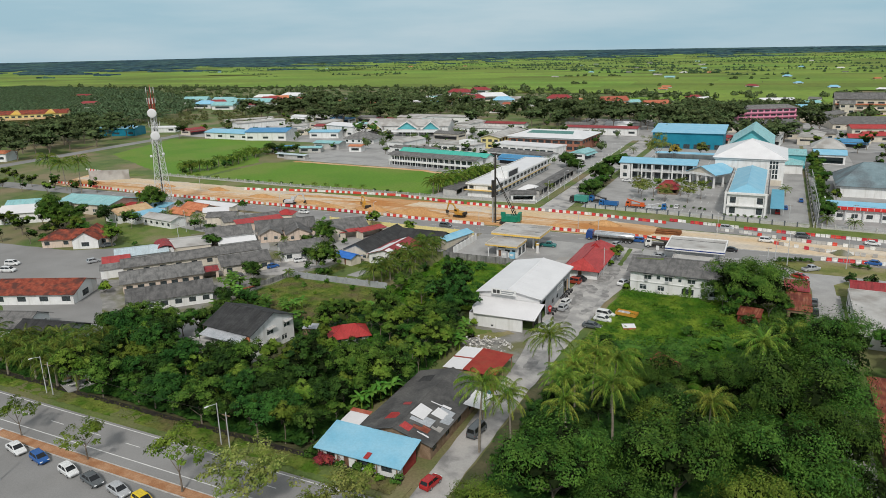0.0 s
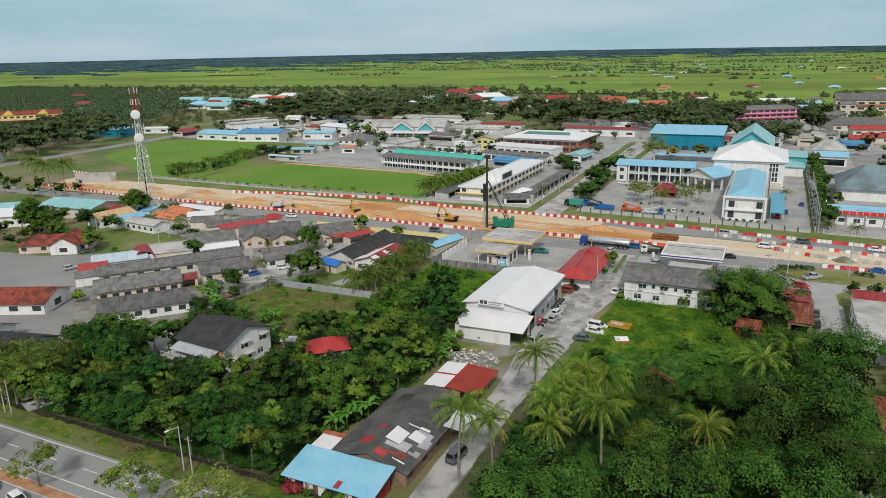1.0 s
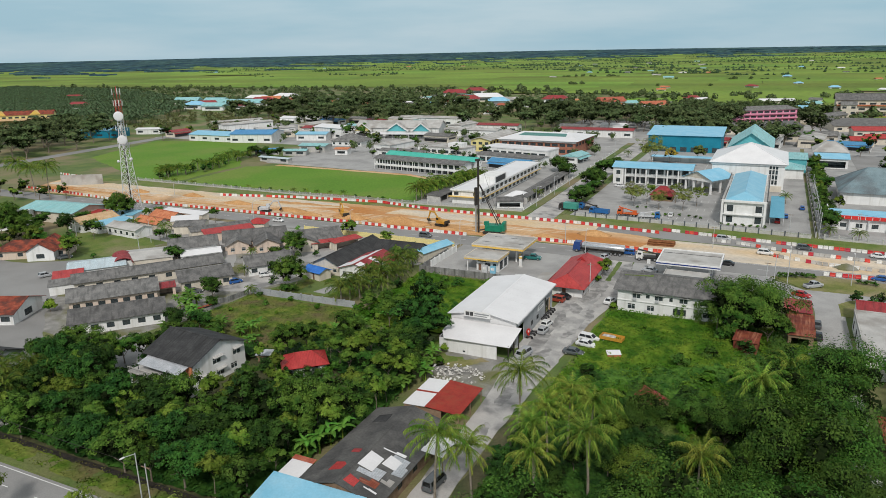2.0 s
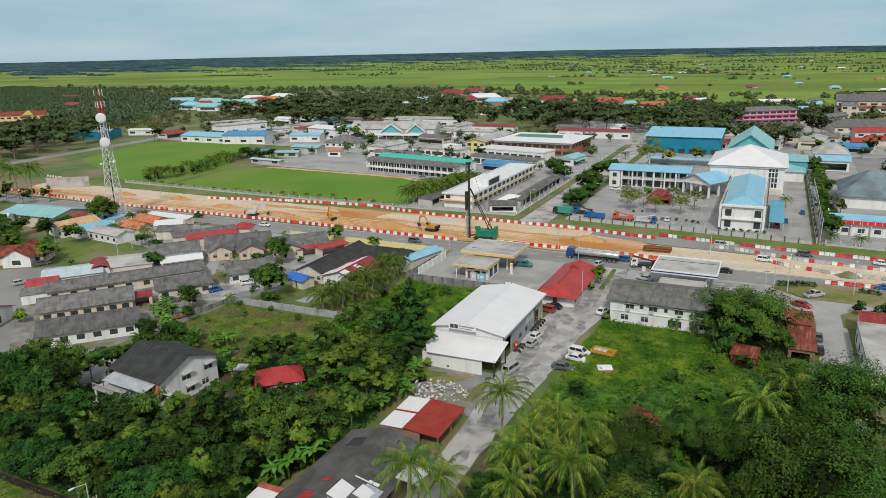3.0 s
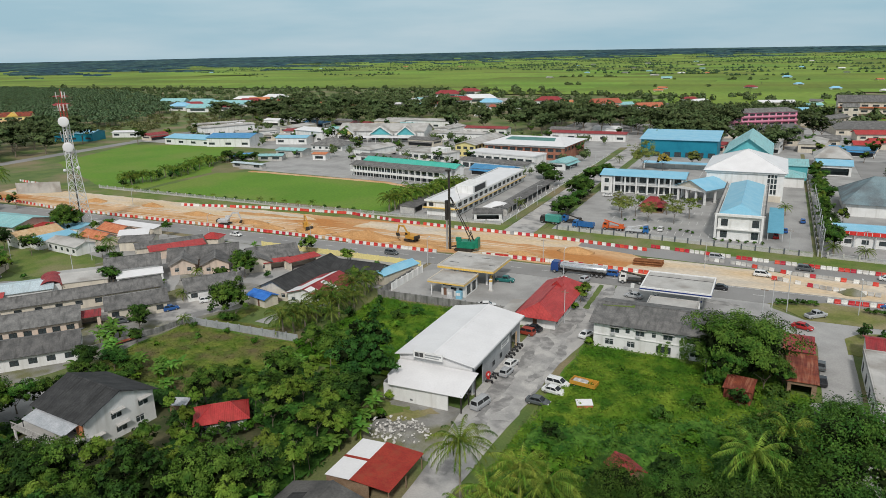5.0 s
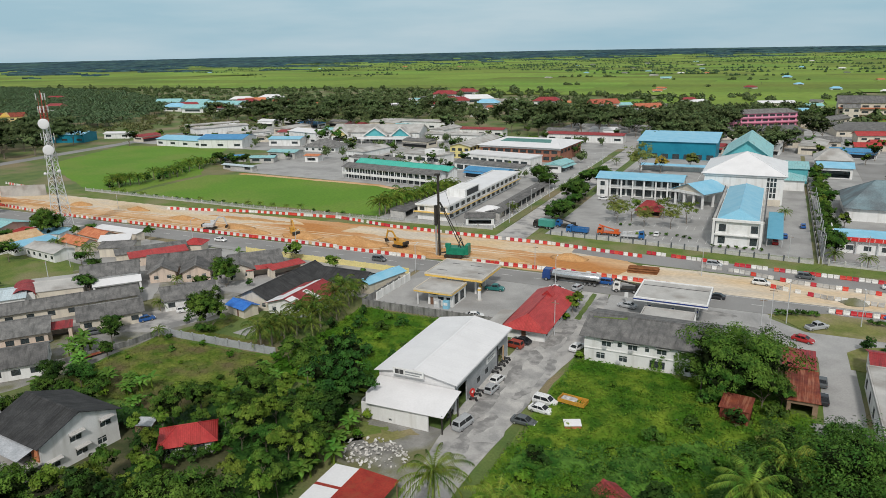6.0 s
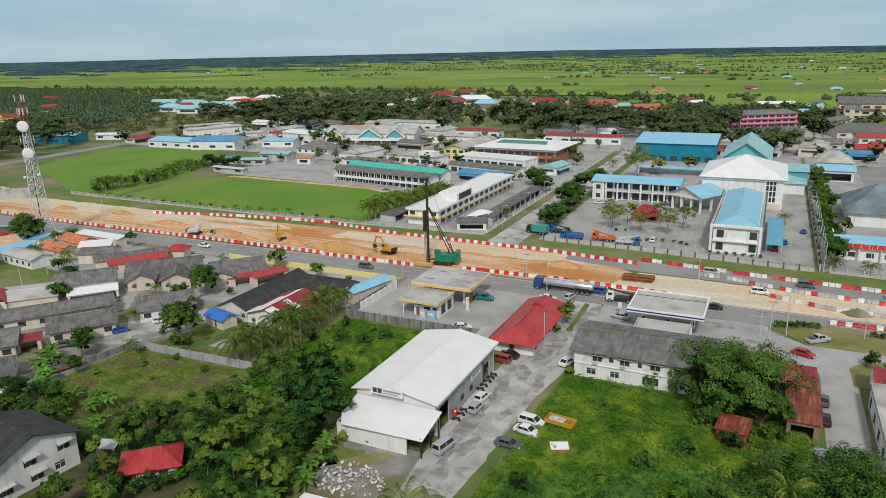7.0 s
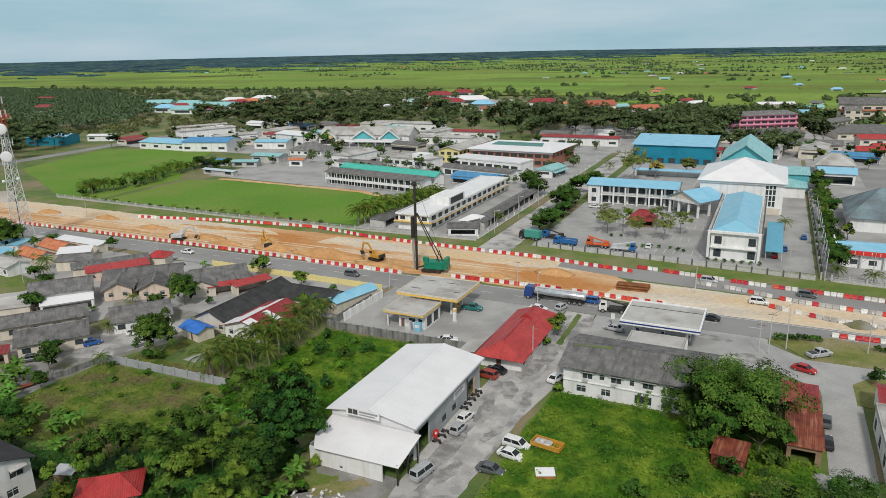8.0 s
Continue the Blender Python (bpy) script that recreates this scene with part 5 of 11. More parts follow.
house("east_row_shop", "white-walled row shop with stained flat roof", "shop", 26.5, 166.5, 0, 15, 26, 4.0, "flat", 0.35, 0.15, M_WHITE, M_R_LGREY, west=row(25.5, 5, 1.8, 0.5, 2.0, "dark"), south=row(15, 3, 1.6, 1, 1.4, "dark"))
house("east_row_house", "white house with maroon roof", "house", 27.5, 184.5, 0, 15, 8.0, 3.6, "gable", 1.2, 0.5, M_WHITE, M_R_MAROON)
house("east_lane_shed", "long shed with dark rust roof", "shed", 24.5, 118, 0, 11, 28, 3.2, "gable", 1.0, 0.4, M_WOOD, M_RUST)

def barrel_hall(x, y):
    b = thing("red_barrel_hall", "small hall with rounded red sheet roof", "hall", pose(x, y, 0, 0, 0, -38))
    PLANS.append((x, y, -38, 4.6, 2.6))
    for sx in (-4.4, 4.2):
        part("wall", Geo().box(sx, -2.2, 0, sx + 0.2, 2.2, 3.2), M_WHITE, b)
    for sy in (-2.4, 2.2):
        part("wall", Geo().box(-4.4, sy, 0, 4.4, sy + 0.2, 2.6), M_WHITE, b)
    arc = [(2.7 * math.cos(math.pi * k / 10), 2.6 + 1.7 * math.sin(math.pi * k / 10)) for k in range(11)]
    ring = arc + [(c * 0.96, z - 0.08) for c, z in reversed(arc)]
    part("roof", Geo().loft([[(sx, c, z) for c, z in ring] for sx in (-4.8, 4.8)]), M_R_MAROON, b, "rounded maroon sheet roof")


# village rows, turned about fifty degrees
def terrace(label, cx, cy, rot, L, W, wallm, roofm=None, h=3.0, rise=1.6, n=5):
    return house("terrace_house", label, "house", cx, cy, rot, L, W, h, "gable", rise, 0.7, wallm, roofm or M_R_GREY,
                 south=row(L, n, 1.6, 0.9, 1.2, "dark") , north=row(L, n, 1.4, 0.9, 1.2, "dark"), east=row(W - 0.5, 2, 1.2, 0.9, 1.1), west=row(W - 0.5, 2, 1.2, 0.9, 1.1), group="village terraces")


terrace("long terrace with stained grey roof and white walls", -134.9, 120.6, 48, 19.5, 10.6, M_WHITE, n=6)
terrace("long terrace with stained grey roof and row of vents", -148.6, 130.8, 50, 20, 11.0, M_PEACH, n=7)
terrace("long low terrace with grey roof", -154.0, 147.6, 52, 38, 7.6, M_CREAM, n=9, rise=1.3)
terrace("grey-roofed house at the lane's end", -136.6, 150.0, 52, 13, 9.6, M_CREAM, n=3)
terrace("grey-roofed bungalow with white walls", -128.9, 166.8, 50, 12, 9.5, M_WHITE, n=3, rise=1.8)
terrace("peach bungalow with broad grey gabled roof", -150.5, 187.5, 42, 19, 11, M_PEACH, n=4, rise=2.2)
terrace("peach gabled wing of a bungalow", -150.6, 179.4, -48, 9.0, 6.6, M_PEACH, n=2, rise=1.7)
terrace("peach gabled wing with a front window", -142.3, 183.4, -48, 8.5, 7.2, M_PEACH, n=2, rise=1.7)
terrace("white bungalow with tall gable and grey roof", -160.0, 170.0, 48, 13.5, 9.0, M_WHITE, h=4.0, n=3, rise=1.9)
terrace("grey-roofed bungalow beside the road", -131.8, 195.5, 48, 13.5, 11.5, M_CREAM, n=3, rise=2.0)
terrace("gabled wing with grey roof", -131.5, 188.3, -44, 8, 7, M_CREAM, n=2, rise=1.7)
terrace("village hall with long dark gabled roof", -110.0, 181.5, 90, 25, 9, M_CREAM, M_R_DARK, n=5, rise=2.1)
terrace("hall wing with dark gabled roof", -98.5, 191.8, 0, 14, 8, M_CREAM, M_R_DARK, n=3, rise=1.8)
rust_house = terrace("white house with white and rust red roof sheets", -99.6, 175.2, 90, 14.5, 10.5, M_WHITE, M_R_MAROON, n=3, rise=1.6)
for x0, x1, y0, y1 in ((-7.9, 7.9, 0.4, 2.2), (-7.9, 3.0, 2.2, 4.0), (-7.9, -3.0, 4.0, 5.9), (-7.9, -5.2, -2.4, -0.4), (-1.5, 0.2, -5.2, -0.5)):
    za, zb = (3.0 + 1.6 * (1 - abs(y) / 5.25) + 0.125 for y in (y0, y1))
    part("roof_sheet", Geo().slab((x0, y0, za), (x1, y0, za), (x1, y1, zb), (x0, y1, zb), 0.02), M_R_WHITE, rust_house, "faded white roof sheet")
house("blue_tarp_hut", "small hut with bright blue tarpaulin roof", "hut", -110.6, 165.6, -14, 6.4, 4.0, 2.4, "gable", 0.8, 0.5, M_CREAM, M_BLUEP, south=[(3.4, 0, 0.9, 2, "door")])
house("red_porch", "small porch with red sheet roof", "porch", -139.6, 139.2, 50, 4.5, 3.6, 2.4, "shed", 0.3, 0.3, M_PEACH, M_R_MAROON, south=[(0.6, 0, 3.2, 2.1, "open")])
house("red_carport", "carport with red sheet roof", "carport", -126.2, 190.4, 48, 7.0, 3.4, 2.5, "shed", 0.3, 0.3, M_CREAM, M_R_RED, south=[(0.6, 0, 5, 2.2, "open")])
house("red_carport", "carport with red sheet roof", "carport", -120.6, 195.2, 66, 10.0, 3.6, 2.5, "shed", 0.3, 0.3, M_CREAM, M_R_RED, south=[(0.6, 0, 8, 2.2, "open")])
house("red_long_shed", "long shed with red sheet roof", "shed", -164.6, 190.6, 55, 16, 4.6, 2.8, "shed", 0.5, 0.4, M_PEACH, M_R_RED)
house("red_gate_house", "small hut with red hipped roof", "hut", -163.0, 204.2, 20, 5.8, 5.0, 2.7, "hip", 1.2, 0.5, M_CREAM, M_R_RED)
house("grey_long_shed", "long shed with grey sheet roof", "shed", -171.0, 193.6, 54, 20, 7.0, 2.8, "gable", 0.9, 0.4, M_CREAM, M_R_GREY)
house("white_canopy", "white tent roof over a yard", "canopy", -153.4, 166.2, 50, 11.5, 5.4, 2.7, "gable", 0.9, 0.2, M_WHITE, M_R_WHITE, south=[(0.5, 0, 10.5, 2.4, "open")])
house("blue_red_hall", "low hall with very pale blue sheet roof", "hall", -172.4, 145.3, 50, 14.5, 10.6, 3.0, "gable", 0.9, 0.4, M_WHITE, M_R_PALE)
house("red_annex", "annex with red sheet roof", "annex", -171.4, 135.2, 50, 7.0, 4.8, 2.8, "shed", 0.5, 0.4, M_WHITE, M_R_RED)
house("grey_annex", "low annex with grey roof", "annex", -167.0, 130.2, 50, 6.4, 4.4, 2.6, "shed", 0.4, 0.3, M_WHITE, M_R_GREY)
barrel_hall(-169.6, 151.6)
house("zinc_roof_store", "wide store with stained pale grey sheet roof", "store", -166.6, 158.6, 46, 13.4, 12.6, 2.9, "gable", 0.8, 0.3, M_CREAM, M_R_LGREY)
house("tile_house", "house with mottled red tile roof and gabled porch", "house", -208.0, 151.5, 32, 21, 8.5, 3.0, "hip", 2.0, 0.7, M_PEACH, M_R_TILE, south=row(21, 4, 1.6, 0.9, 1.2, "dark"))
house("tile_house_wing", "wing with mottled red tile roof and white gable", "house", -203.5, 152.5, 122, 12, 8.0, 3.2, "gable", 2.4, 0.6, M_WHITE, M_R_TILE, west=row(7.5, 1, 2.4, 0.8, 1.4, "dark"))
house("tile_terrace", "terrace with mottled red tile roof and white walls", "house", -168.5, 110.5, 24, 21, 12, 3.0, "gable", 2.0, 0.7, M_WHITE, M_R_TILE, south=row(21, 4, 2.2, 0.9, 1.3, "dark"), east=row(11.5, 1, 3, 0.6, 1.6, "dark"))
house("tile_terrace", "terrace with mottled red tile roof", "house", -189.0, 101.5, 24, 18, 12, 3.0, "gable", 2.0, 0.7, M_WHITE, M_R_TILE, south=row(18, 4, 2.0, 0.9, 1.3, "dark"))
house("dark_house", "bungalow with dark grey gabled roof", "house", -139.5, 91.0, 12, 12.5, 9.5, 2.9, "gable", 2.0, 0.7, M_WHITE, M_R_DARK, east=row(9, 2, 1.3, 0.9, 1.1), south=row(12, 3, 1.3, 0.9, 1.1))
house("grey_house", "bungalow with grey gabled roof", "house", -153.0, 92.0, 20, 10, 9, 2.9, "gable", 1.9, 0.7, M_WHITE, M_R_GREY, east=row(8.5, 2, 1.3, 0.9, 1.1))
house("teal_factory", "low factory hall with pale teal roof", "factory", -247.5, 191.0, 3, 27, 15, 4.4, "gable", 1.6, 0.8, M_CREAM, M_R_TEAL, south=row(27, 5, 1.8, 1.2, 1.2))
house("white_factory", "hall with white and teal sheet roof", "factory", -257.5, 171.0, 40, 22, 14, 4.2, "gable", 1.7, 0.6, M_WHITE, M_R_WHITE, south=row(22, 4, 1.8, 1.2, 1.2))
house("teal_shop", "shop with teal roof", "shop", -272.0, 177.0, 40, 12, 10, 4.2, "gable", 1.3, 0.6, M_WHITE, M_R_TEAL)
house("tan_roof_house", "white house with rusted tan roof", "house", -222.0, 184.0, 80, 14, 9.5, 3.4, "gable", 1.6, 0.5, M_WHITE, M_R_TAN, west=row(9, 2, 1.3, 0.9, 1.1))
house("blue_annex", "annex with pale blue sheet roof", "annex", -213.5, 184.5, 80, 13, 5.5, 2.8, "shed", 0.5, 0.4, M_WHITE, M_R_BLUE)
house("red_shed", "low shed with red roof", "shed", -232.0, 193.0, 10, 9, 6.0, 2.8, "shed", 0.5, 0.3, M_CREAM, M_R_RED)
house("blue_shed_long", "shed with blue sheet roof", "shed", -222.0, 196.5, 10, 14, 6.0, 2.8, "shed", 0.5, 0.3, M_WHITE, M_R_BLUE)
house("white_long_house", "long white house with white and grey roof", "house", -201.0, 181.5, -7, 16, 6.6, 3.0, "gable", 1.0, 0.5, M_WHITE, M_R_LGREY, south=row(16, 5, 1.3, 0.9, 1.1, "dark"))
house("orange_roof_house", "house with faded orange roof", "house", -199.6, 190.6, -8, 12.5, 5.6, 3.0, "gable", 1.4, 0.5, M_CREAM, M_R_ORANGE)
house("orange_roof_house", "house with faded orange roof", "house", -201.6, 199.6, -9, 12.5, 6.4, 3.0, "gable", 1.5, 0.5, M_CREAM, M_R_ORANGE)
house("white_roof_shed", "long shed with white roof", "shed", -200.0, 206.4, -2, 21, 3.4, 2.8, "shed", 0.4, 0.3, M_CREAM, M_R_WHITE)
house("white_roof_shed", "shed with white roof", "shed", -190.4, 197.0, 40, 9, 5.0, 3.0, "shed", 0.6, 0.4, M_CREAM, M_R_WHITE)
house("grey_roof_shed", "low shed with dark grey roof", "shed", -183.0, 192.5, 30, 10, 8.0, 3.0, "gable", 1.0, 0.4, M_CREAM, M_R_GREY)
house("pump_house", "long low store with pale blue roof beside a wall", "store", -90.0, 195.6, 76, 13.5, 4.8, 2.9, "gable", 0.8, 0.4, M_CREAM, M_R_BLUE, west=[(1.6, 1.0, 1.0, 0.9, "dark")], north=row(13.5, 3, 1.0, 1.4, 0.7))


# ---- civic hall complex ----
def civic():
    w = thing("civic_wing", "white two-storey office wing with columns and pale blue roof", "office building", pose(-48, 337, 0))
    L, W, h = 33.5, 14.0, 7.6
    PLANS.append((-48, 337, 0, 18, 9))
    put_wall(w, "wall", (-L / 2, -4.6), 0, L, h, M_WHITE, row(L, 9, 2.7, 0.3, 2.7, "dark", 1.4) + row(L, 9, 2.7, 4.3, 2.5, "dark", 1.4))
    put_wall(w, "wall", (L / 2, 7), 180, L, h, M_WHITE, row(L, 8, 2.0, 4.6, 1.5, "dark"))
    put_wall(w, "wall", (L / 2, -4.38), 90, 11.2, h, M_WHITE, row(11, 2, 1.6, 4.6, 1.5, "dark"))
    put_wall(w, "wall", (-L / 2, 6.8), 270, 11.2, h, M_WHITE, row(11, 2, 1.6, 4.6, 1.5, "dark"))
    put_wall(w, "end_bay", (-L / 2, -7.0), 0, 4.6, h, M_WHITE, [(1.4, 4.4, 1.8, 1.8, "dark"), (1.4, 0.9, 1.8, 1.8, "dark")])
    put_wall(w, "end_bay", (-L / 2 + 4.6, -6.78), 90, 2.2, h, M_WHITE, [])
    part("gallery_slab", Geo().box(-L / 2 + 4.7, -7.0, 3.7, L / 2, -4.65, 4.0, 0.02), M_WHITE, w)
    columns(w, [-L / 2 + 5.4 + i * 4.55 for i in range(7)], -6.8, h, 0.3, M_WHITE)
    g = Geo()
    for x in np.arange(-L / 2 + 5.2, L / 2 - 0.2, 0.3):
        g.box(x, -6.95, 4.0, x + 0.05, -6.9, 4.9)
    g.box(-L / 2 + 5, -6.98, 4.9, L / 2, -6.86, 5.0)
    part("balustrade", g, M_STEEL, w)
    sheet_roof(w, "gable", L, W, h, 1.5, 0.7, M_R_BLUE)
    # porch turned to face the forecourt
    p = thing("civic_porch", "white columned entrance porch with blue gabled roof", "porch", pose(-24.0, 325.5, 0, 0, 0, -32))
    PLANS.append((-24, 325, -32, 9, 9))
    part("floor", Geo().box(-7, -7, -0.1, 7, 7, 0.25, 0.04), M_CONC, p)
    columns(p, (-6.2, -2.2, 2.2, 6.2), -6.2, 5.2, 0.35, M_WHITE)
    columns(p, (-6.2, 6.2), 0, 5.2, 0.35, M_WHITE)
    columns(p, (-6.2, 6.2), 6.2, 5.2, 0.35, M_WHITE)
    part("beam", Geo().box(-7.2, -7.0, 5.2, 7.2, 7.2, 6.2, 0.04), M_WHITE, p)
    part("pediment", Geo().add([(-7.0, -6.9, 6.2), (7.0, -6.9, 6.2), (0, -6.9, 9.0), (-7.0, -6.6, 6.2), (7.0, -6.6, 6.2), (0, -6.6, 9.0)], [(0, 1, 2), (5, 4, 3), (1, 4, 5, 2), (0, 2, 5, 3), (0, 3, 4, 1)]), M_CREAM, p)
    part("roof_slope", Geo().slab((7.9, -7.7, 6.05), (7.9, 7.7, 6.05), (0, 7.7, 9.25), (0, -7.7, 9.25), 0.12), M_R_BLUE, p)
    part("roof_slope", Geo().slab((-7.9, 7.7, 6.05), (-7.9, -7.7, 6.05), (0, -7.7, 9.25), (0, 7.7, 9.25), 0.12), M_R_BLUE, p)
    # main hall
    m = house("civic_hall", "tall white assembly hall with broad white pyramid roof", "hall", -9.2, 349, 0, 28, 36, 11.6, "flat", 0.1, 0.1, M_WHITE, M_R_LGREY,
              south=[(x, 3.2 + 2.1 * k, 0.9, 1.8, "dark") for x in (22.2, 23.4, 24.6) for k in range(4)], east=row(35, 6, 2.0, 5.0, 3.0, "dark"))
    a, c, z0, z1 = 15.2, 19.2, 11.7, 18.8
    t = (0, -6, z1)
    for q in (((-a, -c, z0), (a, -c, z0)), ((a, -c, z0), (a, c, z0)), ((a, c, z0), (-a, c, z0)), ((-a, c, z0), (-a, -c, z0))):
        part("roof_slope", Geo().tri(*q, t, 0.15), M_R_WHITE, m, "white sheet pyramid slope")
    g = Geo()
    for q in ((-a, -c, z0), (a, -c, z0), (a, c, z0), (-a, c, z0)):
        g.tube(q, t, 0.18, 5)
    part("hip_cap", g, M_R_WHITE, m)
    part("eaves_band", Geo().box(-14.6, -18.6, 10.9, 14.6, -18.05, 11.6), M_WHITE, m)
    part("recess", Geo().box(6.2, -18.14, 0.2, 13.4, -18.0, 2.6), M_CREAM, m)
    # front block
    f = thing("civic_front_block", "long white front block with pale blue ridged roof", "office building", pose(-7.5, 294.5, 0))
    PLANS.append((-8.1, 294.5, 0, 8, 28))
    L, W, h = 12.2, 54, 8.4
    put_wall(f, "wall", (-L / 2, -W / 2), 0, L, h, M_WHITE, [(0.9, 4.6, 2.0, 2.3, "dark"), (9.9, 4.6, 2.0, 2.3, "dark"), (0.9, 0.8, 2.0, 2.3, "dark"), (9.9, 0.8, 2.0, 2.3, "dark")], label="white end wall with dark corner windows")
    put_wall(f, "wall", (L / 2, W / 2), 180, L, h, M_WHITE, [])
    put_wall(f, "wall", (L / 2, -W / 2 + 0.22), 90, W - 0.44, h, M_WHITE, row(W - 1, 9, 2.4, 4.6, 1.8, "dark", 2) + row(W - 1, 9, 2.4, 1.0, 1.8, "dark", 2))
    put_wall(f, "wall", (-L / 2, W / 2 - 0.22), 270, W - 0.44, h, M_WHITE, row(W - 1, 9, 2.4, 4.6, 1.8, "dark", 2) + row(W - 1, 9, 2.4, 1.0, 1.8, "dark", 2))
    part("ledge", Geo().box(-L / 2 - 0.3, -W / 2 - 0.9, 3.6, L / 2 + 0.3, -W / 2, 3.9, 0.03), M_WHITE, f)
    part("cornice", Geo().box(-L / 2 - 0.9, -W / 2 - 0.9, h - 0.5, L / 2 + 0.9, -W / 2 - 0.02, h + 0.2, 0.04), M_WHITE, f)
    for s in (-1, 1):
        part("gutter", Geo().box(min(s * 6.45, s * 7.4), -W / 2 - 0.02, h - 0.4, max(s * 6.45, s * 7.4), W / 2, h + 0.15, 0.03), M_R_LGREY, f)
        part("gutter_lip", Geo().box(min(s * 7.1, s * 7.35), -W / 2, h + 0.15, max(s * 7.1, s * 7.35), W / 2, h + 0.6), M_DARKF, f)
    columns(f, (-6.7, 6.7), -27.6, h - 0.5, 0.35, M_WHITE)
    a, c = 5.9, W / 2
    part("roof_slope", Geo().slab((a, -c, h + 0.15), (a, c, h + 0.15), (0, c - 5, h + 2.6), (0, -c + 4.5, h + 2.6), 0.12), M_R_BLUE, f)
    part("roof_slope", Geo().slab((-a, c, h + 0.15), (-a, -c, h + 0.15), (0, -c + 4.5, h + 2.6), (0, c - 5, h + 2.6), 0.12), M_R_BLUE, f)
    part("roof_slope", Geo().tri((-a, -c, h + 0.15), (a, -c, h + 0.15), (0, -c + 4.5, h + 2.6), 0.1), M_R_BLUE, f)
    part("roof_slope", Geo().tri((a, c, h + 0.15), (-a, c, h + 0.15), (0, c - 5, h + 2.6), 0.12), M_R_BLUE, f)
    part("ridge_cap", Geo().tube((0, -c + 4.5, h + 2.6), (0, c - 5, h + 2.6), 0.15, 6), M_R_BLUE, f)
    # carport beside it
    k = thing("carport", "long carport with bright blue sheet roof", "carport", pose(3.1, 290, 0))
    part("roof", Geo().slab((-2.3, -19, 2.8), (2.3, -19, 2.8), (2.3, 19, 2.8), (-2.3, 19, 2.8), 0.1), M_R_SKYB, k)
    for y in np.arange(-18.5, 19, 7.4):
        for x in (-2.1, 2.1):
            part("post", Geo().box(x - 0.08, y - 0.08, 0, x + 0.08, y + 0.08, 2.7), M_STEEL, k)
    # teal gabled hall behind
    q = thing("gabled_hall", "large hall with steep pale teal gabled roof", "hall", pose(-10.2, 393, 0))
    PLANS.append((-10, 393, 0, 13, 22))
    put_wall(q, "wall", (-9.2, -20), 0, 18.4, 13, M_TEALW, [], gable=6.4, label="teal clad gable")
    put_wall(q, "wall", (9.2, 20), 180, 18.4, 13, M_TEALW, [], gable=6.4)
    put_wall(q, "wall", (9.2, -19.7), 90, 39.4, 13, M_WHITE, row(39, 6, 2.4, 6, 2.4, "dark"))
    put_wall(q, "wall", (-9.2, 19.7), 270, 39.4, 13, M_WHITE, row(39, 6, 2.4, 6, 2.4, "dark"))
    part("roof_slope", Geo().slab((10.2, -21.5, 12.4), (10.2, 21, 12.4), (0, 21, 19.6), (0, -21.5, 19.6), 0.15), M_R_TEAL, q)
    part("roof_slope", Geo().slab((-10.2, 21, 12.4), (-10.2, -21.5, 12.4), (0, -21.5, 19.6), (0, 21, 19.6), 0.15), M_R_TEAL, q)
    house("teal_annex", "low annex with teal hipped roof", "annex", 7.0, 372, 0, 12, 12, 4.6, "hip", 2.0, 0.8, M_WHITE, M_R_TEAL)
    house("teal_annex", "annex with grey and teal roof", "annex", 8.0, 392, 0, 13, 16, 6.5, "shed", 0.8, 0.6, M_TEALW, M_R_TEAL)
    house("sports_hall", "large blue clad sports hall with pale blue roof", "hall", -47.6, 452, 0, 40, 26, 9.6, "shed", 2.4, 1.0, M_BLUEW, M_R_BLUE, south=row(40, 7, 3.6, 0.2, 2.6, "dark"))
    house("long_low_roof", "low covered walk with pale blue roof", "shelter", -39, 399, 0, 40, 4, 3, "shed", 0.3, 0.3, M_WHITE, M_R_BLUE, south=[(1, 0, 38, 2.6, "open")])
    house("kiosk", "small open pavilion with dark red hipped roof", "pavilion", -38.6, 301.5, 0, 8.0, 6.5, 2.8, "hip", 2.6, 0.8, M_WOOD, M_R_MAROON, south=[(0.6, 0.6, 7.2, 1.8, "open")], ridge=2.5)


civic()

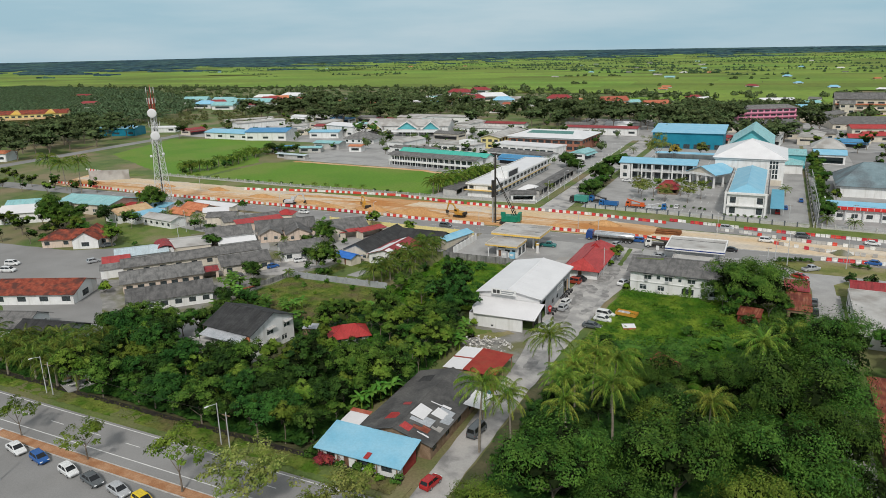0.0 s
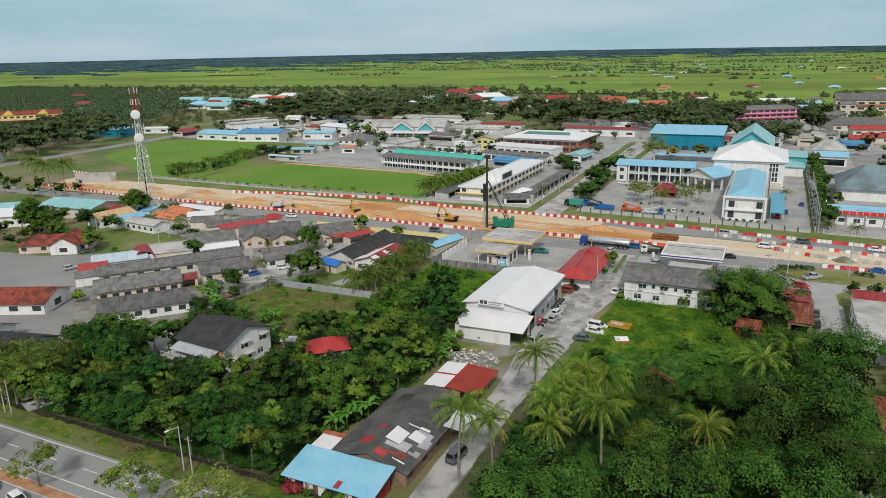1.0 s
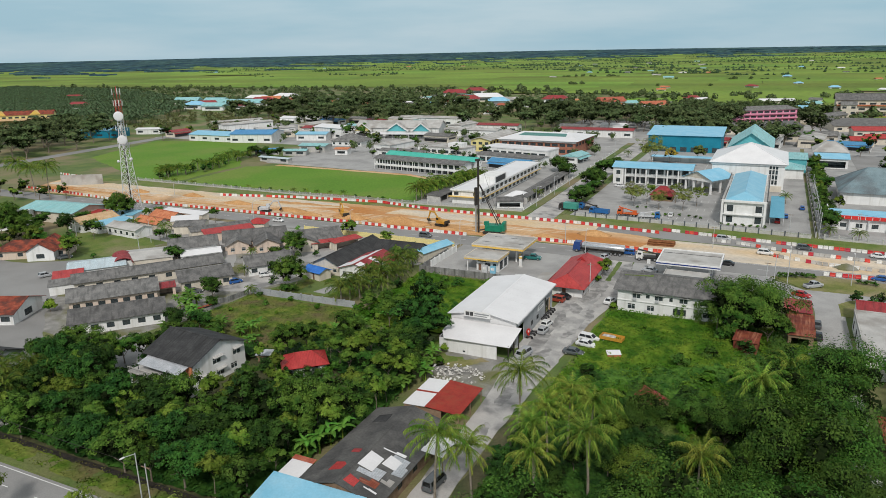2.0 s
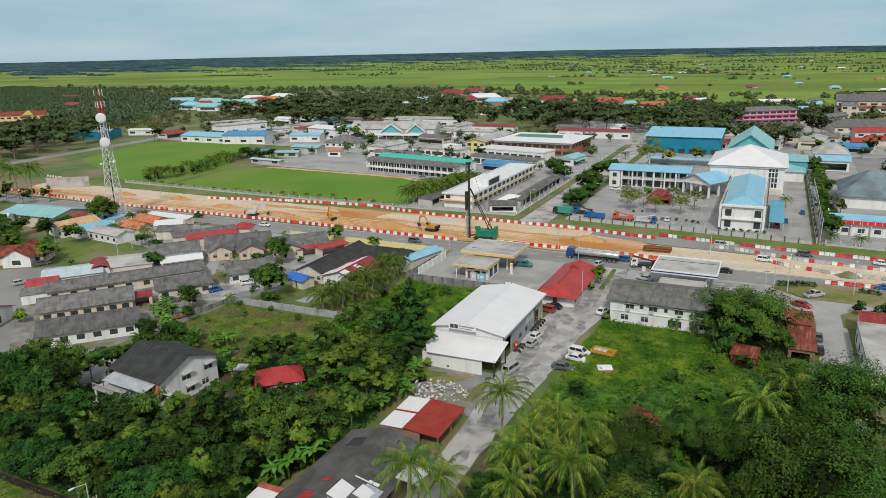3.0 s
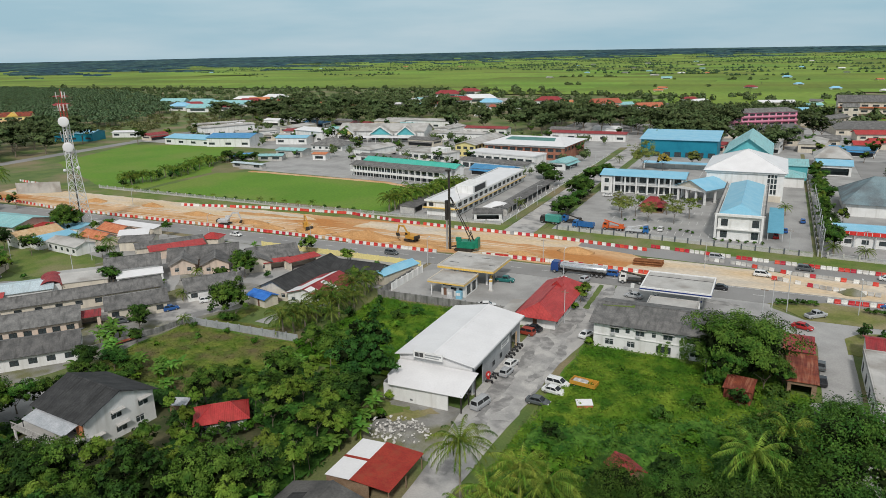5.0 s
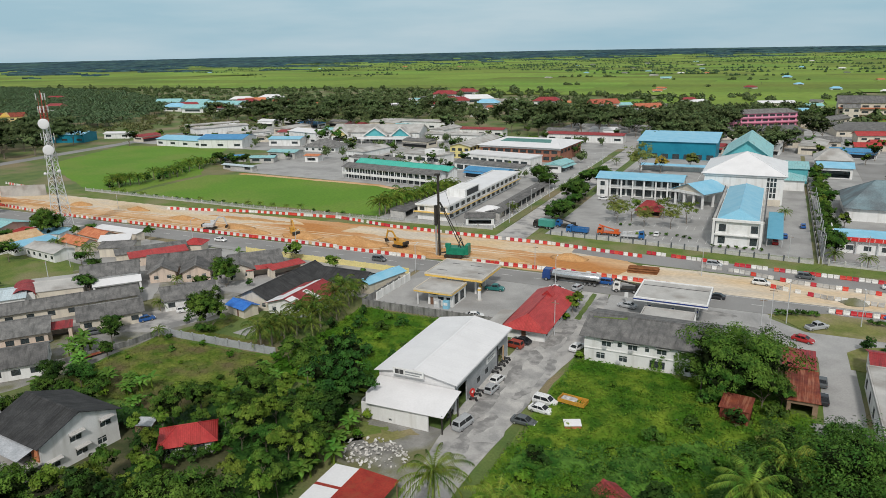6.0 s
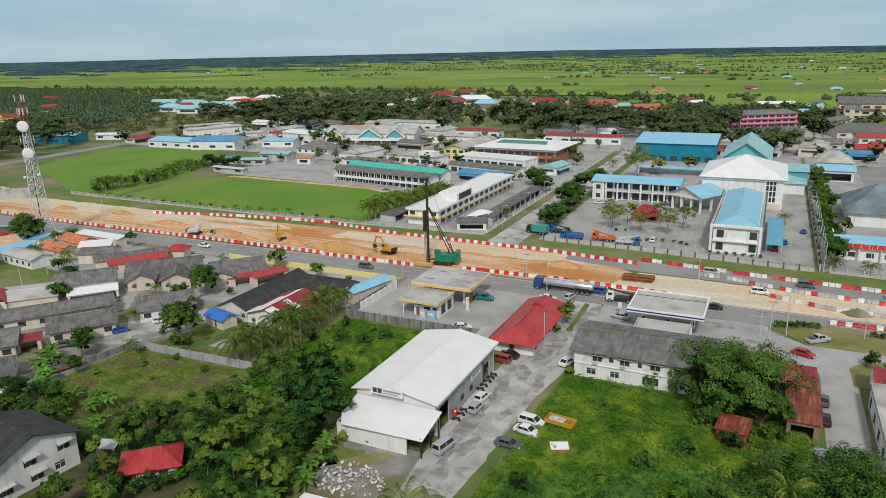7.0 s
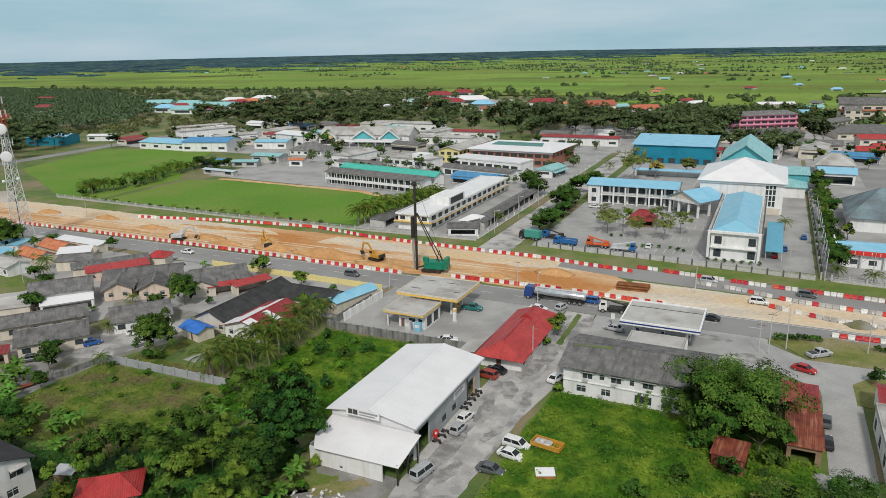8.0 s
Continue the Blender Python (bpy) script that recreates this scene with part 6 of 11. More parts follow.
# ---- other buildings north of the highway ----
def north_side():
    h = house
    b = h("clinic_building", "white single-storey building with red fascia and blue roof", "office building", 41, 279, 0, 45, 13, 4.2, "gable", 1.2, 0.4, M_WHITE, M_R_BLUE, south=row(45, 9, 1.9, 1.0, 1.4, "dark", 3.5))
    part("fascia", Geo().box(-22.8, -7.6, 3.9, 22.8, -7.0, 5.0, 0.03), M_REDP, b, "red fascia band")
    g = Geo()
    for i in range(23):
        g.box(-22.2 + i * 2.0, -7.66, 4.0, -22.05 + i * 2.0, -7.59, 4.9)
    part("fascia_lettering", g, M_WHITE, b)
    for x in (-22.6, 22.3):
        part("gable_wall", Geo().box(x, -7.6, 0, x + 0.3, 7.2, 5.6), M_WHITE, b)
    columns(b, [-22 + i * 5.5 for i in range(9)], -7.2, 3.9, 0.18, M_STEEL)
    h("hip_hall", "grey hall with steep hipped and gabled roof", "hall", 38, 331, 0, 26, 30, 5.0, "hip", 7.0, 1.2, M_WHITE, M_R_SLATE, ridge=8)
    h("white_lodge", "white lodge with grey hipped roof", "house", 26.5, 432, 0, 15, 18, 5.6, "hip", 4.0, 1.0, M_WHITE, M_R_LGREY, ridge=4)
    h("blue_lodge", "open lodge with pale blue roof", "pavilion", 26.0, 408, 0, 14, 13, 5.0, "gable", 1.6, 0.8, M_WHITE, M_R_BLUE, south=[(1, 0.4, 12, 3.2, "open")])
    h("east_bungalow", "white bungalow with pale teal roof", "house", 62, 390, 10, 22, 12, 4.0, "gable", 1.6, 0.8, M_WHITE, M_R_TEAL)
    h("east_bungalow", "white bungalow with grey roof", "house", 74, 345, 10, 24, 14, 4.0, "gable", 1.8, 0.8, M_WHITE, M_R_GREY)
    # schools far right
    b = h("school_block", "pink three-storey school block with grey hipped roof", "school", -13, 618, 32, 55, 11, 10.4, "hip", 2.4, 1.0, M_PINK, M_R_GREY,
          south=[o for k in range(3) for o in row(55, 10, 4.2, 1.0 + 3.4 * k, 1.5, "dark", 1.5)])
    for k in range(3):
        part("gallery", Geo().box(-27.5, -7.2, 0.1 + 3.4 * k, 27.5, -5.55, 0.9 + 3.4 * k), M_PINK, b, "pink gallery parapet")
    b = h("school_block", "cream three-storey school block with red stepped eaves", "school", 87, 688, 2, 90, 14, 14.0, "gable", 4.5, 1.0, M_CREAM, M_R_GREY,
          south=[o for k in range(3) for o in row(90, 12, 4.6, 1.2 + 4.4 * k, 1.6, "dark", 1.5)])
    for k, m in enumerate((M_R_ORANGE, M_CREAM, M_R_ORANGE)):
        part("gallery", Geo().box(-45, -8.6, 0.1 + 4.4 * k, 45, -7.05, 1.1 + 4.4 * k), m, b)
    h("stair_tower", "cream gabled stair tower", "school", 51, 674, 2, 11, 7, 10.5, "gable", 2.2, 0.6, M_CREAM, M_R_GREY, south=row(11, 2, 3, 7.4, 1.8, "dark") + row(11, 2, 3, 3.2, 1.8, "dark"))
    for x, y, rot, L, W, label, rm in ((-14, 555, 32, 58, 24, "broad grey-roofed classroom row", M_R_GREY), (62, 592, 12, 62, 40, "broad low school hall with grey roof", M_R_GREY), (33, 640, 62, 50, 12, "grey-roofed classroom row running back", M_R_GREY),
                                       (19, 511, 6, 30, 13, "low grey-roofed hall behind trees", M_R_GREY), (76, 552, 12, 64, 11, "classroom row with red roof", M_R_RED), (46, 492, 10, 12, 7, "small canteen with red roof", M_R_RED), (60, 506, 10, 22, 9, "low canteen hall with red roof", M_R_RED),
                                       (-3, 803, 16, 32, 10, "long low white shed by the paddies", M_R_WHITE), (-32, 710, 30, 20, 9, "low white-roofed house by the school", M_R_WHITE), (21, 718, 10, 16, 10, "small house with pale blue roof", M_R_BLUE)):
        h("classroom_row", label, "school", x, y, rot, L, W, 4.2, "gable", 1.2 + W * 0.05, 1.0, M_CREAM, rm, south=row(L, max(2, int(L / 7)), 3, 1.2, 1.4, "dark", 2))
    # school beside the playing field
    b = h("long_school_house", "long white-roofed school building with cream front", "school", -110, 305, 0, 12, 76, 5.6, "flat", 0.3, 0.7, M_WHITE, M_R_WHITE, south=row(12, 2, 2.0, 3.4, 1.4, "dark"), east=row(75, 14, 3.2, 3.2, 1.6, "dark", 2) + row(75, 14, 3.2, 0.6, 1.6, "dark", 2), cap=M_WHITE)
    part("stair_block", Geo().box(-1.5, -22, 5.6, 6.2, -8, 8.6, 0.05), M_WHITE, b, "white stair block on the roof")
    part("louvre", Geo().box(6.2, -20.5, 6.0, 6.3, -9.5, 8.2), M_DARKF, b)
    part("canopy", Geo().box(-7.2, -39.5, 2.9, 7.2, -37.9, 3.1), M_FYEL, b, "yellow entrance canopy")
    part("gallery", Geo().box(6.0, -37, 2.75, 7.3, 38, 2.95), M_R_LGREY, b, "grey gallery slab")
    part("gallery_edge", Geo().box(7.3, -37, 2.7, 7.4, 38, 3.0), M_FYEL, b, "yellow gallery edge")
    h("covered_walk", "long low covered walk with grey roof", "shelter", -89.5, 305, 90, 60, 5.0, 2.9, "gable", 0.5, 0.5, M_KERB, M_R_GREY, south=[(1 + i * 6, 0, 5.2, 2.4, "open") for i in range(9)])
    h("white_gazebo", "open gazebo with white hipped roof", "pavilion", -92, 279, 0, 8, 7, 2.8, "hip", 1.4, 0.6, M_CREAM, M_R_WHITE, south=[(0.6, 0, 6.8, 2.2, "open")], ridge=2)
    h("grey_guard_house", "grey-roofed guard house by the fence", "guard house", -92, 269, 20, 10, 7, 2.8, "gable", 0.9, 0.5, M_WHITE, M_R_GREY, south=[(1, 0.5, 8, 1.6, "open")])
    h("covered_parking", "long low parking roof in grey sheet", "carport", -124, 292, 90, 52, 6, 2.6, "shed", 0.3, 0.4, M_KERB, M_R_GREY, south=[(1 + i * 7, 0, 6.2, 2.2, "open") for i in range(7)])
    b = h("hostel_block", "low school block with grey roof and dark window band", "school", -163.2, 333.2, -8.5, 54, 9, 5.6, "gable", 1.2, 1.2, M_WHITE, M_R_GREY, south=row(54, 15, 3.0, 3.0, 1.9, "dark", 1.2) + row(54, 15, 3.0, 0.2, 2.0, "dark", 1.2))
    part("gallery", Geo().box(-27, -6.3, 2.2, 27, -6.15, 3.3), M_WHITE, b, "white gallery parapet")
    part("gallery_floor", Geo().box(-27, -6.15, 2.2, 27, -4.55, 2.4), M_R_LGREY, b)
    me = mesh_of("post", Geo().box(-0.12, -6.14, 0, 0.12, -5.9, 5.3), M_WHITE)
    for i in range(16):
        part("post", me, None, b, at=pose(-26.8 + i * 3.57, 0, 0))
    b = h("green_roof_block", "school block with bright sea green roof", "school", -162.6, 344.2, -10.5, 57, 7, 5.8, "gable", 1.4, 0.8, M_WHITE, M_R_GREEN, south=row(57, 12, 3.0, 2.6, 1.6, "dark", 1.5))
    b = h("grey_flat_block", "low block with pale grey flat roof", "school", -177, 392, -10, 33, 13, 4.8, "flat", 0.4, 0.3, M_WHITE, M_R_LGREY, south=row(33, 7, 3, 1.4, 1.8, "dark", 1.5))
    part("stair_block", Geo().box(4, -4, 4.8, 13, 3, 7.2, 0.05), M_WHITE, b, "white stair block on the roof")
    h("grey_flat_block", "low block with dark open bays", "school", -132, 397, -12, 42, 13, 5.0, "flat", 0.4, 0.3, M_WHITE, M_R_WHITE, south=row(42, 8, 3.8, 0.4, 2.8, "dark", 1.5))
    h("grey_flat_block", "low grey block beside a covered walk", "school", -128, 372, -12, 40, 9, 4.0, "gable", 1.0, 0.6, M_WHITE, M_R_GREY, south=row(40, 8, 3.8, 0.4, 2.4, "dark", 1.5))
    h("grey_flat_block", "low classroom with grey roof behind a green one", "school", -195, 372, -10, 30, 8, 4.0, "gable", 1.0, 0.6, M_WHITE, M_R_GREY, south=row(30, 6, 3.4, 0.4, 2.4, "dark", 1.5))
    # market hall with hipped white roof and green skylight
    b = h("market_hall", "brick market hall with white hipped roof and green skylights", "market", -125.5, 427, -3, 47, 36, 8.0, "hip", 2.6, 1.5, M_BRICKW, M_R_WHITE, ridge=30, south=row(47, 10, 3.4, 1.0, 2.0, "dark", 1.5) + row(47, 10, 3.4, 4.6, 1.6, "dark", 1.5), east=row(35, 6, 3.2, 4.8, 1.6, "dark", 1.5))
    part("skylight", Geo().slab((-15, -9.5, 9.38), (15, -9.5, 9.38), (13.5, -3.0, 10.35), (-13.5, -3.0, 10.35), 0.05), M_R_SKYL, b, "dull green skylight strip")
    part("eaves_band", Geo().box(-24, -18.6, 6.8, 24, -18.1, 7.6), M_WHITE, b)
    h("yellow_block", "yellow two-storey block with long grey roof", "office building", -161.2, 431, 90, 48, 12.4, 7, "gable", 1.5, 0.9, M_YELLOW, M_R_LGREY, west=row(12, 3, 2.4, 4.2, 1.6, "dark") + row(12, 3, 2.4, 0.9, 1.6, "dark"), south=row(48, 9, 2.6, 4.2, 1.6, "dark"))
    h("grey_hip_house", "wide bungalow with dark grey hipped roof", "house", -257, 413, 4, 22, 15, 3.4, "hip", 3.6, 0.8, M_WHITE, M_R_GREY, ridge=7, south=row(22, 5, 1.8, 0.9, 1.3, "dark"))
    # hall with three gables
    b = h("gabled_college", "white college with broad grey roof and blue glazed gables", "college", -249, 468, 12, 62, 22, 7.0, "gable", 4.0, 1.0, M_WHITE, M_R_LGREY, south=row(60, 8, 3, 1.0, 2.0, "dark", 2))
    for x, w, glaze in ((-25, 13, M_YELLOW), (1, 16, M_R_TEAL), (19, 13, M_R_TEAL)):
        e, top = w / 2, 10.6
        part("front_gable", Geo().slab((x + e + 0.8, -15.2, 4.9), (x + e + 0.8, -1.0, 6.6), (x, -1.0, top + 0.4), (x, -15.2, top), 0.3), M_R_LGREY, b)
        part("front_gable", Geo().slab((x - e - 0.8, -1.0, 6.6), (x - e - 0.8, -15.2, 4.9), (x, -15.2, top), (x, -1.0, top + 0.4), 0.3), M_R_LGREY, b)
        part("bargeboard", Geo().slab((x - e - 0.8, -15.3, 4.2), (x, -15.3, top - 0.7), (x, -15.3, top + 0.1), (x - e - 0.8, -15.3, 5.0), 0.12).slab((x, -15.3, top - 0.7), (x + e + 0.8, -15.3, 4.2), (x + e + 0.8, -15.3, 5.0), (x, -15.3, top + 0.1), 0.12), M_WHITE, b, "white bargeboard")
        part("gable_glazing", Geo().add([(x - e, -14.1, 4.7), (x + e, -14.1, 4.7), (x, -14.1, top - 0.6), (x - e, -13.8, 4.7), (x + e, -13.8, 4.7), (x, -13.8, top - 0.6)], [(0, 1, 2), (5, 4, 3), (1, 4, 5, 2), (0, 2, 5, 3), (0, 3, 4, 1)]), M_TEALW if glaze is M_R_TEAL else glaze, b)
        part("bay", Geo().box(x - e + 0.6, -13.8, 0, x + e - 0.6, -11.05, 4.7), M_WHITE, b)
        part("bay_window", Geo().box(x - e + 1.6, -13.9, 1.0, x + e - 1.6, -13.8, 3.4), M_DARKF, b)
    part("front_canopy", Geo().slab((-20, -20, 3.2), (30, -20, 3.2), (30, -14, 3.9), (-20, -14, 3.9), 0.15), M_R_WHITE, b, "white front canopy")
    columns(b, [-19 + 6 * i for i in range(9)], -19.6, 3.1, 0.15, M_WHITE)
    # blue market roofs and shophouses to the west
    for x, y, rot, L, W, hh, rm, wm, label in (
            (-367, 408, -1, 42, 19, 4.6, M_R_BLUE, M_WHITE, "long market shed with pale blue roof"),
            (-335, 411, 15, 31, 22, 6, M_R_DBLUE, M_WHITE, "market shed with strong blue roof"),
            (-386, 459, 65, 42, 10, 7, M_R_LGREY, M_WHITE, "white two-storey shophouse row"),
            (-293, 448, -15, 29, 16, 7.5, M_R_WHITE, M_WHITE, "white two-storey hall with white roof"),
            (-299, 429, 15, 22, 12, 4.5, M_R_BLUE, M_WHITE, "hall with pale blue sheet roof"),
            (-352, 452, 60, 30, 10, 4.5, M_R_LGREY, M_WHITE, "row of pale roofed shops"),
            (-322, 442, 15, 20, 9, 4, M_R_LGREY, M_CREAM, "low cream store with grey roof"),
            (-283, 357, 40, 14, 8, 3, M_R_DBLUE, M_KERB, "parking shelter with blue roof"),
            (-264, 361, 20, 14, 7, 3, M_R_TEAL, M_KERB, "parking shelter with teal roof"),
            (-262, 379, 5, 18, 10, 4, M_R_TEAL, M_KERB, "long teal roofed stalls"),
            (-258, 334, -6, 22, 3.6, 2.6, M_R_PALE, M_KERB, "long pale shelter roof"),
            (-237, 372, 10, 8, 6.5, 3.6, M_R_ORANGE, M_WHITE, "small house with orange roof"),
            (-322, 469, 8, 24, 12, 4, M_R_MAROON, M_WHITE, "low hall with maroon roof"),
            (-474, 398, 20, 30, 17, 6, M_R_BLUE, M_BLUEW, "blue warehouse with faded blue roof"),
            (-455, 425, 20, 20, 9, 4, M_R_WHITE, M_WHITE, "row of white roofed stalls"),
            (-432, 500, 60, 44, 8, 4, M_R_LGREY, M_CREAM, "row of old grey shops"),
            (-440, 268, 24, 30, 12, 5, M_R_ORANGE, M_WHITE, "white house with orange tile roof"),
            (-196, 478, 0, 40, 10, 5, M_R_LGREY, M_WHITE, "low shophouse row with pale roof"),
            (-112, 500, 0, 50, 10, 5, M_R_MAROON, M_WHITE, "shop row with maroon roof"),
            (-195, 512, 0, 44, 10, 5, M_R_MAROON, M_WHITE, "shop row with maroon eaves"),
            (-260, 545, 0, 60, 12, 6, M_R_LGREY, M_WHITE, "shop row with pale eaves")):
        h("shed_hall", label, "hall", x, y, rot, L, W, hh, "gable", W * 0.09, 0.7, wm, rm, south=row(L, max(2, int(L / 9)), 4.2, 0.9 if hh < 4 else 1.4, 1.5, "dark", 1.5))
    # yellow and red school on the far left
    PLANS.append((-625, 405, 42, 60, 34))
    b = h("painted_school", "long cream school block with red roof and lilac lower roof", "school", -672, 446, 42, 90, 14, 9, "gable", 3.0, 1.0, M_YELLOW, M_R_TILE, south=row(90, 16, 3.4, 5.6, 1.6, "dark", 2))
    part("lower_roof", Geo().slab((-48, -16, 4.2), (48, -16, 4.2), (48, -7.0, 5.4), (-48, -7.0, 5.4), 0.1), M_R_TAN, b)
    for x in (-30, 0, 30):
        part("dormer", Geo().add([(x - 5, -8.2, 8.6), (x + 5, -8.2, 8.6), (x, -8.2, 12.6), (x - 5, 0, 8.6), (x + 5, 0, 8.6), (x, 0, 12.6)], [(0, 1, 2), (5, 4, 3), (1, 4, 5, 2), (0, 2, 5, 3), (0, 3, 4, 1)]), M_FYEL, b)


north_side()


# small houses scattered over town edge and plain
def far_houses():
    rng = random.Random(12)
    protos = []
    for k, (rm, wm, text) in enumerate(((M_R_ORANGE, M_WHITE, "white bungalow with orange roof"), (M_R_MAROON, M_WHITE, "white bungalow with maroon roof"), (M_R_LGREY, M_CREAM, "cream bungalow with pale grey roof"),
                                        (M_R_BLUE, M_WHITE, "white bungalow with pale blue roof"), (M_R_TEAL, M_WHITE, "white bungalow with pale teal roof"), (M_R_WHITE, M_CREAM, "cream bungalow with white roof"), (M_R_GREY, M_WHITE, "white bungalow with grey roof"))):
        L, W, h = 15 + k % 3 * 3, 10, 3.4
        b = thing("bungalow", text + " among gardens", "house", pose(-410 + 67 * k, 690 + (k * 53) % 140, 0, 0, 0, 10 * k), "bungalows on the plain")
        part("wall", Geo().box(-L / 2, -W / 2, 0, L / 2, W / 2, h), wm, b)
        part("window_band", Geo().box(-L / 3, -W / 2 - 0.05, 1.0, L / 3, -W / 2, 2.4), M_GLASS, b)
        a, c, z0, z1, r = L / 2 + 0.8, W / 2 + 0.8, h - 0.2, h + 2.3, (L / 2 - 3.5 if k % 2 else L / 2 + 0.8)
        part("roof", Geo().add([(-a, -c, z0), (a, -c, z0), (a, c, z0), (-a, c, z0), (-r, 0, z1), (r, 0, z1)], [(0, 1, 5, 4), (2, 3, 4, 5), (1, 2, 5), (3, 0, 4), (3, 2, 1, 0)]), rm, b)
        protos.append(b)
    spots = []
    for _ in range(26):
        spots.append((rng.uniform(-430, 40), rng.uniform(640, 860)))
    for _ in range(8):
        spots.append((rng.uniform(-600, -330), rng.uniform(640, 800)))
    for _ in range(46):
        y = rng.uniform(1000, 2800)
        spots.append((rng.uniform(-0.3 * y if y < 1900 else -0.95 * y, 0.28 * y), y))
    # the village street beyond the belt of trees
    for x, y, k in ((-681, 694, 4), (-614, 639, 3), (-613, 657, 1), (-574, 628, 4), (-593, 669, 4), (-558, 648, 1), (-562, 674, 4), (-574, 709, 1), (-584, 738, 0), (-601, 791, 5), (-628, 765, 5), (-940, 730, 1), (-779, 612, 1), (-540, 690, 1), (-528, 720, 0), (-640, 700, 4), (-388, 872, 1), (-328, 771, 1), (-385, 936, 1), (-315, 802, 5), (-281, 750, 3), (-158, 751, 0), (-226, 785, 1), (-110, 720, 0), (-105, 655, 5)):
        copy_thing(protos[k], pose(x, y, 0, 0, 0, rng.uniform(0, 40)) @ Matrix.Scale(rng.uniform(1.3, 1.8), 4))
        PLANS.append((x, y, 0, 14, 11))
    for x, y in spots:
        p = rng.choice(protos)
        z = 20.0 * max(0.0, (math.hypot(x, y - 150) - 2600) / 2180) ** 1.3
        copy_thing(p, pose(x, y, z, 0, 0, rng.uniform(-40, 40)) @ Matrix.Scale(rng.uniform(0.65, 1.0), 4))
        PLANS.append((x, y, 0, 11, 9))


far_houses()


# closely built shops and stalls of the market quarter
def market_quarter():
    rng = random.Random(44)
    protos = []
    for k, (rm, wm, text, L, W, h) in enumerate(((M_R_WHITE, M_WHITE, "white shop with white roof", 18, 11, 4.5), (M_R_LGREY, M_WHITE, "white shop with pale grey roof", 24, 12, 6.5), (M_R_DBLUE, M_WHITE, "market stalls with blue sheet roof", 22, 10, 3.6),
                                                 (M_R_GREY, M_CREAM, "old shop with dark grey roof", 20, 11, 4.2), (M_R_MAROON, M_CREAM, "cream shop with maroon roof", 16, 10, 4.0), (M_R_LGREY, M_CREAM, "cream shop with grey deck roof", 28, 13, 5.0), (M_R_TEAL, M_WHITE, "white shop with teal roof", 16, 9, 3.8))):
        b = thing("shop", text + " in the market quarter", "shop", pose(-395 + 22 * k, 530 + (k % 2) * 12, 0, 0, 0, -8), "market shops")
        part("wall", Geo().box(-L / 2, -W / 2, 0, L / 2, W / 2, h), wm, b)
        part("shop_front", Geo().box(-L / 2 + 0.8, -W / 2 - 0.06, 0.3, L / 2 - 0.8, -W / 2, 2.3), M_DARKF, b)
        g = Geo()
        for x in (-L / 2 - 0.05, L / 2):
            g.box(x, -W / 2 + 1.5, h * 0.45, x + 0.05, W / 2 - 1.5, h * 0.45 + 1.1)
        g.box(-L / 2 + 1.5, W / 2, h * 0.45, L / 2 - 1.5, W / 2 + 0.05, h * 0.45 + 1.1)
        part("window_band", g, M_DARKF, b)
        part("awning", Geo().slab((-L / 2, -W / 2 - 1.8, 2.5), (L / 2, -W / 2 - 1.8, 2.5), (L / 2, -W / 2, 3.1), (-L / 2, -W / 2, 3.1), 0.06), rm, b)
        a, c, z0, z1 = L / 2 + 0.5, W / 2 + 0.5, h - 0.1, h + 1.3
        part("roof", Geo().add([(-a, -c, z0), (a, -c, z0), (a, c, z0), (-a, c, z0), (-a, 0, z1), (a, 0, z1)], [(0, 1, 5, 4), (2, 3, 4, 5), (1, 2, 5), (3, 0, 4), (3, 2, 1, 0)]), rm, b)
        protos.append(b)
    spots = [p for p in PLANS]

    def free(x, y, r):
        for cx, cy, rot, a, b in spots:
            t = radians(-rot)
            dx, dy = x - cx, y - cy
            if abs(dx * math.cos(t) - dy * math.sin(t)) < a + r and abs(dx * math.sin(t) + dy * math.cos(t)) < b + r * 0.7:
                return False
        return True

    n = 0
    for _ in range(4000):
        q = rng.random()
        if q < 0.5:
            x, y = rng.uniform(-420, -255), rng.uniform(405, 490)
        elif q < 0.85:
            x, y = rng.uniform(-215, -90), rng.uniform(355, 540)
        else:
            x, y = rng.uniform(-64, 60), rng.uniform(465, 500)
        if free(x, y, 10):
            copy_thing(rng.choice(protos), pose(x, y, 0, 0, 0, -8 + rng.choice((0, 0, 90)) + rng.uniform(-3, 3)))
            spots.append((x, y, -8, 10, 6))
            PLANS.append((x, y, -8, 12, 8))
            n += 1
            if n >= 18:
                break


market_quarter()


# ---- plants ----
def ico_template(sub=1):
    bm = bmesh.new()
    bmesh.ops.create_icosphere(bm, subdivisions=sub, radius=1.0)
    v = np.array([p.co[:] for p in bm.verts])
    f = np.array([[p.index for p in q.verts] for q in bm.faces])
    bm.free()
    return v, f


ICO0, ICO1 = (np.array([(0, 0, -1), (0.85, 0, 0), (0, 0.85, 0), (-0.85, 0, 0), (0, -0.85, 0), (0, 0, 1)], float), np.array([(1, 2, 5), (2, 3, 5), (3, 4, 5), (4, 1, 5), (2, 1, 0), (3, 2, 0), (4, 3, 0), (1, 4, 0)])), ico_template(1)


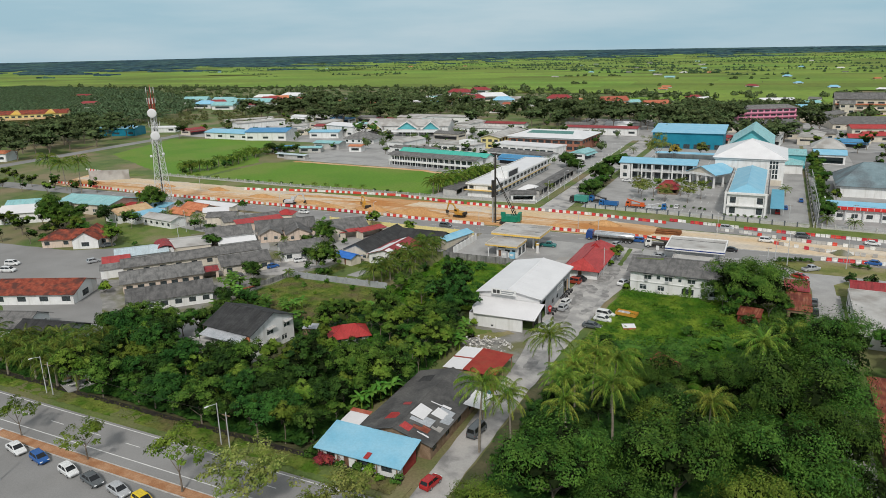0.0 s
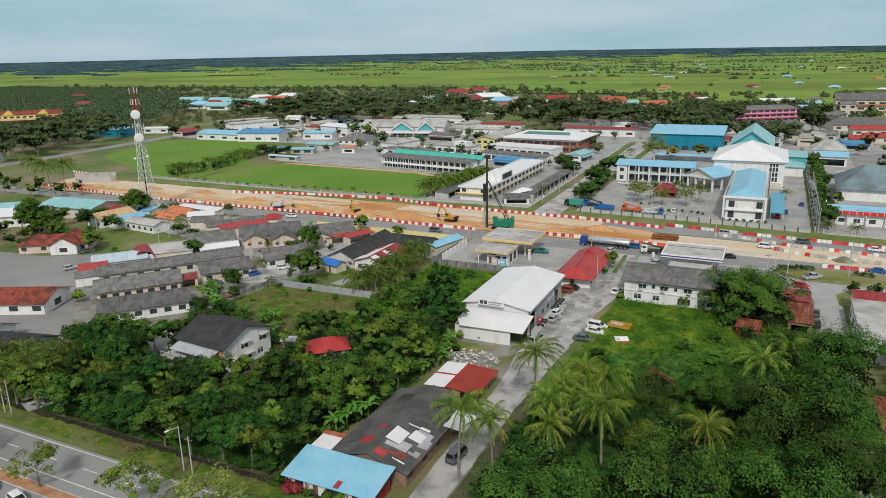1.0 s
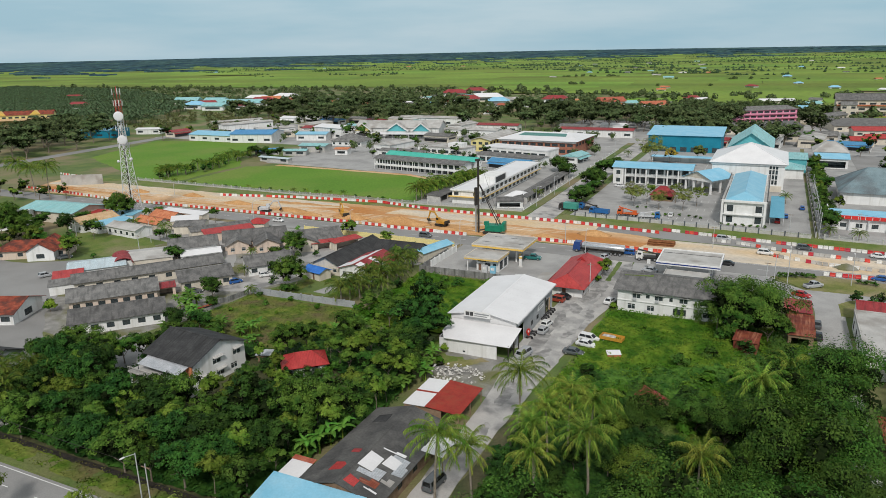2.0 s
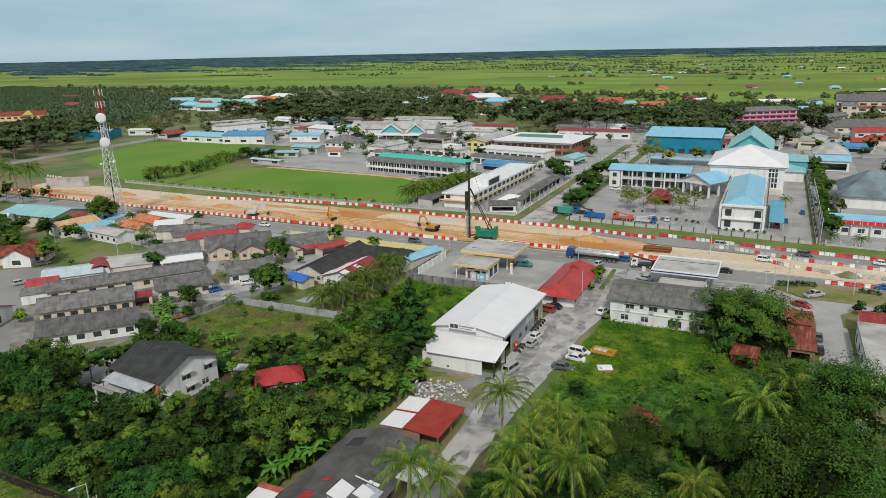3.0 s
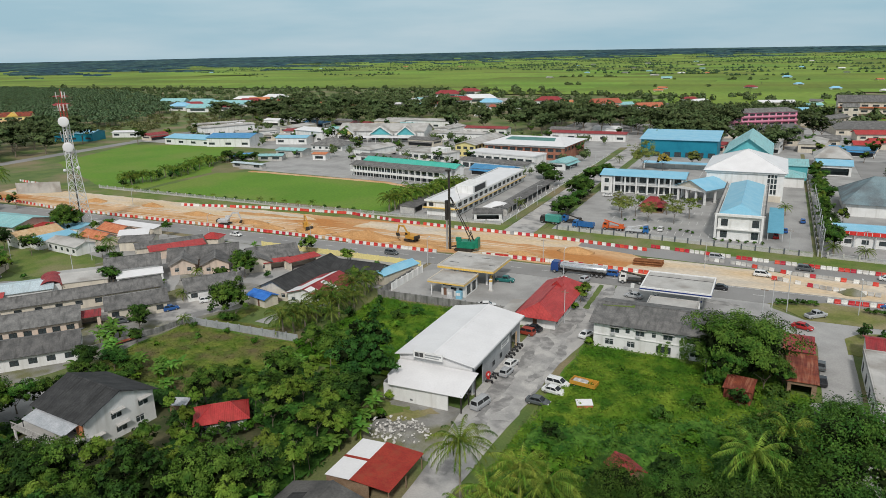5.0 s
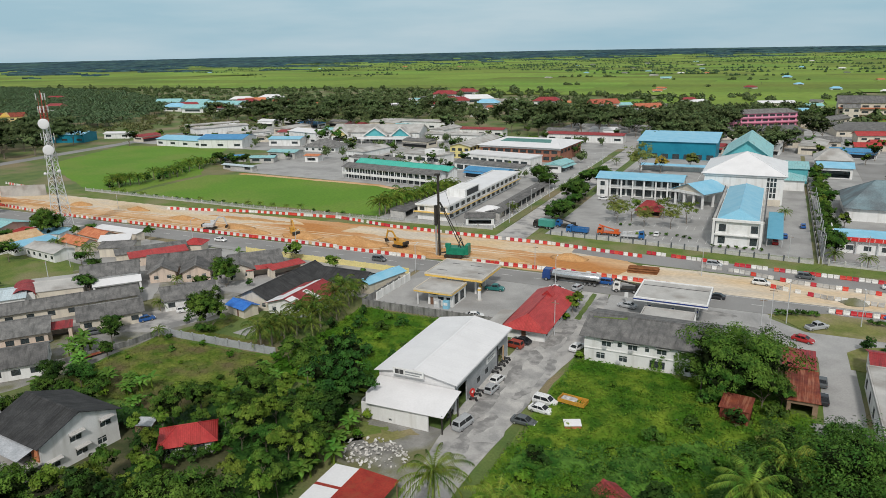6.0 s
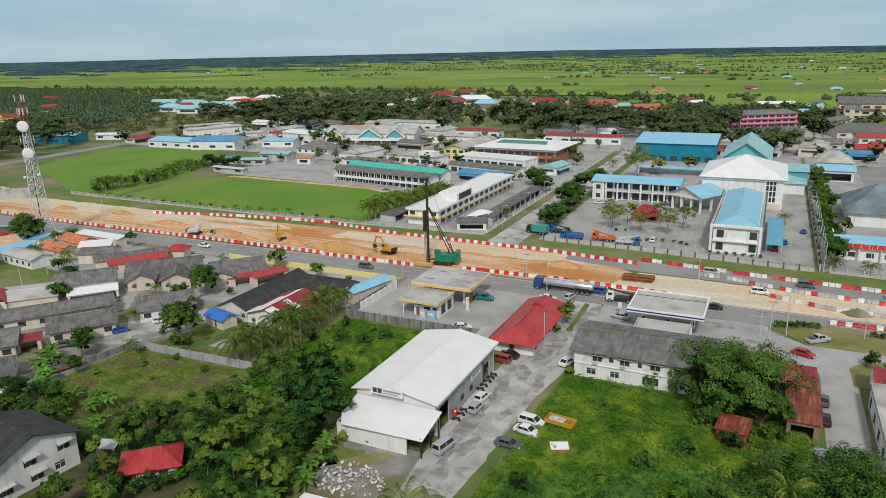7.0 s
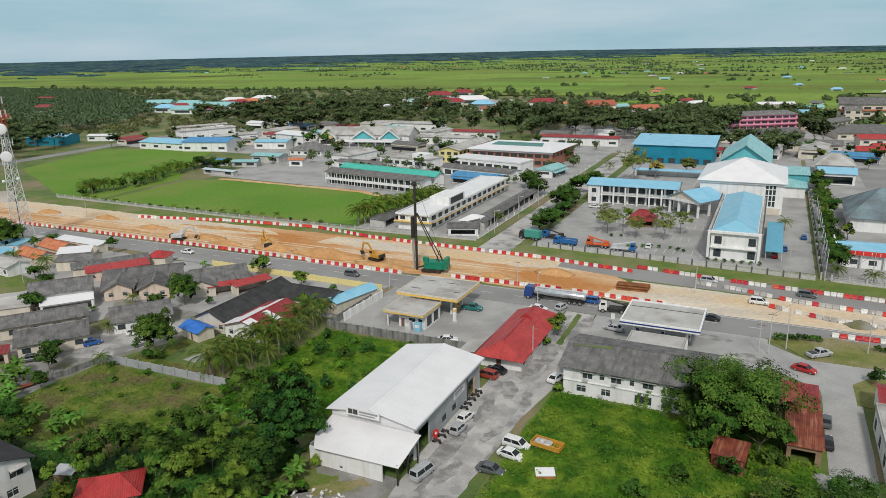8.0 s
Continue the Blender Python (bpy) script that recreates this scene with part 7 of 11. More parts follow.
def mesh_np(name, v, quads, tris, material):
    """Mesh from arrays of corners, four-sided and three-sided faces."""
    me = bpy.data.meshes.new(name)
    nq, ntr = len(quads), len(tris)
    me.vertices.add(len(v))
    me.vertices.foreach_set("co", np.asarray(v, dtype=np.float32).ravel())
    loops = np.concatenate([np.asarray(quads, dtype=np.int32).ravel(), np.asarray(tris, dtype=np.int32).ravel()])
    me.loops.add(len(loops))
    me.loops.foreach_set("vertex_index", loops)
    me.polygons.add(nq + ntr)
    start = np.concatenate([np.arange(nq) * 4, nq * 4 + np.arange(ntr) * 3]).astype(np.int32)
    me.polygons.foreach_set("loop_start", start)
    me.materials.append(material)
    me.update(calc_edges=True)
    me.validate()
    return me


def leaf_quads(rng, c, n, size, droop=0.25, aspect=0.55):
    """Diamond leaves at centres c, facing roughly along n, of the given sizes."""
    k = len(c)
    n = n + rng.normal(0, 0.27, (k, 3))
    n[:, 2] += 0.2
    n /= np.linalg.norm(n, axis=1)[:, None] + 1e-9
    a = rng.normal(0, 1, (k, 3))
    a -= n * (a * n).sum(1)[:, None]
    a /= np.linalg.norm(a, axis=1)[:, None] + 1e-9
    b = np.cross(n, a)
    s = size[:, None]
    p = np.stack([c - a * s * 0.5, c + b * s * aspect * 0.5 - a * s * 0.05, c + a * s * 0.5 - n * s * droop * 0.5, c - b * s * aspect * 0.5 - a * s * 0.05], 1).reshape(-1, 3)
    q = np.arange(4 * k).reshape(-1, 4)
    return p, q


def leaf_tris(rng, c, n, size):
    """Pointed leaves at centres c, facing roughly along n."""
    k = len(c)
    n = n + rng.normal(0, 0.27, (k, 3))
    n[:, 2] += 0.2
    n /= np.linalg.norm(n, axis=1)[:, None] + 1e-9
    a = rng.normal(0, 1, (k, 3))
    a -= n * (a * n).sum(1)[:, None]
    a /= np.linalg.norm(a, axis=1)[:, None] + 1e-9
    b = np.cross(n, a)
    s = size[:, None]
    p = np.stack([c - a * s * 0.4 - b * s * 0.34, c - a * s * 0.4 + b * s * 0.34, c + a * s * 0.55 - n * s * 0.12], 1).reshape(-1, 3)
    return p, np.arange(3 * k).reshape(-1, 3)


def crown(seed, lobes, nleaf, size, material, core=0.5, tuft=1.0, per=56):
    """Crown of boughs: inner twigs in a colour of shade, and tufts of many small leaves gathered over each bough with
    gaps between.
    """
    rng = np.random.default_rng(seed)
    nleaf, size = int(nleaf * 1.4), size * 0.94
    lobes = np.array(lobes, float)
    V, Q, T = [], [], []
    o = 0
    # inner twigs and leaves strewn through each bough, the crown's shade put in their colour
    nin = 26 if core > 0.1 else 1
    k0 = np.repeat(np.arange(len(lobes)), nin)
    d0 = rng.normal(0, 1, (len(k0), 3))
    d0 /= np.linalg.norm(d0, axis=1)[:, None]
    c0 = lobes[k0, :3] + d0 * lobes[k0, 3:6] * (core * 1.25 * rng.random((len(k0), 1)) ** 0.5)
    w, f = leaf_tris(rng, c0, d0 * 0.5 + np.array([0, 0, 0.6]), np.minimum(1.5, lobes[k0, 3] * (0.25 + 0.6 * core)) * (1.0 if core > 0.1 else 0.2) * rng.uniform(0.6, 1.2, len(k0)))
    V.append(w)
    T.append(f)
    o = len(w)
    # tufts over the boughs, most of them above
    area = lobes[:, 3] * lobes[:, 4]
    nt = max(10, nleaf // per)
    pick = rng.choice(len(lobes), nt, p=area / area.sum())
    d = rng.normal(0, 1, (nt, 3))
    d[:, 2] = np.where(d[:, 2] < -0.35, -d[:, 2], d[:, 2])
    d /= np.linalg.norm(d, axis=1)[:, None]
    L = lobes[pick]
    tc = L[:, :3] + d * L[:, 3:6] * rng.uniform(0.6, 1.08, (nt, 1))
    tr = np.clip(L[:, 3] * 0.34, 0.62, 1.3) * tuft * rng.uniform(0.7, 1.3, nt)
    k = rng.integers(0, nt, nleaf)
    e = rng.normal(0, 1, (nleaf, 3))
    e[:, 2] = np.abs(e[:, 2]) * 0.9 - 0.25
    e /= np.linalg.norm(e, axis=1)[:, None]
    c = tc[k] + e * (tr[k] * (0.45 + 0.6 * rng.random(nleaf) ** 0.7))[:, None] * np.array([1.05, 1.05, 0.88])
    p, q = leaf_tris(rng, c, e * 0.7 + d[k] * 0.6, size * rng.uniform(0.6, 1.4, nleaf))
    V.append(p)
    nt2 = sum(len(x) for x in T)
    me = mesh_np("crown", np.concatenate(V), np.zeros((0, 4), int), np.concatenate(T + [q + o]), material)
    me.materials.append(M_CROWN_SHADE)
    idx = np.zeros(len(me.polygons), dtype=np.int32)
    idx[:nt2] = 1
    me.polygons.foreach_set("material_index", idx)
    return me


def trunk_mesh(seed, h, r, limbs, reach, material=None):
    rng = random.Random(seed)
    g = Geo()
    x = y = 0.0
    pts = [(0, 0, -0.2)]
    for i in range(1, 4):
        x += rng.uniform(-0.12, 0.12) * h * 0.2
        y += rng.uniform(-0.12, 0.12) * h * 0.2
        pts.append((x, y, h * i / 3))
    for i in range(3):
        g.tube(pts[i], pts[i + 1], r * (1 - 0.22 * i), 7, r * (1 - 0.22 * (i + 1)))
    for k in range(limbs):
        a = 2 * math.pi * k / limbs + rng.uniform(-0.4, 0.4)
        q = (x + math.cos(a) * reach * rng.uniform(0.6, 1), y + math.sin(a) * reach * rng.uniform(0.6, 1), h + reach * rng.uniform(0.35, 0.8))
        s = pts[2] if k % 3 == 0 else pts[3]
        g.tube(s, q, r * 0.42, 5, r * 0.14)
    return mesh_of("trunk", g, material or M_BARK)


def round_lobes(seed, h0, h1, R, n, flat=0.8):
    rng = random.Random(seed)
    out = []
    for i in range(n):
        a = rng.uniform(0, 2 * math.pi)
        d = R * math.sqrt(rng.random()) * 0.72
        z = h0 + (h1 - h0) * (0.25 + 0.6 * rng.random() * (1 - 0.45 * (d / R) ** 2))
        s = R * rng.uniform(0.34, 0.52)
        out.append((d * math.cos(a), d * math.sin(a), z, s * rng.uniform(0.9, 1.2), s * rng.uniform(0.9, 1.2), s * flat * rng.uniform(0.75, 1.05)))
    out.append((0, 0, (h0 + h1) / 2, R * 0.6, R * 0.6, (h1 - h0) * 0.42))
    return out


def tree_proto(name, label, seed, h, R, nleaf, size, material, lobes=9, trunk_h=0.4, r=0.22, flat=0.8, layered=False, group="", limbs=5, core=0.5, tuft=1.0, per=56):
    b = thing(name, label, "tree", pose(0, -300 - seed, 0), group)
    th = h * trunk_h
    L = round_lobes(seed, th * 0.9, h, R, lobes, flat)
    if layered:
        rng = random.Random(seed)
        L = []
        for i in range(lobes):
            z = th + (h - th) * (i + 0.5) / lobes
            k = math.sin(math.pi * (0.22 + 0.7 * i / lobes))
            for j in range(4):
                a = rng.uniform(0, 6.28)
                d = R * k * rng.uniform(0.25, 0.62)
                L.append((d * math.cos(a), d * math.sin(a), z + rng.uniform(-0.3, 0.3), R * 0.42 * k, R * 0.42 * k, R * 0.13))
    part("trunk", trunk_mesh(seed, th, r, limbs, R * 0.55), None, b)
    part("crown", crown(seed, L, nleaf, size, material, core, tuft, per), None, b)
    return b


def palm_crown(seed, n, length, material, droop=1.12, leaflets=24, width=0.62):
    """Star of arching fronds: each a bending midrib with two combs of long hanging leaflets."""
    rng = random.Random(seed)
    V, T = [], []
    for i in range(n):
        a = 2.4 * i + rng.uniform(-0.25, 0.25)
        up = 1.25 - 1.75 * (i / n) + rng.uniform(-0.15, 0.15)
        l = length * rng.uniform(0.85, 1.1)
        bend = droop * (1.0 + 0.85 * max(0.0, up)) * rng.uniform(0.85, 1.15)
        out, side = Vector((math.cos(a), math.sin(a), 0)), Vector((-math.sin(a), math.cos(a), 0))
        p = Vector((0, 0, 0))
        pts = [p.copy()]
        for k in range(leaflets):
            e = up - bend * (k / leaflets) ** 1.4
            p = p + (out * math.cos(e) + Vector((0, 0, math.sin(e)))) * (l / leaflets)
            pts.append(p.copy())
        for k in range(2, leaflets):
            p, q = pts[k], pts[k + 1]
            s = k / leaflets
            w = width * l * 0.24 * (math.sin(math.pi * (0.1 + 0.86 * s)) ** 0.6) + 0.05
            hang = 0.55 + 0.7 * s + rng.uniform(-0.25, 0.25)
            for sg in (-1, 1):
                tip = p + side * (sg * w * math.cos(hang)) + (q - p).normalized() * (w * 0.5) + Vector((0, 0, -w * math.sin(hang)))
                o = len(V)
                V += [(p + (q - p) * 0.05)[:], (p + (q - p) * 0.75)[:], tip[:]]
                T.append((o, o + 1, o + 2) if sg > 0 else (o + 1, o, o + 2))
        for k in range(0, leaflets - 2, 3):
            o = len(V)
            p, q = pts[k], pts[min(leaflets, k + 4)]
            V += [(p + side * 0.1 + Vector((0, 0, 0.03)))[:], (p - side * 0.1 + Vector((0, 0, 0.03)))[:], (q + Vector((0, 0, 0.03)))[:]]
            T.append((o, o + 1, o + 2))
    return mesh_np("fronds", np.array(V), np.zeros((0, 4), int), np.array(T), material)


def palm_proto(label, seed, h, length, n=18, name="coconut_palm", lean=0.6, material=None, width=0.62):
    b = thing(name, label, "palm", pose(0, -300 - seed, 0))
    g = Geo()
    pts = [(lean * (i / 6) ** 2, 0, -0.2 + (h + 0.2) * i / 6) for i in range(7)]
    for i in range(6):
        g.tube(pts[i], pts[i + 1], 0.2 - 0.014 * i, 7, 0.2 - 0.014 * (i + 1))
    part("trunk", g, M_PALMT, b)
    part("fronds", palm_crown(seed, n, length, material or M_L_PALM, width=width), None, b, at=pose(lean, 0, h))
    return b


def banana_proto(seed):
    rng = random.Random(seed)
    b = thing("banana_plant", "clump of banana plants with broad torn leaves", "banana plant", pose(0, -300 - seed, 0))
    g, s = Geo(), Geo()
    for k in range(3):
        x, y = rng.uniform(-0.9, 0.9), rng.uniform(-0.9, 0.9)
        h = rng.uniform(1.4, 2.3)
        s.tube((x, y, -0.1), (x, y, h), 0.13, 6, 0.08)
        for i in range(8):
            a = 2.4 * i + rng.uniform(-0.3, 0.3)
            l, up = rng.uniform(1.5, 2.4), rng.uniform(0.5, 1.2)
            ring = []
            for j in range(6):
                t = j / 5
                r = l * t * (0.55 + 0.3 * math.cos(up))
                z = h + l * (math.sin(up) * t - 0.62 * t * t)
                w = 0.30 * math.sin(math.pi * (0.1 + 0.86 * t)) + 0.03
                dx, dy = math.cos(a), math.sin(a)
                ring.append(((x + r * dx - w * dy, y + r * dy + w * dx, z - 0.06), (x + r * dx, y + r * dy, z + 0.03), (x + r * dx + w * dy, y + r * dy - w * dx, z - 0.06)))
            o = len(g.v)
            for q in ring:
                g.v += list(q)
            for j in range(5):
                g.f += [(o + 3 * j, o + 3 * j + 1, o + 3 * j + 4, o + 3 * j + 3), (o + 3 * j + 1, o + 3 * j + 2, o + 3 * j + 5, o + 3 * j + 4)]
    part("stem", s, M_L_LIGHT, b)
    part("leaves", g, M_L_BANANA, b)
    return b


CELLS = {}


def index_plans():
    """Sort the plans into squares of the map for quick look-up."""
    CELLS.clear()
    for p in PLANS:
        r = math.hypot(p[3], p[4]) + 6
        for i in range(int((p[0] - r) // 20), int((p[0] + r) // 20) + 1):
            for j in range(int((p[1] - r) // 20), int((p[1] + r) // 20) + 1):
                CELLS.setdefault((i, j), []).append((p[0], p[1], math.cos(radians(-p[2])), math.sin(radians(-p[2])), p[3], p[4]))


index_plans()


def clear_of(x, y, margin=1.0):
    for cx, cy, c, s, a, b in CELLS.get((int(x // 20), int(y // 20)), ()):
        dx, dy = x - cx, y - cy
        if abs(dx * c - dy * s) < a + margin and abs(dx * s + dy * c) < b + margin:
            return False
    return True


def inside(x, y, poly):
    hit = False
    for i in range(len(poly)):
        (x0, y0), (x1, y1) = poly[i], poly[i - 1]
        if (y0 > y) != (y1 > y) and x < (x1 - x0) * (y - y0) / (y1 - y0) + x0:
            hit = not hit
    return hit


TREE_RNG = random.Random(77)


PARTS = {}


def plant(proto, x, y, s=1.0, z=0.0):
    """A further plant on the meshes of a first one, turned and sized by chance."""
    if proto not in PARTS:
        PARTS[proto] = [c for c in scene.objects if c.parent == proto]
    ob = proto.copy()
    scene.collection.objects.link(ob)
    for c in PARTS[proto]:
        d = c.copy()
        scene.collection.objects.link(d)
        d.parent = ob
    ob.matrix_basis = (pose(x, y, z, 0, 0, TREE_RNG.uniform(0, 360)) @ Matrix.Diagonal((s * TREE_RNG.uniform(0.92, 1.08), s * TREE_RNG.uniform(0.92, 1.08), s * TREE_RNG.uniform(0.9, 1.1), 1)))
    return ob


def retire():
    """Remove the first plants, of which only copies stand in the place."""
    for p, kids in PARTS.items():
        for o in (*kids, p):
            bpy.data.objects.remove(o)
    PARTS.clear()


def fill(poly, protos, spacing, smin, smax, margin=2.0, seed=1, taken=None, limit=400):
    """Plants scattered over a polygon, no two nearer than the spacing, clear of buildings."""
    rng = random.Random(seed)
    xs, ys = [p[0] for p in poly], [p[1] for p in poly]
    taken = taken if taken is not None else []
    n = 0
    for _ in range(6000):
        x, y = rng.uniform(min(xs), max(xs)), rng.uniform(min(ys), max(ys))
        if not inside(x, y, poly) or not clear_of(x, y, margin):
            continue
        if any((x - a) ** 2 + (y - b) ** 2 < (spacing * (0.8 + 0.4 * rng.random())) ** 2 for a, b in taken):
            continue
        taken.append((x, y))
        plant(rng.choice(protos), x, y, rng.uniform(smin, smax))
        n += 1
        if n >= limit:
            break
    return taken


THICKET = ((-22.5, 79.5, 0, 0.92), (-7.5, 87, 0, 1.0), (6.5, 93.5, 1, 0.86), (5.0, 128, 1, 0.9), (8.6, 139.0, 0, 0.8), (7.0, 111, 0, 0.95), (-2.5, 118, 1, 0.6), (-28.5, 69, 2, 0.62), (-12, 72.5, 1, 0.74), (2.0, 77, 2, 0.84), (-1, 104, 1, 0.62), (-12.5, 102.5, 2, 0.58), (9.0, 70, 2, 0.72), (-20.5, 91, 1, 0.42), (11.5, 124, 0, 0.85), (12.0, 134, 1, 0.9), (12.4, 102, 1, 0.72), (12.6, 113.5, 1, 0.72), (14.6, 148.0, 1, 0.5), (15.4, 143.0, 2, 0.55), (14.2, 153.6, 0, 0.4), (12.8, 92.5, 0, 0.6), (-13.5, 118.0, 1, 0.58), (-19.5, 115.5, 2, 0.42), (-7.0, 121.5, 0, 0.5))


def near_plants():
    PLANS.extend([(-97.5, 97.4, -5, 9.0, 3.6), (-86.5, 105, 0, 4.0, 7.0), (-72.8, 111.4, -42, 7.0, 4.4), (-13, 119.5, 0, 3.5, 3.0), (-104, 158, 0, 4, 4), (-120, 107, 35, 5, 7)])
    index_plans()
    T = tree_proto
    deep = [T("broadleaf_tree", "dense dark green broadleaf tree in a thicket", 1, 9.5, 4.6, 3400, 0.40, M_L_DEEP, 13),
            T("broadleaf_tree", "dense green broadleaf tree in a thicket", 2, 10.5, 5.0, 3600, 0.42, M_L_BIG, 14, trunk_h=0.28, tuft=1.25, per=90),
            T("broadleaf_tree", "round green broadleaf tree in a thicket", 3, 8.0, 4.0, 2500, 0.40, M_L_MID, 11),
            T("broadleaf_tree", "tall dark green broadleaf tree", 4, 12.5, 4.6, 3200, 0.42, M_L_DEEP, 14, flat=1.0)]
    light = [T("light_tree", "yellow-green feathery tree in a thicket", 5, 8.5, 4.2, 2500, 0.46, M_L_LIGHT, 10),
             T("olive_tree", "dusty olive green tree in a thicket", 6, 8.5, 3.8, 2400, 0.5, M_L_DUSTY, 9)]
    slim = [T("slim_tree", "slim young tree with open green crown", 7, 8.5, 2.6, 1500, 0.46, M_L_BIG, 7, trunk_h=0.45, r=0.12, flat=1.1),
            T("slim_tree", "slim tree with light green crown", 8, 9.5, 2.4, 1400, 0.48, M_L_LIGHT, 7, trunk_h=0.5, r=0.12, flat=1.2)]
    bush = [T("shrub", "dense green shrub", 9, 2.6, 1.9, 300, 0.46, M_L_MID, 4, trunk_h=0.15, r=0.06),
            T("shrub", "yellow-green leafy shrub", 10, 2.2, 1.7, 280, 0.46, M_L_WEED, 4, trunk_h=0.15, r=0.06),
            T("shrub", "dark green leafy shrub", 11, 3.2, 2.2, 320, 0.48, M_L_DEEP, 4, trunk_h=0.15, r=0.06)]
    for o in bush:
        o["label"] += " among weeds"
    street = [T("street_tree", "thin-crowned roadside tree with pale green leaves", 12, 7.4, 3.6, 1300, 0.32, M_L_LIGHT, 12, trunk_h=0.5, r=0.14, core=0.06),
              T("street_tree", "roadside tree with dusty open crown", 13, 8.0, 4.4, 3000, 0.32, M_L_DUSTY, 15, trunk_h=0.42, r=0.16, core=0.06)]
    layer = T("layered_tree", "dark green tree with flat layered branches", 14, 10.5, 5.8, 5600, 0.44, M_L_DEEP, 10, trunk_h=0.2, layered=True)
    big = T("spreading_tree", "large spreading dark green tree beside a house", 15, 11.5, 10.0, 14500, 0.42, M_L_BIG, 50, trunk_h=0.12, r=0.45, core=0.4, tuft=1.4, per=150)
    big_deep = T("spreading_tree", "broad dense green tree crown in a thicket", 16, 12.5, 6.8, 5600, 0.42, M_L_MID, 20, trunk_h=0.3, r=0.35, core=0.4)
    dome = [T("dome_tree", "broad domed green tree crown in a thicket", 61, 13.0, 8.6, 8200, 0.40, M_L_MID, 34, trunk_h=0.2, r=0.4, core=0.36, flat=0.95, tuft=1.9, per=230),
            T("dome_tree", "broad tall domed tree in a thicket", 62, 13.5, 8.0, 7800, 0.38, M_L_MID, 32, trunk_h=0.2, r=0.4, core=0.36, flat=1.0, tuft=1.9, per=230),
            T("dome_tree", "broad yellowish domed tree in a thicket", 63, 12.0, 7.6, 7000, 0.38, M_L_LIGHT, 30, trunk_h=0.2, r=0.35, core=0.36, flat=0.95, tuft=1.9, per=230)]
    palms = [palm_proto("tall coconut palm with arching fronds", 21, 11.0, 5.4, 30), palm_proto("coconut palm with yellowish arching fronds", 22, 10.6, 5.2, 28, lean=-0.5, material=M_L_PALMY), palm_proto("short palm with arching fronds", 23, 3.4, 3.8, 22, lean=0.2),
             palm_proto("dense dark short palm in a garden grove", 24, 3.8, 3.6, 20, lean=0.2, material=M_L_PALMD, width=0.78)]
    banana = [banana_proto(31), banana_proto(32)]
    round_tree = T("round_tree", "dense round bright green street tree", 19, 6.8, 5.0, 3000, 0.45, M_L_MID, 16, trunk_h=0.12, r=0.2, per=80, tuft=1.2)
    garden_tree = T("garden_tree", "dense rounded green garden tree", 64, 8.6, 4.0, 4200, 0.42, M_L_BIG, 22, trunk_h=0.06, r=0.18, flat=1.15, per=90, tuft=1.3, core=0.25)
    # single trees
    plant(layer, -63.2, 135.5, 1.25)
    plant(layer, -72.0, 93.0, 1.0)
    plant(deep[0], -60.5, 127.5, 0.75)
    plant(deep[2], -59.2, 122.3, 0.72)
    plant(deep[1], -64.0, 127.0, 0.75)
    plant(banana[0], -57.6, 130.5, 1.1)
    plant(banana[1], -57.2, 126.0, 1.1)
    plant(big, -1.8, 168.2, 0.9)
    for p, x, y, s in ((deep[2], -3.8, 163.6, 0.85), (deep[1], 2.6, 163.2, 0.72), (deep[2], -7.4, 166.4, 0.8), (deep[2], 5.6, 165.6, 0.7), (bush[0], -6.0, 161.4, 1.1), (bush[0], 4.6, 160.6, 1.2), (light[0], -38.6, 195.4, 0.5), (light[0], -38.7, 198.6, 0.42)):
        plant(p, x, y, s)
    coconuts = ((-36.6, 87.6, 1.02), (-32.7, 91.0, 0.92), (-32.1, 109.0, 0.98), (-26.2, 104.6, 0.95), (-18.4, 98.0, 1.05), (-24.5, 93.2, 0.9), (2.2, 122.4, 1.05), (-4.7, 100.4, 0.95), (-20.6, 107.0, 0.95), (-24.4, 109.5, 0.95), (-26.4, 99.2, 0.92), (5.4, 132.2, 0.9))
    for k, (x, y, s) in enumerate(coconuts):
        plant(palms[k % 2], x, y, s)
    plant(palms[2], -5.0, 110.5, 1.2)
    for x, y, s in ((-30.5, 105.5, 0.42), (-28.6, 111.5, 0.45), (-22.6, 112.6, 0.5), (-21.8, 103.2, 0.5), (-17.0, 104.2, 0.5), (-23.4, 98.0, 0.48), (-29.0, 95.6, 0.46), (-27.6, 88.4, 0.5), (-14.6, 110.0, 0.5), (-8.6, 111.4, 0.5), (-16.2, 93.6, 0.5), (-31.6, 100.0, 0.4)):
        plant(deep[0], x, y, s)
    for x, y, k, s in ((-107.9, 62.0, 0, 0.9), (-91.5, 61.6, 0, 1.0), (-71.6, 61.3, 0, 1.3), (-59.5, 61.2, 1, 1.32), (-44.5, 61.2, 1, 1.25)):
        plant(street[k], x, y, s)
    plant(garden_tree, -110.8, 154.9, 1.08)
    for x, y in ((-112.6, 153.0), (-109.4, 153.0), (-111.0, 152.4)):
        plant(bush[0], x, y, 0.8)
    plant(garden_tree, -128.6, 179.6, 1.0)
    plant(deep[2], -130.0, 145.0, 0.62)
    plant(garden_tree, -222.0, 196.0, 1.35)
    plant(garden_tree, -233.0, 160.5, 1.5)
    plant(garden_tree, -227.5, 161.5, 1.2)
    plant(garden_tree, -239.0, 164.0, 1.2)
    plant(deep[0], -221.0, 172.5, 0.8)
    plant(deep[1], -208.0, 172.5, 0.7)
    plant(bush[1], -156.5, 118.5, 1.3)
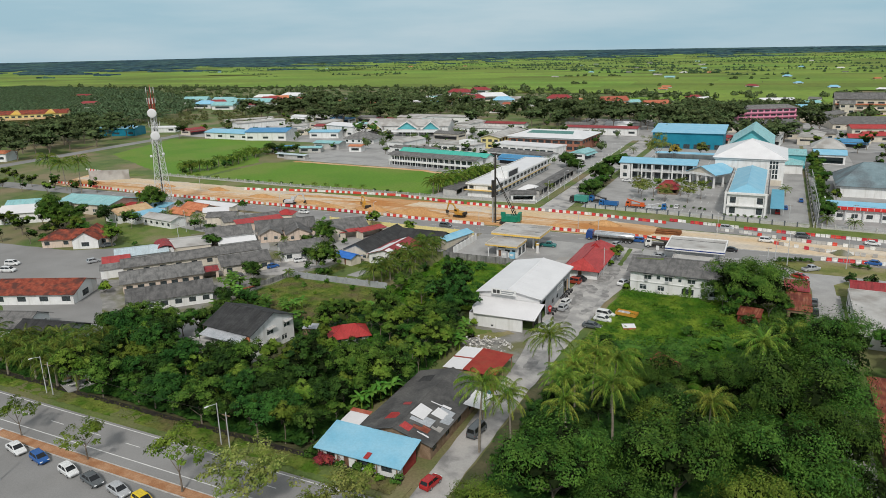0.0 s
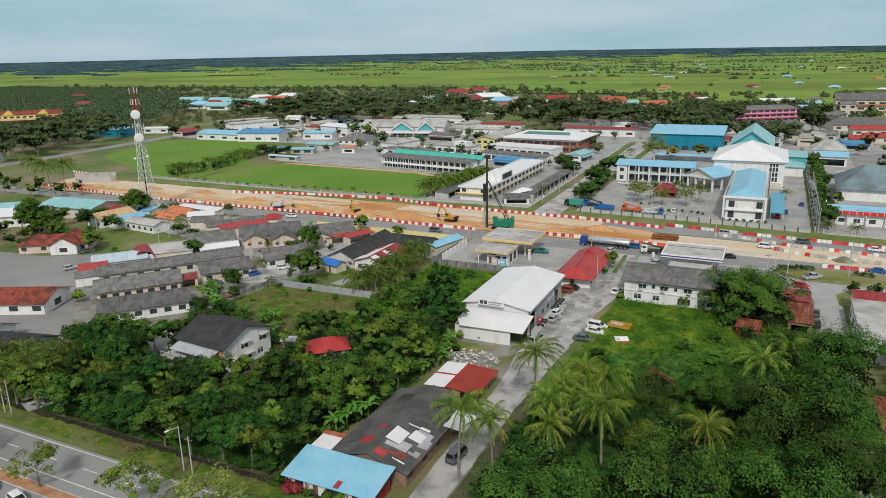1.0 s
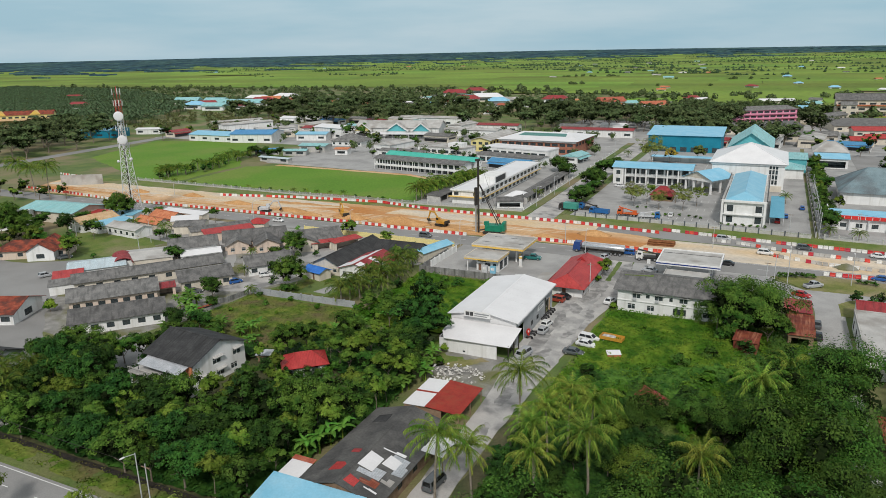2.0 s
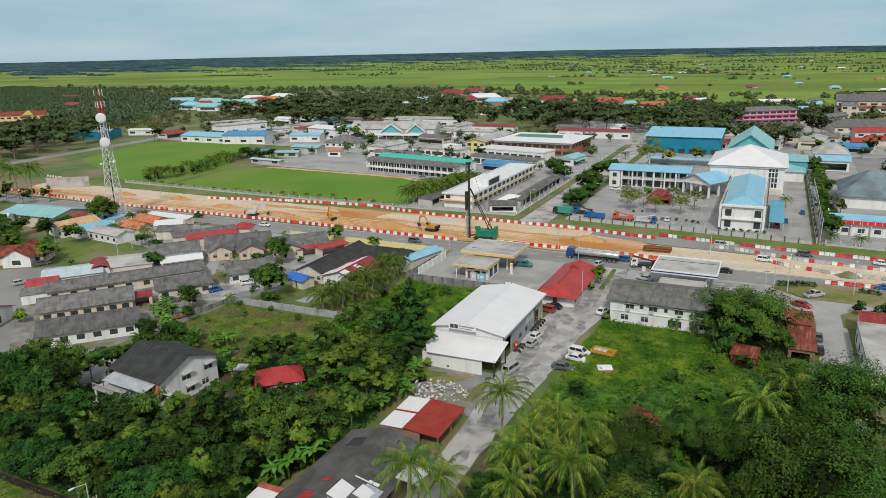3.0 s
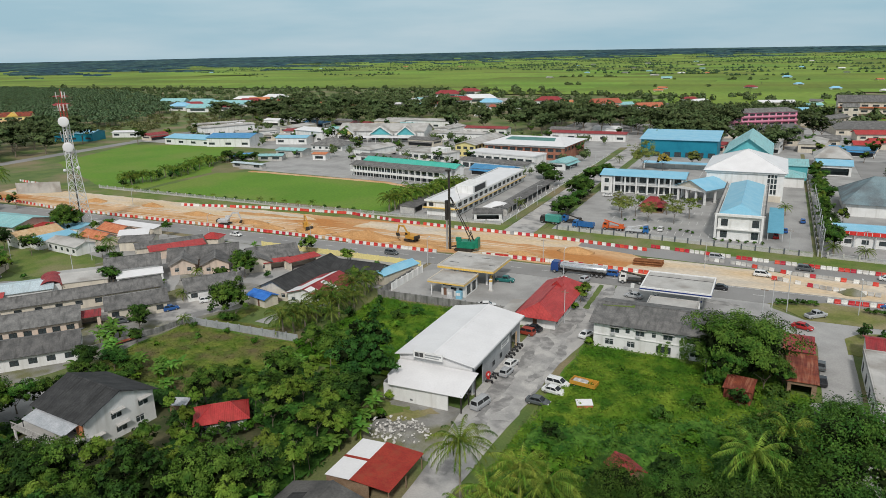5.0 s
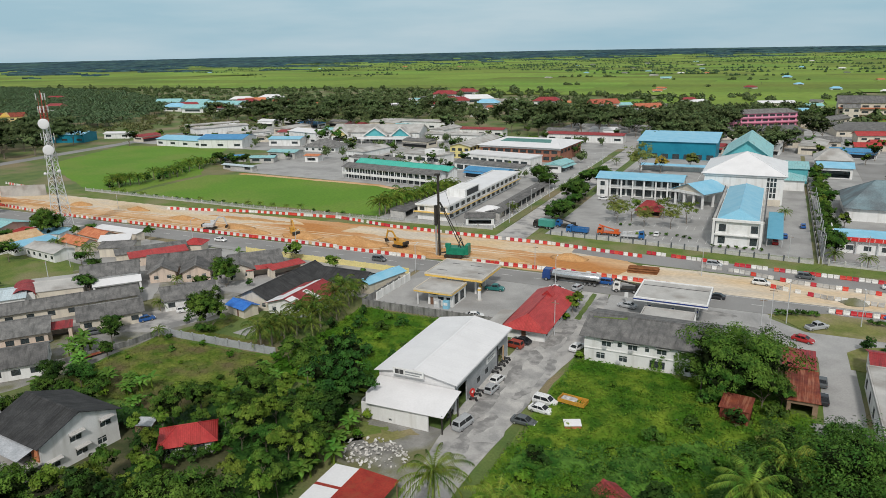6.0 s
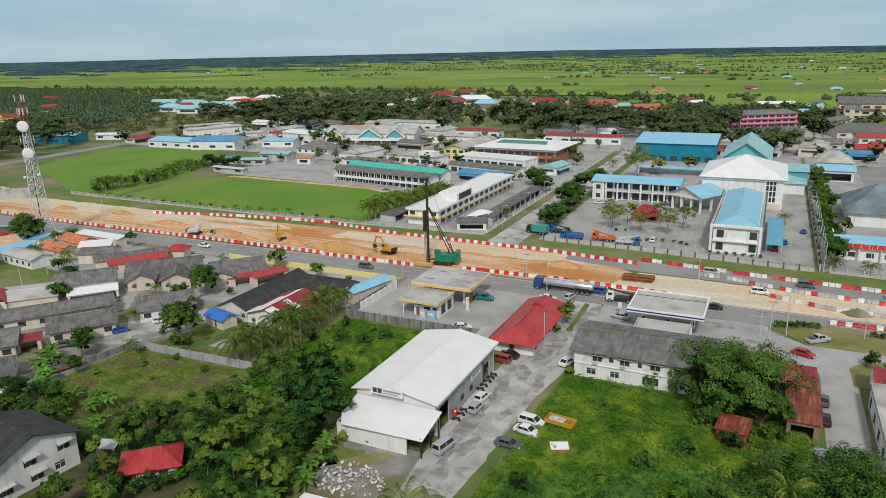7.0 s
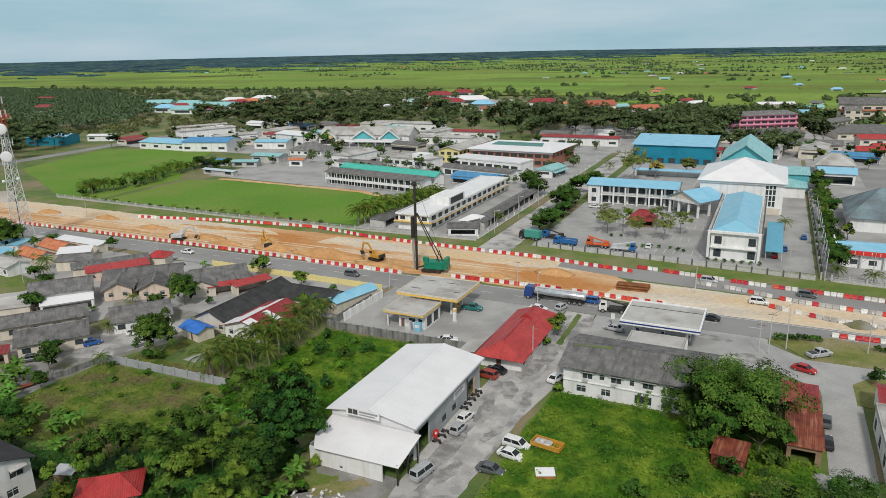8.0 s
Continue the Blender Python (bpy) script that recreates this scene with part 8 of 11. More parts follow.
    for x, y in ((-91, 156), (-93, 150.8), (-90.4, 159.5), (-89.6, 164.5), (-92.5, 165), (-90.8, 175.5), (-92.6, 182), (-90.5, 184), (-91.5, 168), (-90, 173), (-92, 162), (-86.5, 160), (-92, 153), (-89.5, 179), (-87.0, 170), (-93.4, 158), (-88.0, 165)):
        plant(palms[3], x, y, TREE_RNG.uniform(0.95, 1.35))
    for x, y in ((-118.5, 160.5), (-190, 187), (-196, 189), (-183, 181), (-205, 187)):
        plant(palms[2], x, y, TREE_RNG.uniform(0.7, 1.0))
    for x, y in ((-318, 222), (-300, 216), (-286, 213)):
        plant(palms[0], x, y, 1.25)
    # thickets
    right = [(-35, 66), (11.5, 66), (11.5, 120), (-6, 117), (-14, 112), (-20, 92), (-35, 84)]
    taken = [q[:2] for q in coconuts]
    for x, y, k, s in THICKET:
        plant(dome[k], x, y, s)
        taken += [(x + 4.4 * s * math.cos(q), y + 4.4 * s * math.sin(q)) for q in (0.3, 1.6, 2.9, 4.1, 5.4)] + [(x, y)]
    fill(right, [deep[0], deep[1], deep[2], light[0], deep[2]], 5.2, 0.38, 0.62, 1.5, 3, taken)
    fill([(3, 112), (11.5, 112), (11.5, 122), (13.5, 124), (12.5, 138), (9, 146), (4, 146), (2, 132)], [big_deep, deep[1], deep[0], light[1]], 5.2, 0.75, 1.0, -4.0, 4, taken)
    fill([(18.5, 84), (40, 84), (40, 150), (19, 150)], [deep[1], deep[0], deep[2]], 7, 0.8, 1.0, 1.5, 5, taken)
    fill([(-36, 68), (11, 68), (11, 122), (-35, 118)], bush, 5.0, 0.8, 1.3, 0.6, 6, limit=16)
    left = [(-116, 77), (-62, 77), (-62, 97), (-82, 97), (-108, 98), (-116, 110), (-124, 103), (-118, 92)]
    t2 = fill(left, [deep[0], slim[1], deep[1], deep[2], slim[0], light[0], deep[0], slim[1]], 4.2, 0.62, 0.92, 2.0, 7, [(-72 + 3.8 * math.cos(q), 93 + 3.8 * math.sin(q)) for q in range(7)])
    for k, (x, y, s) in enumerate(((-117.5, 96.5, 0.85), (-117.0, 101.0, 0.8), (-114.6, 104.4, 0.7), (-111.0, 95.0, 0.85), (-124.0, 100.5, 0.8), (-128.0, 104.0, 0.7), (-121.0, 94.5, 0.9), (-112.0, 108.0, 0.55), (-126.5, 96.0, 0.85), (-108.5, 90.5, 0.9))):
        plant(deep[k % 3], x, y, s)
    for x, y in ((-58.4, 127.0), (-56.4, 124.4), (-59.4, 132.6), (-57.4, 134.6), (-55.4, 128.6)):
        plant(bush[1], x, y, 0.7)
    fill([(-152, 76), (-114, 76.5), (-118, 92), (-130, 88), (-152, 82)], [palms[3]], 3.2, 1.0, 1.35, 1.5, 8)
    mid = [(-89, 100), (-61, 84), (-57, 104), (-57.5, 130), (-70, 131), (-83, 130), (-88, 122)]
    t3 = fill(mid, [deep[2], slim[0], slim[1], light[0], slim[1], deep[1], slim[0], banana[0]], 3.5, 0.55, 0.85, 1.4, 9, [(-63.2 + 4.5 * math.cos(q), 135.5 + 4.5 * math.sin(q)) for q in range(7)] + [(-72 + 3.6 * math.cos(q), 93 + 3.6 * math.sin(q)) for q in range(7)])
    fill([(-112, 112), (-104, 118), (-106, 125), (-118, 122)], [deep[2], deep[0]], 4.5, 0.5, 0.65, 1.5, 10)
    fill([(-86, 130), (-68, 132), (-67, 152), (-85, 152)], [bush[1], bush[0], slim[0], bush[1], banana[0]], 3.4, 0.6, 1.05, 1.0, 11, limit=34)
    for p, x, y, s in ((bush[0], -80.8, 110.8, 0.85), (bush[1], -83.6, 113.4, 0.8), (bush[2], -78.8, 110.6, 0.8), (bush[0], -77.0, 111.4, 0.85), (bush[2], -75.4, 112.6, 0.8), (bush[0], -74.2, 114.2, 0.85), (bush[1], -73.4, 116.2, 0.8), (bush[0], -73.2, 118.4, 0.8), (bush[2], -84.6, 112.0, 0.9), (bush[0], -86.0, 113.4, 0.7),
                       (deep[2], -104.0, 91.5, 0.55), (deep[0], -99.0, 90.5, 0.5), (deep[2], -94.0, 91.0, 0.52), (deep[2], -88.6, 93.5, 0.62), (bush[2], -91.0, 96.0, 1.0), (bush[0], -101.5, 94.2, 1.0)):
        plant(p, x, y, s)
    for x, y in ((-110, 125.5), (-106, 127.5), (-114, 126), (-103, 125), (-100, 127), (-58.6, 112), (-56.4, 121), (-57.2, 117), (-60, 108), (-61, 101), (-120, 130), (-124, 134), (-118, 127), (-97, 122), (-117, 119), (-58, 96), (-59.5, 92), (-128, 136), (-125.5, 131.5)):
        plant(TREE_RNG.choice(banana), x, y, TREE_RNG.uniform(1.0, 1.4))
    # shrubs in the open plots
    fill([(-118, 123), (-87, 122), (-87, 147), (-117, 147)], bush[:2], 6.5, 0.35, 0.7, 0.5, 12, limit=14)
    fill([(-86, 143), (-61, 143), (-61, 179), (-86, 179)], [bush[1], bush[0], bush[2]], 4.2, 0.6, 1.0, 0.8, 13, limit=24)
    fill([(-32, 118), (11, 120), (10, 150), (2, 160), (-31, 130)], [bush[1], bush[0], bush[1], bush[2]], 4.2, 0.6, 1.2, 0.8, 14, limit=34)
    fill([(-31, 142), (-4, 146), (-5, 170), (-30, 170)], [bush[1], bush[1], bush[0]], 6.0, 0.3, 0.5, 0.5, 15, limit=8)
    fill([(-62, 76), (-41, 74), (-42, 77), (-60, 76)], bush, 2.5, 0.4, 0.8, 0.3, 16)
    for x, y in ((-57.0, 75.2), (-55.8, 75.0)):
        plant(T("red_shrub", "red-leaved garden shrub by the shack", 40 + int(-x), 2.0, 1.2, 350, 0.3, M_L_RED, 5, trunk_h=0.2, r=0.05), x, y)
    for x, y in ((-38.7, 190.5), (-30.4, 171)):
        plant(bush[1], x, y, 0.75)
    for x, y in ((4.6, 211.4), (5.9, 211.9), (7.2, 212.4), (8.5, 212.6), (9.9, 213.0), (11.2, 213.2), (12.4, 213.6), (23.0, 212.6), (24.6, 212.4), (26.2, 212.2)):
        plant(bush[0], x, y, 0.55)
    for x, y in ((21, 196), (26, 196.5), (24, 193.5), (30, 195)):
        plant(bush[2], x, y, 0.85)
    # village gardens and back yards
    fill([(-235, 150), (-190, 148), (-186, 158), (-226, 160), (-240, 178)], [deep[2], light[0], bush[0]], 6, 0.5, 0.85, 1.0, 91, limit=16)
    fill([(-262, 180), (-176, 178), (-120, 176), (-92, 184), (-92, 206), (-262, 206)], [deep[2], bush[0], slim[0], banana[0], bush[2], light[0]], 9, 0.45, 0.75, 0.8, 92, limit=18)
    fill([(-180, 140), (-118, 118), (-112, 150), (-130, 176), (-170, 176)], [bush[0], bush[2], banana[1], deep[2], palms[2]], 8, 0.4, 0.7, 0.8, 93, limit=20)
    # civic forecourt
    for x, y, k, s in ((-47, 285.4, 1, 0.95), (-43, 290.5, 0, 1.15), (-37.3, 282.7, 1, 0.8), (-28.7, 283.6, 1, 0.9), (-24.8, 292.7, 0, 1.15), (-50, 296, 1, 0.8), (-33, 296, 0, 1.0)):
        plant(street[k], x, y, s)
    for x, y in ((-34.9, 269.5), (-33.4, 272.4), (-31.0, 272.6), (-28.6, 273.4), (-25.4, 273.8), (-23.0, 272.6), (-21.2, 271.7), (-37.6, 271.0), (-42.0, 283.0), (-45.0, 282.0)):
        plant(bush[TREE_RNG.randrange(2)], x, y, TREE_RNG.uniform(0.32, 0.5))
    for x, y, s in ((-69.4, 313, 1.3), (-67.6, 280, 1.15), (-70.6, 324, 1.15), (-73.0, 348, 1.15), (-67.6, 289, 1.0), (-67.5, 303, 0.8), (-88.5, 338, 1.1), (-96, 352, 1.2), (-72.5, 372, 0.9)):
        plant(round_tree, x, y, s * 1.0)
    plant(street[1], -56, 380, 1.7)
    gold = T("yellow_tree", "tree with yellowing crown", 18, 8.5, 4.0, 900, 0.6, M_L_GOLD, 8)
    gold["label"] = "small tree with yellowing crown"
    plant(gold, -48.5, 392, 1.0)
    plant(light[1], -36.5, 405, 1.0)
    for x, y in ((-73.0, 408), (-86, 286), (6, 309), (-64, 346), (-30, 344), (18.5, 259.5), (26.5, 258.5), (44, 262)):
        plant(palms[2], x, y, 0.85)
    for y in np.arange(264, 400, 5.0):
        plant(slim[TREE_RNG.randrange(2)] if TREE_RNG.random() < 0.55 else deep[2], 17.3 + TREE_RNG.uniform(-1, 2.4), y, TREE_RNG.uniform(0.6, 0.95))
    for x in np.arange(-14, 0, 2.3):
        plant(bush[0], x, 265.2, 0.4)
    # palm row along the field
    for i in range(24):
        plant(palms[2], -132.0 + 0.45 * i + TREE_RNG.uniform(-0.8, 0.8), 267 + 1.9 * i, TREE_RNG.uniform(1.25, 1.7))
    fill([(-289, 265), (-279, 265), (-272, 296), (-278, 318), (-284, 344), (-292, 344), (-288, 318), (-282, 298)], [palms[2], bush[2], palms[2], palms[2]], 2.6, 0.9, 1.35, 0, 17, limit=46)
    for x in np.arange(-270, -140, 6.5):
        plant(palms[2] if TREE_RNG.random() < 0.4 else bush[0], x, 262.8 + TREE_RNG.uniform(-0.5, 0.8), TREE_RNG.uniform(0.4, 0.6))
    fill([(-290, 340), (-270, 343), (-266, 348), (-292, 352)], [bush[2], deep[2], bush[0]], 4, 0.7, 1.0, 0.5, 18)


def mid_plants():
    T = tree_proto
    rain = [T("rain_tree", "broad umbrella-crowned street tree", 51, 15.0, 8.0, 1250, 0.95, M_L_FAR, 13, trunk_h=0.34, r=0.4, flat=0.8, group="tree belt", per=40),
            T("rain_tree", "broad dark street tree in a belt", 52, 14.0, 7.0, 1150, 0.95, M_L_FAR, 12, trunk_h=0.3, r=0.4, flat=0.95, group="tree belt", per=40),
            T("town_tree", "round green town tree between roofs", 53, 8.5, 4.4, 420, 0.75, M_L_MID, 6, trunk_h=0.35, r=0.25),
            T("town_tree", "yellow-green town tree between roofs", 54, 8.0, 4.2, 400, 0.75, M_L_LIGHT, 6, trunk_h=0.35, r=0.25)]
    belt = [(-500, 560), (-380, 505), (-300, 500), (-200, 490), (-90, 535), (-72, 540), (-72, 640), (-500, 690)]
    fill(belt, [rain[0], rain[1], rain[0]], 11.5, 0.9, 1.25, 0.5, 61, limit=72)
    fill([(-160, 520), (-72, 520), (-72, 600), (-160, 600)], [rain[0], rain[1]], 11.0, 0.9, 1.25, 0.5, 60, limit=24)
    fill([(-66, 490), (-34, 485), (-26, 620), (-66, 640)], [rain[0], rain[1]], 8.5, 0.95, 1.25, 1.0, 62)
    fill([(-30, 610), (40, 640), (60, 700), (-40, 700)], [rain[1], rain[2]], 10, 0.7, 1.0, 1.0, 63)
    fill([(-425, 428), (-262, 428), (-262, 545), (-430, 560)], [rain[2], rain[3], rain[2]], 12, 0.55, 0.95, 0.5, 64, limit=36)
    fill([(-262, 370), (-90, 350), (-90, 540), (-262, 540)], [rain[2], rain[3], rain[2]], 18, 0.55, 0.9, 1.0, 65, limit=28)
    fill([(-520, 300), (-420, 260), (-415, 300), (-440, 390), (-540, 430)], [rain[0], rain[1], rain[0]], 13, 0.95, 1.3, 1.0, 66, limit=32)
    fill([(-70, 470), (0, 462), (12, 500), (-66, 520)], [rain[1], rain[2]], 10, 0.8, 1.1, 1.0, 67)
    fill([(20, 440), (110, 440), (120, 500), (15, 500)], [rain[2], rain[3]], 14, 0.7, 1.0, 1.0, 68)
    fill([(20, 300), (100, 290), (110, 430), (48, 430)], [rain[2], rain[3]], 18, 0.5, 0.8, 1.5, 69)
    plant(rain[1], 21.8, 545, 1.3)
    plant(rain[1], 27, 548, 1.0)
    plant(rain[2], -407, 392, 1.45)
    plant(rain[2], -268, 430, 1.6)
    plant(rain[2], -262, 436, 1.3)
    plant(rain[3], -252, 472, 1.2)
    fill([(-262, 139), (-205, 146), (-205, 162), (-262, 165)], [rain[2], rain[3]], 10, 0.6, 0.9, 1.5, 70, limit=20)
    fill([(-420, 225), (-330, 205), (-280, 205), (-280, 219), (-330, 221), (-420, 245)], [rain[2], rain[3]], 10, 0.6, 0.9, 1.5, 71, limit=30)


def lumps(name, label, spots, material, template, seed, rough=0.22):
    """Distant woodland: many rough clumps, each of its own size, in one mesh."""
    rng = np.random.default_rng(seed)
    v, f = template
    n = len(spots)
    s = np.array(spots)  # x, y, z, half width, height
    P = np.repeat(v[None], n, 0) * (1 + rng.normal(0, rough, (n, len(v), 1)))
    P = P * np.stack([s[:, 3] * rng.uniform(0.8, 1.25, n), s[:, 3] * rng.uniform(0.8, 1.25, n), s[:, 4] * 0.55], 1)[:, None, :]
    P[:, :, 0] += s[:, 0][:, None]
    P[:, :, 1] += s[:, 1][:, None]
    P[:, :, 2] += (s[:, 2] + s[:, 4] * 0.5)[:, None]
    F = (f[None] + (np.arange(n) * len(v))[:, None, None]).reshape(-1, 3)
    me = mesh_np(name, P.reshape(-1, 3), np.zeros((0, 4), int), F, material)
    return solid(name, me, None, label, "woodland", kind="stuff")


def rise(x, y):
    return 20.0 * max(0.0, (math.hypot(x, y - 150) - 2600) / 2180) ** 1.3


def canopy_sheet():
    """Closed far canopy: an uneven sheet of crowns with clearings, thinning towards the fields."""
    V, F, grid = [], [], {}
    na, radii = 560, [1900]
    while radii[-1] < 4700:
        radii.append(radii[-1] * 1.0095)
    for i in range(na):
        a = radians(58 + 107 * i / na)
        full = 4450 - 1150 * (math.degrees(a) - 80) / 85
        for j, r in enumerate(radii):
            x, y = r * math.cos(a), 150 + r * math.sin(a)
            k = noise.noise((x * 0.0022, y * 0.006, 3.0)) + 0.6 * noise.noise((x * 0.009, y * 0.016, 9.0))
            if k > 0.78 - 1.25 * ((r - 1900) / (full - 1900)) ** (1.5 + 1.0 * max(0.0, min(1.0, (125 - math.degrees(a)) / 40))):
                grid[i, j] = len(V)
                calm = 1.0 - 0.72 * max(0.0, min(1.0, (r - 3300) / 900))
                lift = 17.0 * max(0.0, min(1.0, (math.degrees(a) - 66) / 40)) * max(0.0, (r - 3500) / 1200) ** 1.5
                V.append((x, y, rise(x, y) + lift + 5.5 + calm * (3.0 * noise.noise((x * 0.03, y * 0.012, 1.0)) + 2.8 * noise.noise((x * 0.09, y * 0.03, 5.0)))))
    edge = {}
    for i, j in list(grid):
        q = [grid.get(c) for c in ((i, j), (i + 1, j), (i + 1, j + 1), (i, j + 1))]
        if None not in q:
            F.append((q[0], q[3], q[2], q[1]))
            if (i, j - 1) not in grid or (i + 1, j - 1) not in grid:
                low = []
                for c in ((i, j), (i + 1, j)):
                    if c not in edge:
                        p = V[grid[c]]
                        edge[c] = len(V)
                        V.append((p[0], p[1], rise(p[0], p[1])))
                    low.append(edge[c])
                F.append((q[1], low[1], low[0], q[0]))
    me = mesh_np("far_forest", np.array(V), np.array(F), np.zeros((0, 3), int), M_L_FOREST_HAZE)
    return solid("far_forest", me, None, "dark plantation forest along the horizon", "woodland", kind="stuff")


def leafy_lumps(name, label, spots, material, seed, n=22, size=1.5):
    """Distant trees: each a dark inner form clothed in coarse sprays of leaves."""
    rng = np.random.default_rng(seed)
    s = np.array(spots)
    m = len(s)
    v, f = ICO0
    P = (np.repeat(v[None], m, 0) * (0.62 + rng.normal(0, 0.08, (m, len(v), 1)))) * np.stack([s[:, 3], s[:, 3], s[:, 4] * 0.5], 1)[:, None, :]
    P += np.stack([s[:, 0], s[:, 1], s[:, 2] + s[:, 4] * 0.5], 1)[:, None, :]
    F = (f[None] + (np.arange(m) * len(v))[:, None, None]).reshape(-1, 3)
    k = np.repeat(np.arange(m), n)
    d = rng.normal(0, 1, (m * n, 3))
    d[:, 2] = np.abs(d[:, 2]) - 0.35
    d /= np.linalg.norm(d, axis=1)[:, None]
    c = np.stack([s[k, 0], s[k, 1], s[k, 2] + s[k, 4] * 0.52], 1) + d * np.stack([s[k, 3], s[k, 3], s[k, 4] * 0.48], 1) * rng.uniform(0.75, 1.1, (m * n, 1))
    p, q = leaf_tris(rng, c, d, s[k, 3] * 0.62 * size * rng.uniform(0.6, 1.3, m * n))
    me = mesh_np(name, np.concatenate([P.reshape(-1, 3), p]), np.zeros((0, 4), int), np.concatenate([F, q + m * len(v)]), material)
    return solid(name, me, None, label, "woodland", kind="stuff")


PLANTATION = [(-1500, 560), (-720, 470), (-560, 440), (-530, 480), (-590, 600), (-690, 700), (-980, 880), (-1450, 985)]


def far_plants():
    rng = random.Random(91)
    spots = []

    def tree_spot(x, y, w, h):
        spots.append((x, y, rise(x, y), w, h))
        for _ in range(2):
            spots.append((x + rng.uniform(-w, w), y + rng.uniform(-w, w), rise(x, y), w * rng.uniform(0.45, 0.8), h * rng.uniform(0.5, 0.85)))

    # woods and gardens just behind the town
    for _ in range(420):
        x, y = rng.uniform(-520, 70), rng.uniform(640, 900)
        if y > 760 and x > -330 and rng.random() < 0.75:
            continue
        if clear_of(x, y, 1):
            tree_spot(x, y, rng.uniform(3.0, 5.5), rng.uniform(5, 10))
    # groves round farmsteads, in rows that thicken with distance
    for _ in range(1050):
        y = 1000 + 3300 * rng.random() ** 0.62
        x = rng.uniform(-0.98 * y, 0.30 * y)
        if y < 1900 and x < -0.30 * y and rng.random() < 0.85:
            continue
        if y < 1500 and rng.random() < 0.6:
            continue
        n, ang = rng.randint(3, 18), rng.uniform(-0.08, 0.08)
        for k in range(n):
            if rng.random() < 0.8:
                tree_spot(x + k * rng.uniform(6.5, 8.5) * math.cos(ang), y + k * 7 * math.sin(ang) + rng.uniform(-9, 9), rng.uniform(2.4, 4.6), rng.uniform(3.0, 7.0))
    for _ in range(60):
        y = 1000 * (3.4) ** rng.random()
        x = rng.uniform(-0.98 * y, 0.30 * y)
        if not (y < 1800 and x < -0.3 * y):
            tree_spot(x, y, rng.uniform(2.0, 3.6), rng.uniform(3, 6))
    for _ in range(170):
        x = rng.uniform(-1500, -280)
        tree_spot(x, 985 + 0.03 * (x + 350) + rng.gauss(0, 26), rng.uniform(3.0, 6.0), rng.uniform(5, 10))
    for _ in range(60):
        x = rng.uniform(-300, 160)
        tree_spot(x, 900 + rng.gauss(0, 30), rng.uniform(3.0, 5.0), rng.uniform(4, 9))
    leafy_lumps("distant_trees", "scattered trees and hedgerows among the paddies", [q for q in spots if q[1] < 1500], M_L_FAR, 3)
    belt = []
    for _ in range(210):
        x, y = rng.uniform(-500, -70), rng.uniform(490, 690)
        if y > (545 if x < -200 else 585) and inside(x, y, [(-500, 560), (-380, 508), (-300, 505), (-200, 495), (-90, 540), (-72, 545), (-72, 640), (-500, 690)]) and clear_of(x, y, -2):
            for _k in range(4):
                belt.append((x + rng.uniform(-4, 4), y + rng.uniform(-4, 4), rng.uniform(2.0, 4.5), rng.uniform(2.6, 4.4), rng.uniform(4.5, 7.0)))
    garden = []
    for _ in range(420):
        x, y = rng.uniform(-425, -92), rng.uniform(345, 505)
        if clear_of(x, y, 0.5) and not (x > -262 and x < -190 and y < 372) and not (x < -284 and y < 404) and noise.noise((x * 0.02, y * 0.02, 2.0)) > -0.1:
            h = rng.uniform(2.5, 6.5)
            for _k in range(3):
                garden.append((x + rng.uniform(-1.5, 1.5), y + rng.uniform(-1.5, 1.5), rng.uniform(0, 1.0), h * rng.uniform(0.3, 0.5), h))
    leafy_lumps("town_greenery", "small trees and shrubs between the market buildings", garden[:540], M_L_FAR, 13, 24, 0.8)
    leafy_lumps("tree_belt", "dense belt of dark street trees behind the market", belt, M_L_FAR, 12, 26, 0.8)
    lumps("remote_trees", "haze-tinted remote tree lines among the paddies", [q for q in spots if q[1] >= 1500], M_L_REMOTE_HAZE, ICO0, 5)
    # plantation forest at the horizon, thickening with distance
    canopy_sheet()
    # broadleaf groves round the plantation, dry scrub between it and the town
    spots = []
    for _ in range(520):
        x, y = rng.uniform(-1050, -330), rng.uniform(640, 905)
        if clear_of(x, y, 3) and noise.noise((x * 0.012, y * 0.02, 4.0)) > -0.15:
            tree_spot(x, y, rng.uniform(2.6, 4.6), rng.uniform(4.5, 9.5))
    leafy_lumps("mixed_grove", "mixed broadleaf grove beside the plantation", spots, M_L_FAR, 6)
    spots = []
    for _ in range(420):
        x, y = rng.uniform(-640, -405), rng.uniform(420, 660)
        if clear_of(x, y, 2) and not inside(x, y, PLANTATION) and noise.noise((x * 0.015, y * 0.02, 8.0)) > -0.1:
            tree_spot(x, y, rng.uniform(1.8, 3.6), rng.uniform(2.5, 6.5))
    leafy_lumps("dry_scrub", "dry olive scrub and young trees west of the market", spots, M_L_SCRUB, 16, 24, 0.9)
    # oil palms west of the town
    V, T = [], []
    prng = np.random.default_rng(8)
